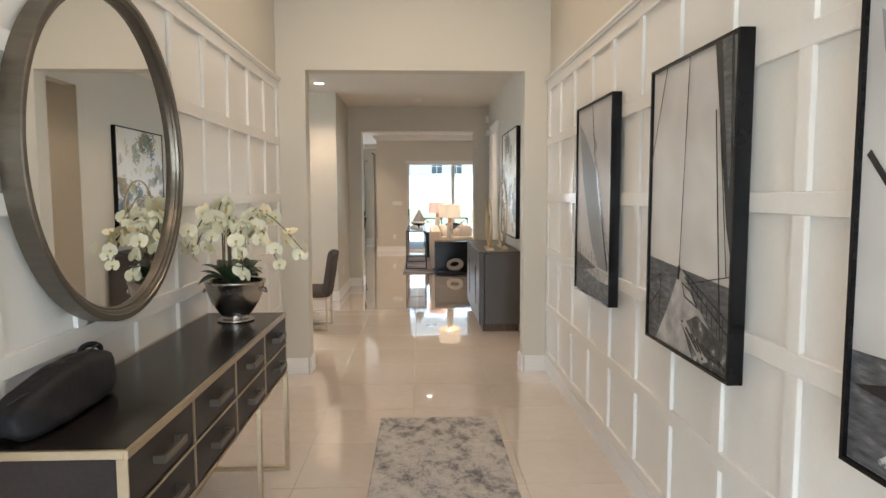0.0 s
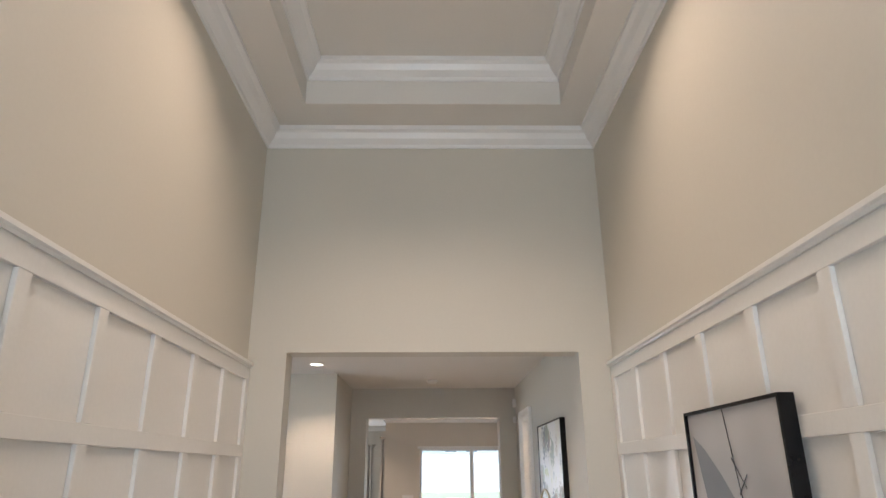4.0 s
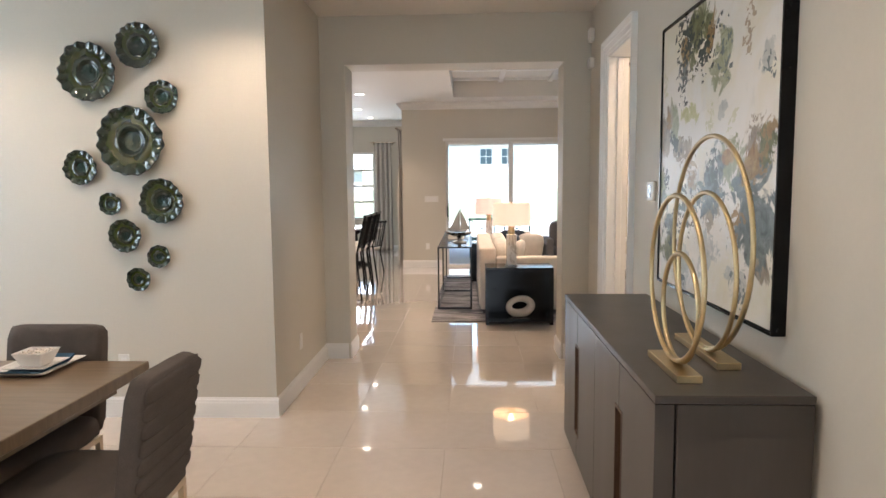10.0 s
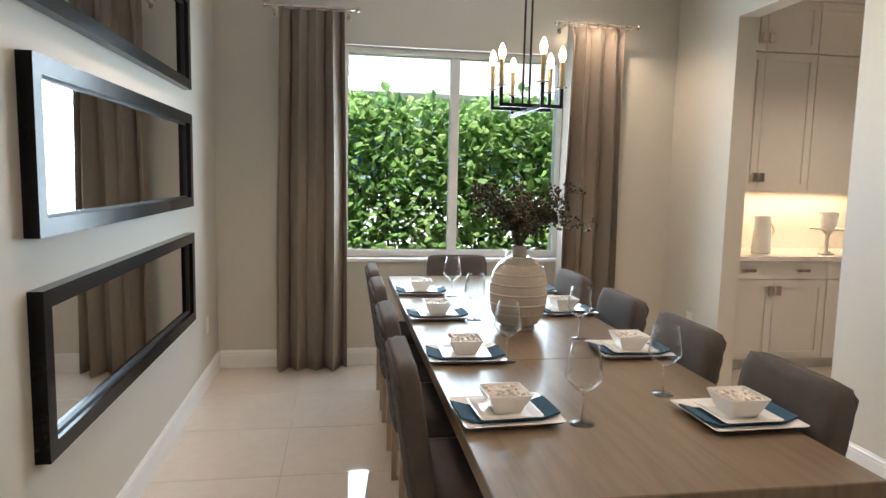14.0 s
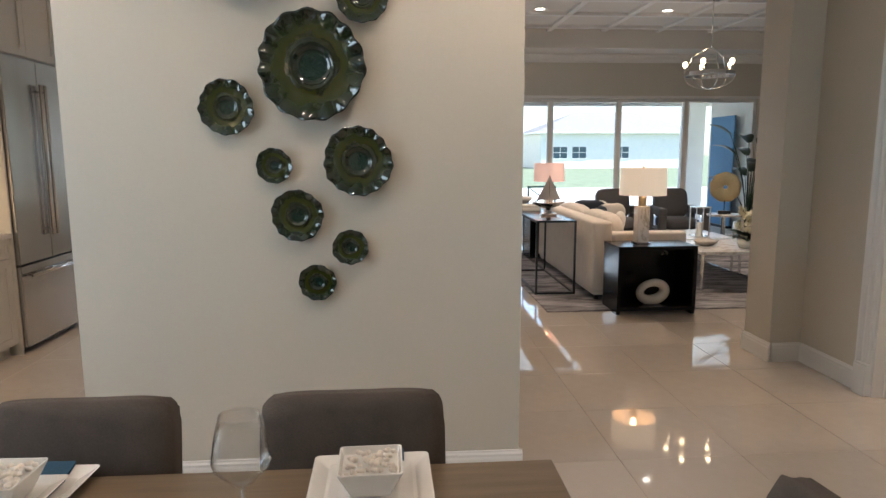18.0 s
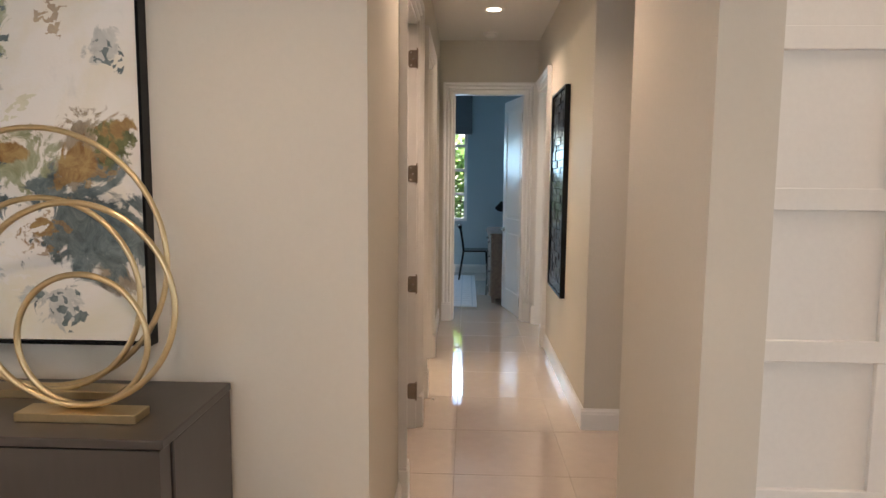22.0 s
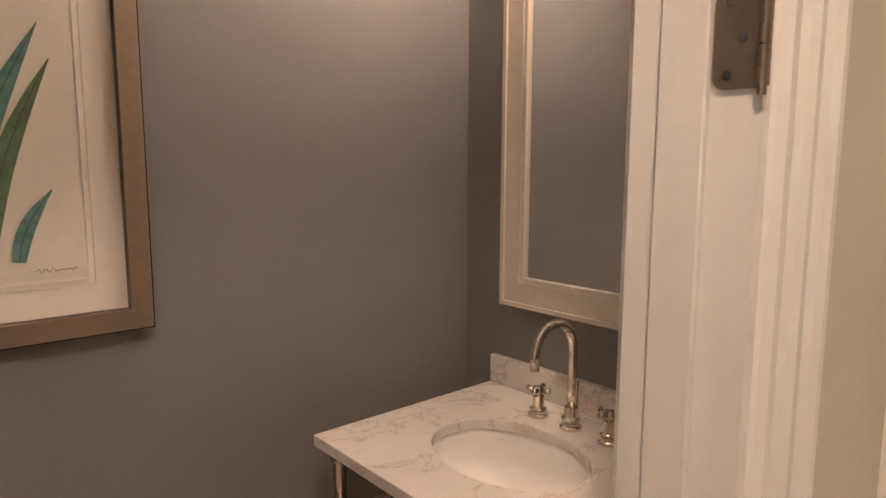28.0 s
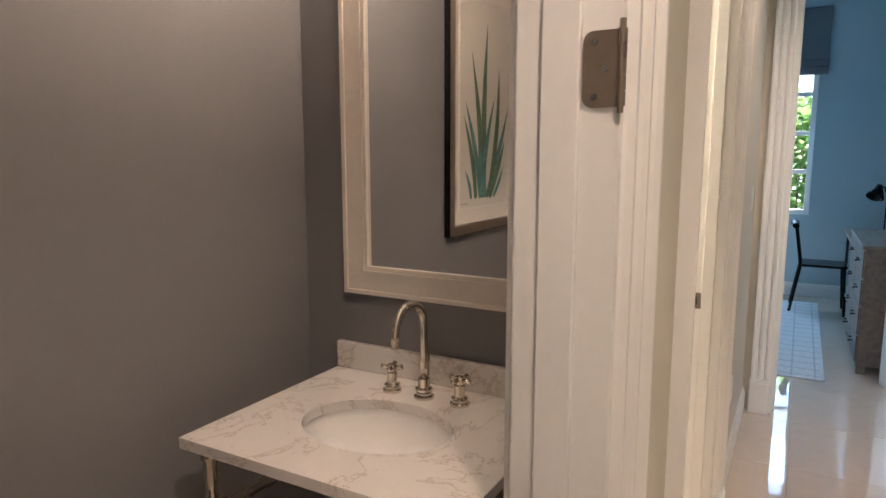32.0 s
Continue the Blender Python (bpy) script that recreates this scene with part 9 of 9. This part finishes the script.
def house(name, x0, x1, y0, y1, h, label, faces, seed=0, over=0.6):
    """A plain white house: walls, hipped roof with deep eaves, windows (side, along, sill, width, height)."""
    o = thing(name, 0, 0, -0.14, label, "house")
    part("wall", B(x0, x1, y0, y1, 0, h), STUCCO, o)
    part("soffit", B(x0 - over, x1 + over, y0 - over, y1 + over, h + 0.001, h + 0.18), WHITE, o)
    bm = bmesh.new()
    zb = h + 0.181
    ins = min(x1 - x0, y1 - y0) / 2 + over - 0.3
    lo = [bm.verts.new(p) for p in ((x0 - over, y0 - over, zb), (x1 + over, y0 - over, zb), (x1 + over, y1 + over, zb), (x0 - over, y1 + over, zb))]
    hi = [bm.verts.new(p) for p in ((x0 - over + ins, y0 - over + ins, zb + ins * 0.42), (x1 + over - ins, y0 - over + ins, zb + ins * 0.42), (x1 + over - ins, y1 + over - ins, zb + ins * 0.42), (x0 - over + ins, y1 + over - ins, zb + ins * 0.42))]
    bm.faces.new(lo[::-1])
    bm.faces.new(hi)
    for k in range(4):
        bm.faces.new((lo[k], lo[(k + 1) % 4], hi[(k + 1) % 4], hi[k]))
    part("roof", bm, ROOF, o)
    for side, a, z, w, hh in faces:
        W = new("window")
        W.parent = o
        tagged(W)
        if side == "e":
            W.matrix_local = Matrix.Translation((x1, a, z)) @ Matrix.Rotation(radians(-90), 4, 'Z')
        else:
            W.matrix_local = Matrix.Translation((a, y0, z)) @ Matrix.Rotation(radians(180), 4, 'Z')
        part("window_frame", frame_bm(bmesh.new(), -w / 2, w / 2, 0, hh, 0.07, 0.001, 0.06), WHITE, W)
        part("pane", B(-w / 2 + 0.07, w / 2 - 0.07, 0.001, 0.02, 0.07, hh - 0.07), DARKWIN, W)
        bm = bmesh.new()
        box(bm, -0.025, 0.025, 0.021, 0.045, 0.07, hh - 0.07)
        box(bm, -w / 2 + 0.07, w / 2 - 0.07, 0.0212, 0.0448, hh / 2 - 0.025, hh / 2 + 0.025)
        part("glazing_bar", bm, WHITE, W)
    return o


house("neighbour_house", -17.0, -8.6, 2.0, 19.0, 2.72, "white stucco neighbour house beyond the hedge", [("e", 7.9, 1.55, 1.5, 0.9), ("e", 10.6, 1.55, 1.5, 0.9), ("e", 14.0, 1.0, 1.5, 1.3)])
house("far_house", -6.0, 8.0, 74.0, 86.0, 6.4, "white two storey house far across the lawn", [("s", 2.6, 3.9, 1.3, 1.7), ("s", 4.8, 3.9, 1.3, 1.7), ("s", -2.5, 3.9, 1.3, 1.7)])
house("far_house", 14.0, 30.0, 74.0, 84.0, 3.6, "white stucco house far across the lawn", [("s", 16.0, 1.0, 1.6, 1.3), ("s", 18.0, 1.0, 1.6, 1.3), ("s", 22.5, 1.0, 1.6, 1.3)])
house("far_house", -26.0, -12.0, 74.0, 84.0, 3.6, "white stucco house far across the lawn", [("s", -15.0, 1.0, 1.6, 1.3), ("s", -18.0, 1.0, 1.6, 1.3)])
hedge("shrub_row", 14.5, 16.0, 5.0, 12.0, 2.35, 9000, 0.17, "tall green shrubs outside the bedroom window", 8)

# lanai roof and end wall
la = thing("lanai", 0, 0, -0.02, "white roofed lanai outside the sliding door", "lanai", kind="structure")
part("roof", B(-0.2, 7.6, YV + 0.181, 22.6, 2.92, 3.10), STUCCO, la)
part("beam", B(-0.2, 7.4, 22.2, 22.5, 2.52, 2.919), STUCCO, la)
part("end_wall", B(5.75, 5.95, YV + 0.2, 21.4, 0.0, 2.919), STUCCO, la)
part("column", B(5.6, 6.0, 22.15, 22.55, -0.118, 2.519), STUCCO, la)
part("column", B(-0.19, 0.15, 22.15, 22.55, -0.118, 2.519), STUCCO, la)
SHADEB = mat("blue_screen_fabric", (0.10, 0.24, 0.42), 0.7, noise_amt=0.05)
bs = thing("blue_shade", 5.60, 20.6, -0.02, "tall blue fabric shade hanging on the lanai", "shade")
part("cloth", B(0, 0.03, -0.45, 0.45, 0.05, 2.2), SHADEB, bs)
part("frame_foot", B(-0.05, 0.08, -0.45, 0.45, 0.0, 0.0495), BLACKM, bs)
ls = thing("lanai_chair", 1.9, 20.6, -0.02, "teal metal lanai chair with crossed back", "chair")
TEALM = mat("teal_metal", (0.05, 0.16, 0.17), 0.5, noise_amt=0.05)
part("seat", B(-0.28, 0.28, -0.28, 0.28, 0.38, 0.42, 0.01), TEALM, ls)
part("backrest", frame_bm(bmesh.new(), -0.28, 0.28, 0.425, 0.86, 0.03, -0.28, -0.25), TEALM, ls)
for p, q in (((-0.25, 0.45), (0.25, 0.83)), ((-0.25, 0.83), (0.25, 0.45))):
    part("cross_bar", rod(bmesh.new(), (p[0], -0.265, p[1]), (q[0], -0.265, q[1]), 0.011, seg=6), TEALM, ls)
for sx in (-1, 1):
    for sy in (-1, 1):
        part("leg", rod(bmesh.new(), (sx * 0.25, sy * 0.25, 0), (sx * 0.25, sy * 0.25, 0.381), 0.015, seg=8), TEALM, ls)
copy_thing(ls, pose(1.15, 20.6, -0.02))

# ---- floor tiles and the ground, last ----
floor = thing("floor", 0, 0, 0, "polished cream porcelain tile floor", "floor", kind="structure")
ROOMS = [(XL, XR, -0.6, YN), (XW, XR, YN, YP), (-4.34, XR, YP, Y2N), (XR, XE + 0.13, HS - 0.13, HN + HT), (2.56, 3.85, 4.6, HS - 0.13), (3.85, XE + 0.13, 5.3, HS - 0.13), (XR, 7.1, HN + HT, 9.8),
         (XE + 0.13, 10.65, 4.5, 10.2), (XR, 4.5, 9.8, 12.42), (-4.34, 7.2, Y2N, 14.72), (-5.85, 7.2, 14.72, YV + 0.18), (-5.85, -0.36, YV + 0.18, YK)]
bed = bmesh.new()
for a in ROOMS:
    box(bed, *a, -0.10, -0.003)
part("grout_bed", bed, GROUT, floor)
TS, X0, Y0 = 0.61, 0.745, 9.60
tile_me = mesh_of(B(-TS / 2 + 0.0016, TS / 2 - 0.0016, -TS / 2 + 0.0016, TS / 2 - 0.0016, -0.010, 0.0, 0.0012), "tile")
tile_me.materials.append(TILE)
rest = bmesh.new()
near_zone = lambda x, y: (-0.5 < x < 2.0 and 2.5 < y < 14.6) or (-4.2 < x <= -0.5 and 7.1 < y < 10.7) or (2.0 <= x < 7.0 and 6.9 < y < 8.1)
count = 0
for i in range(-12, 19):
    for j in range(-18, 22):
        x, y = X0 + (i + 0.5) * TS, Y0 + (j + 0.5) * TS
        cut = [(max(x - TS / 2, a), min(x + TS / 2, b), max(y - TS / 2, c), min(y + TS / 2, d)) for a, b, c, d in ROOMS]
        cut = [q for q in cut if q[1] - q[0] > 0.01 and q[3] - q[2] > 0.01]
        if not cut:
            continue
        whole = len(cut) == 1 and cut[0][1] - cut[0][0] > TS - 0.001 and cut[0][3] - cut[0][2] > TS - 0.001
        if whole and near_zone(x, y) and count < 300:
            t = new("tile", tile_me)
            t.parent = floor
            t.location = (x, y, 0)
            count += 1
        else:
            g = 0.0016
            for a, b, c, d in cut:
                box(rest, a + (g if abs(a - x + TS / 2) < 1e-6 else 0), b - (g if abs(b - x - TS / 2) < 1e-6 else 0), c + (g if abs(c - y + TS / 2) < 1e-6 else 0), d - (g if abs(d - y - TS / 2) < 1e-6 else 0), -0.010, 0.0)
tagged(part("far_tiles", rest, TILE, floor), kind="stuff")
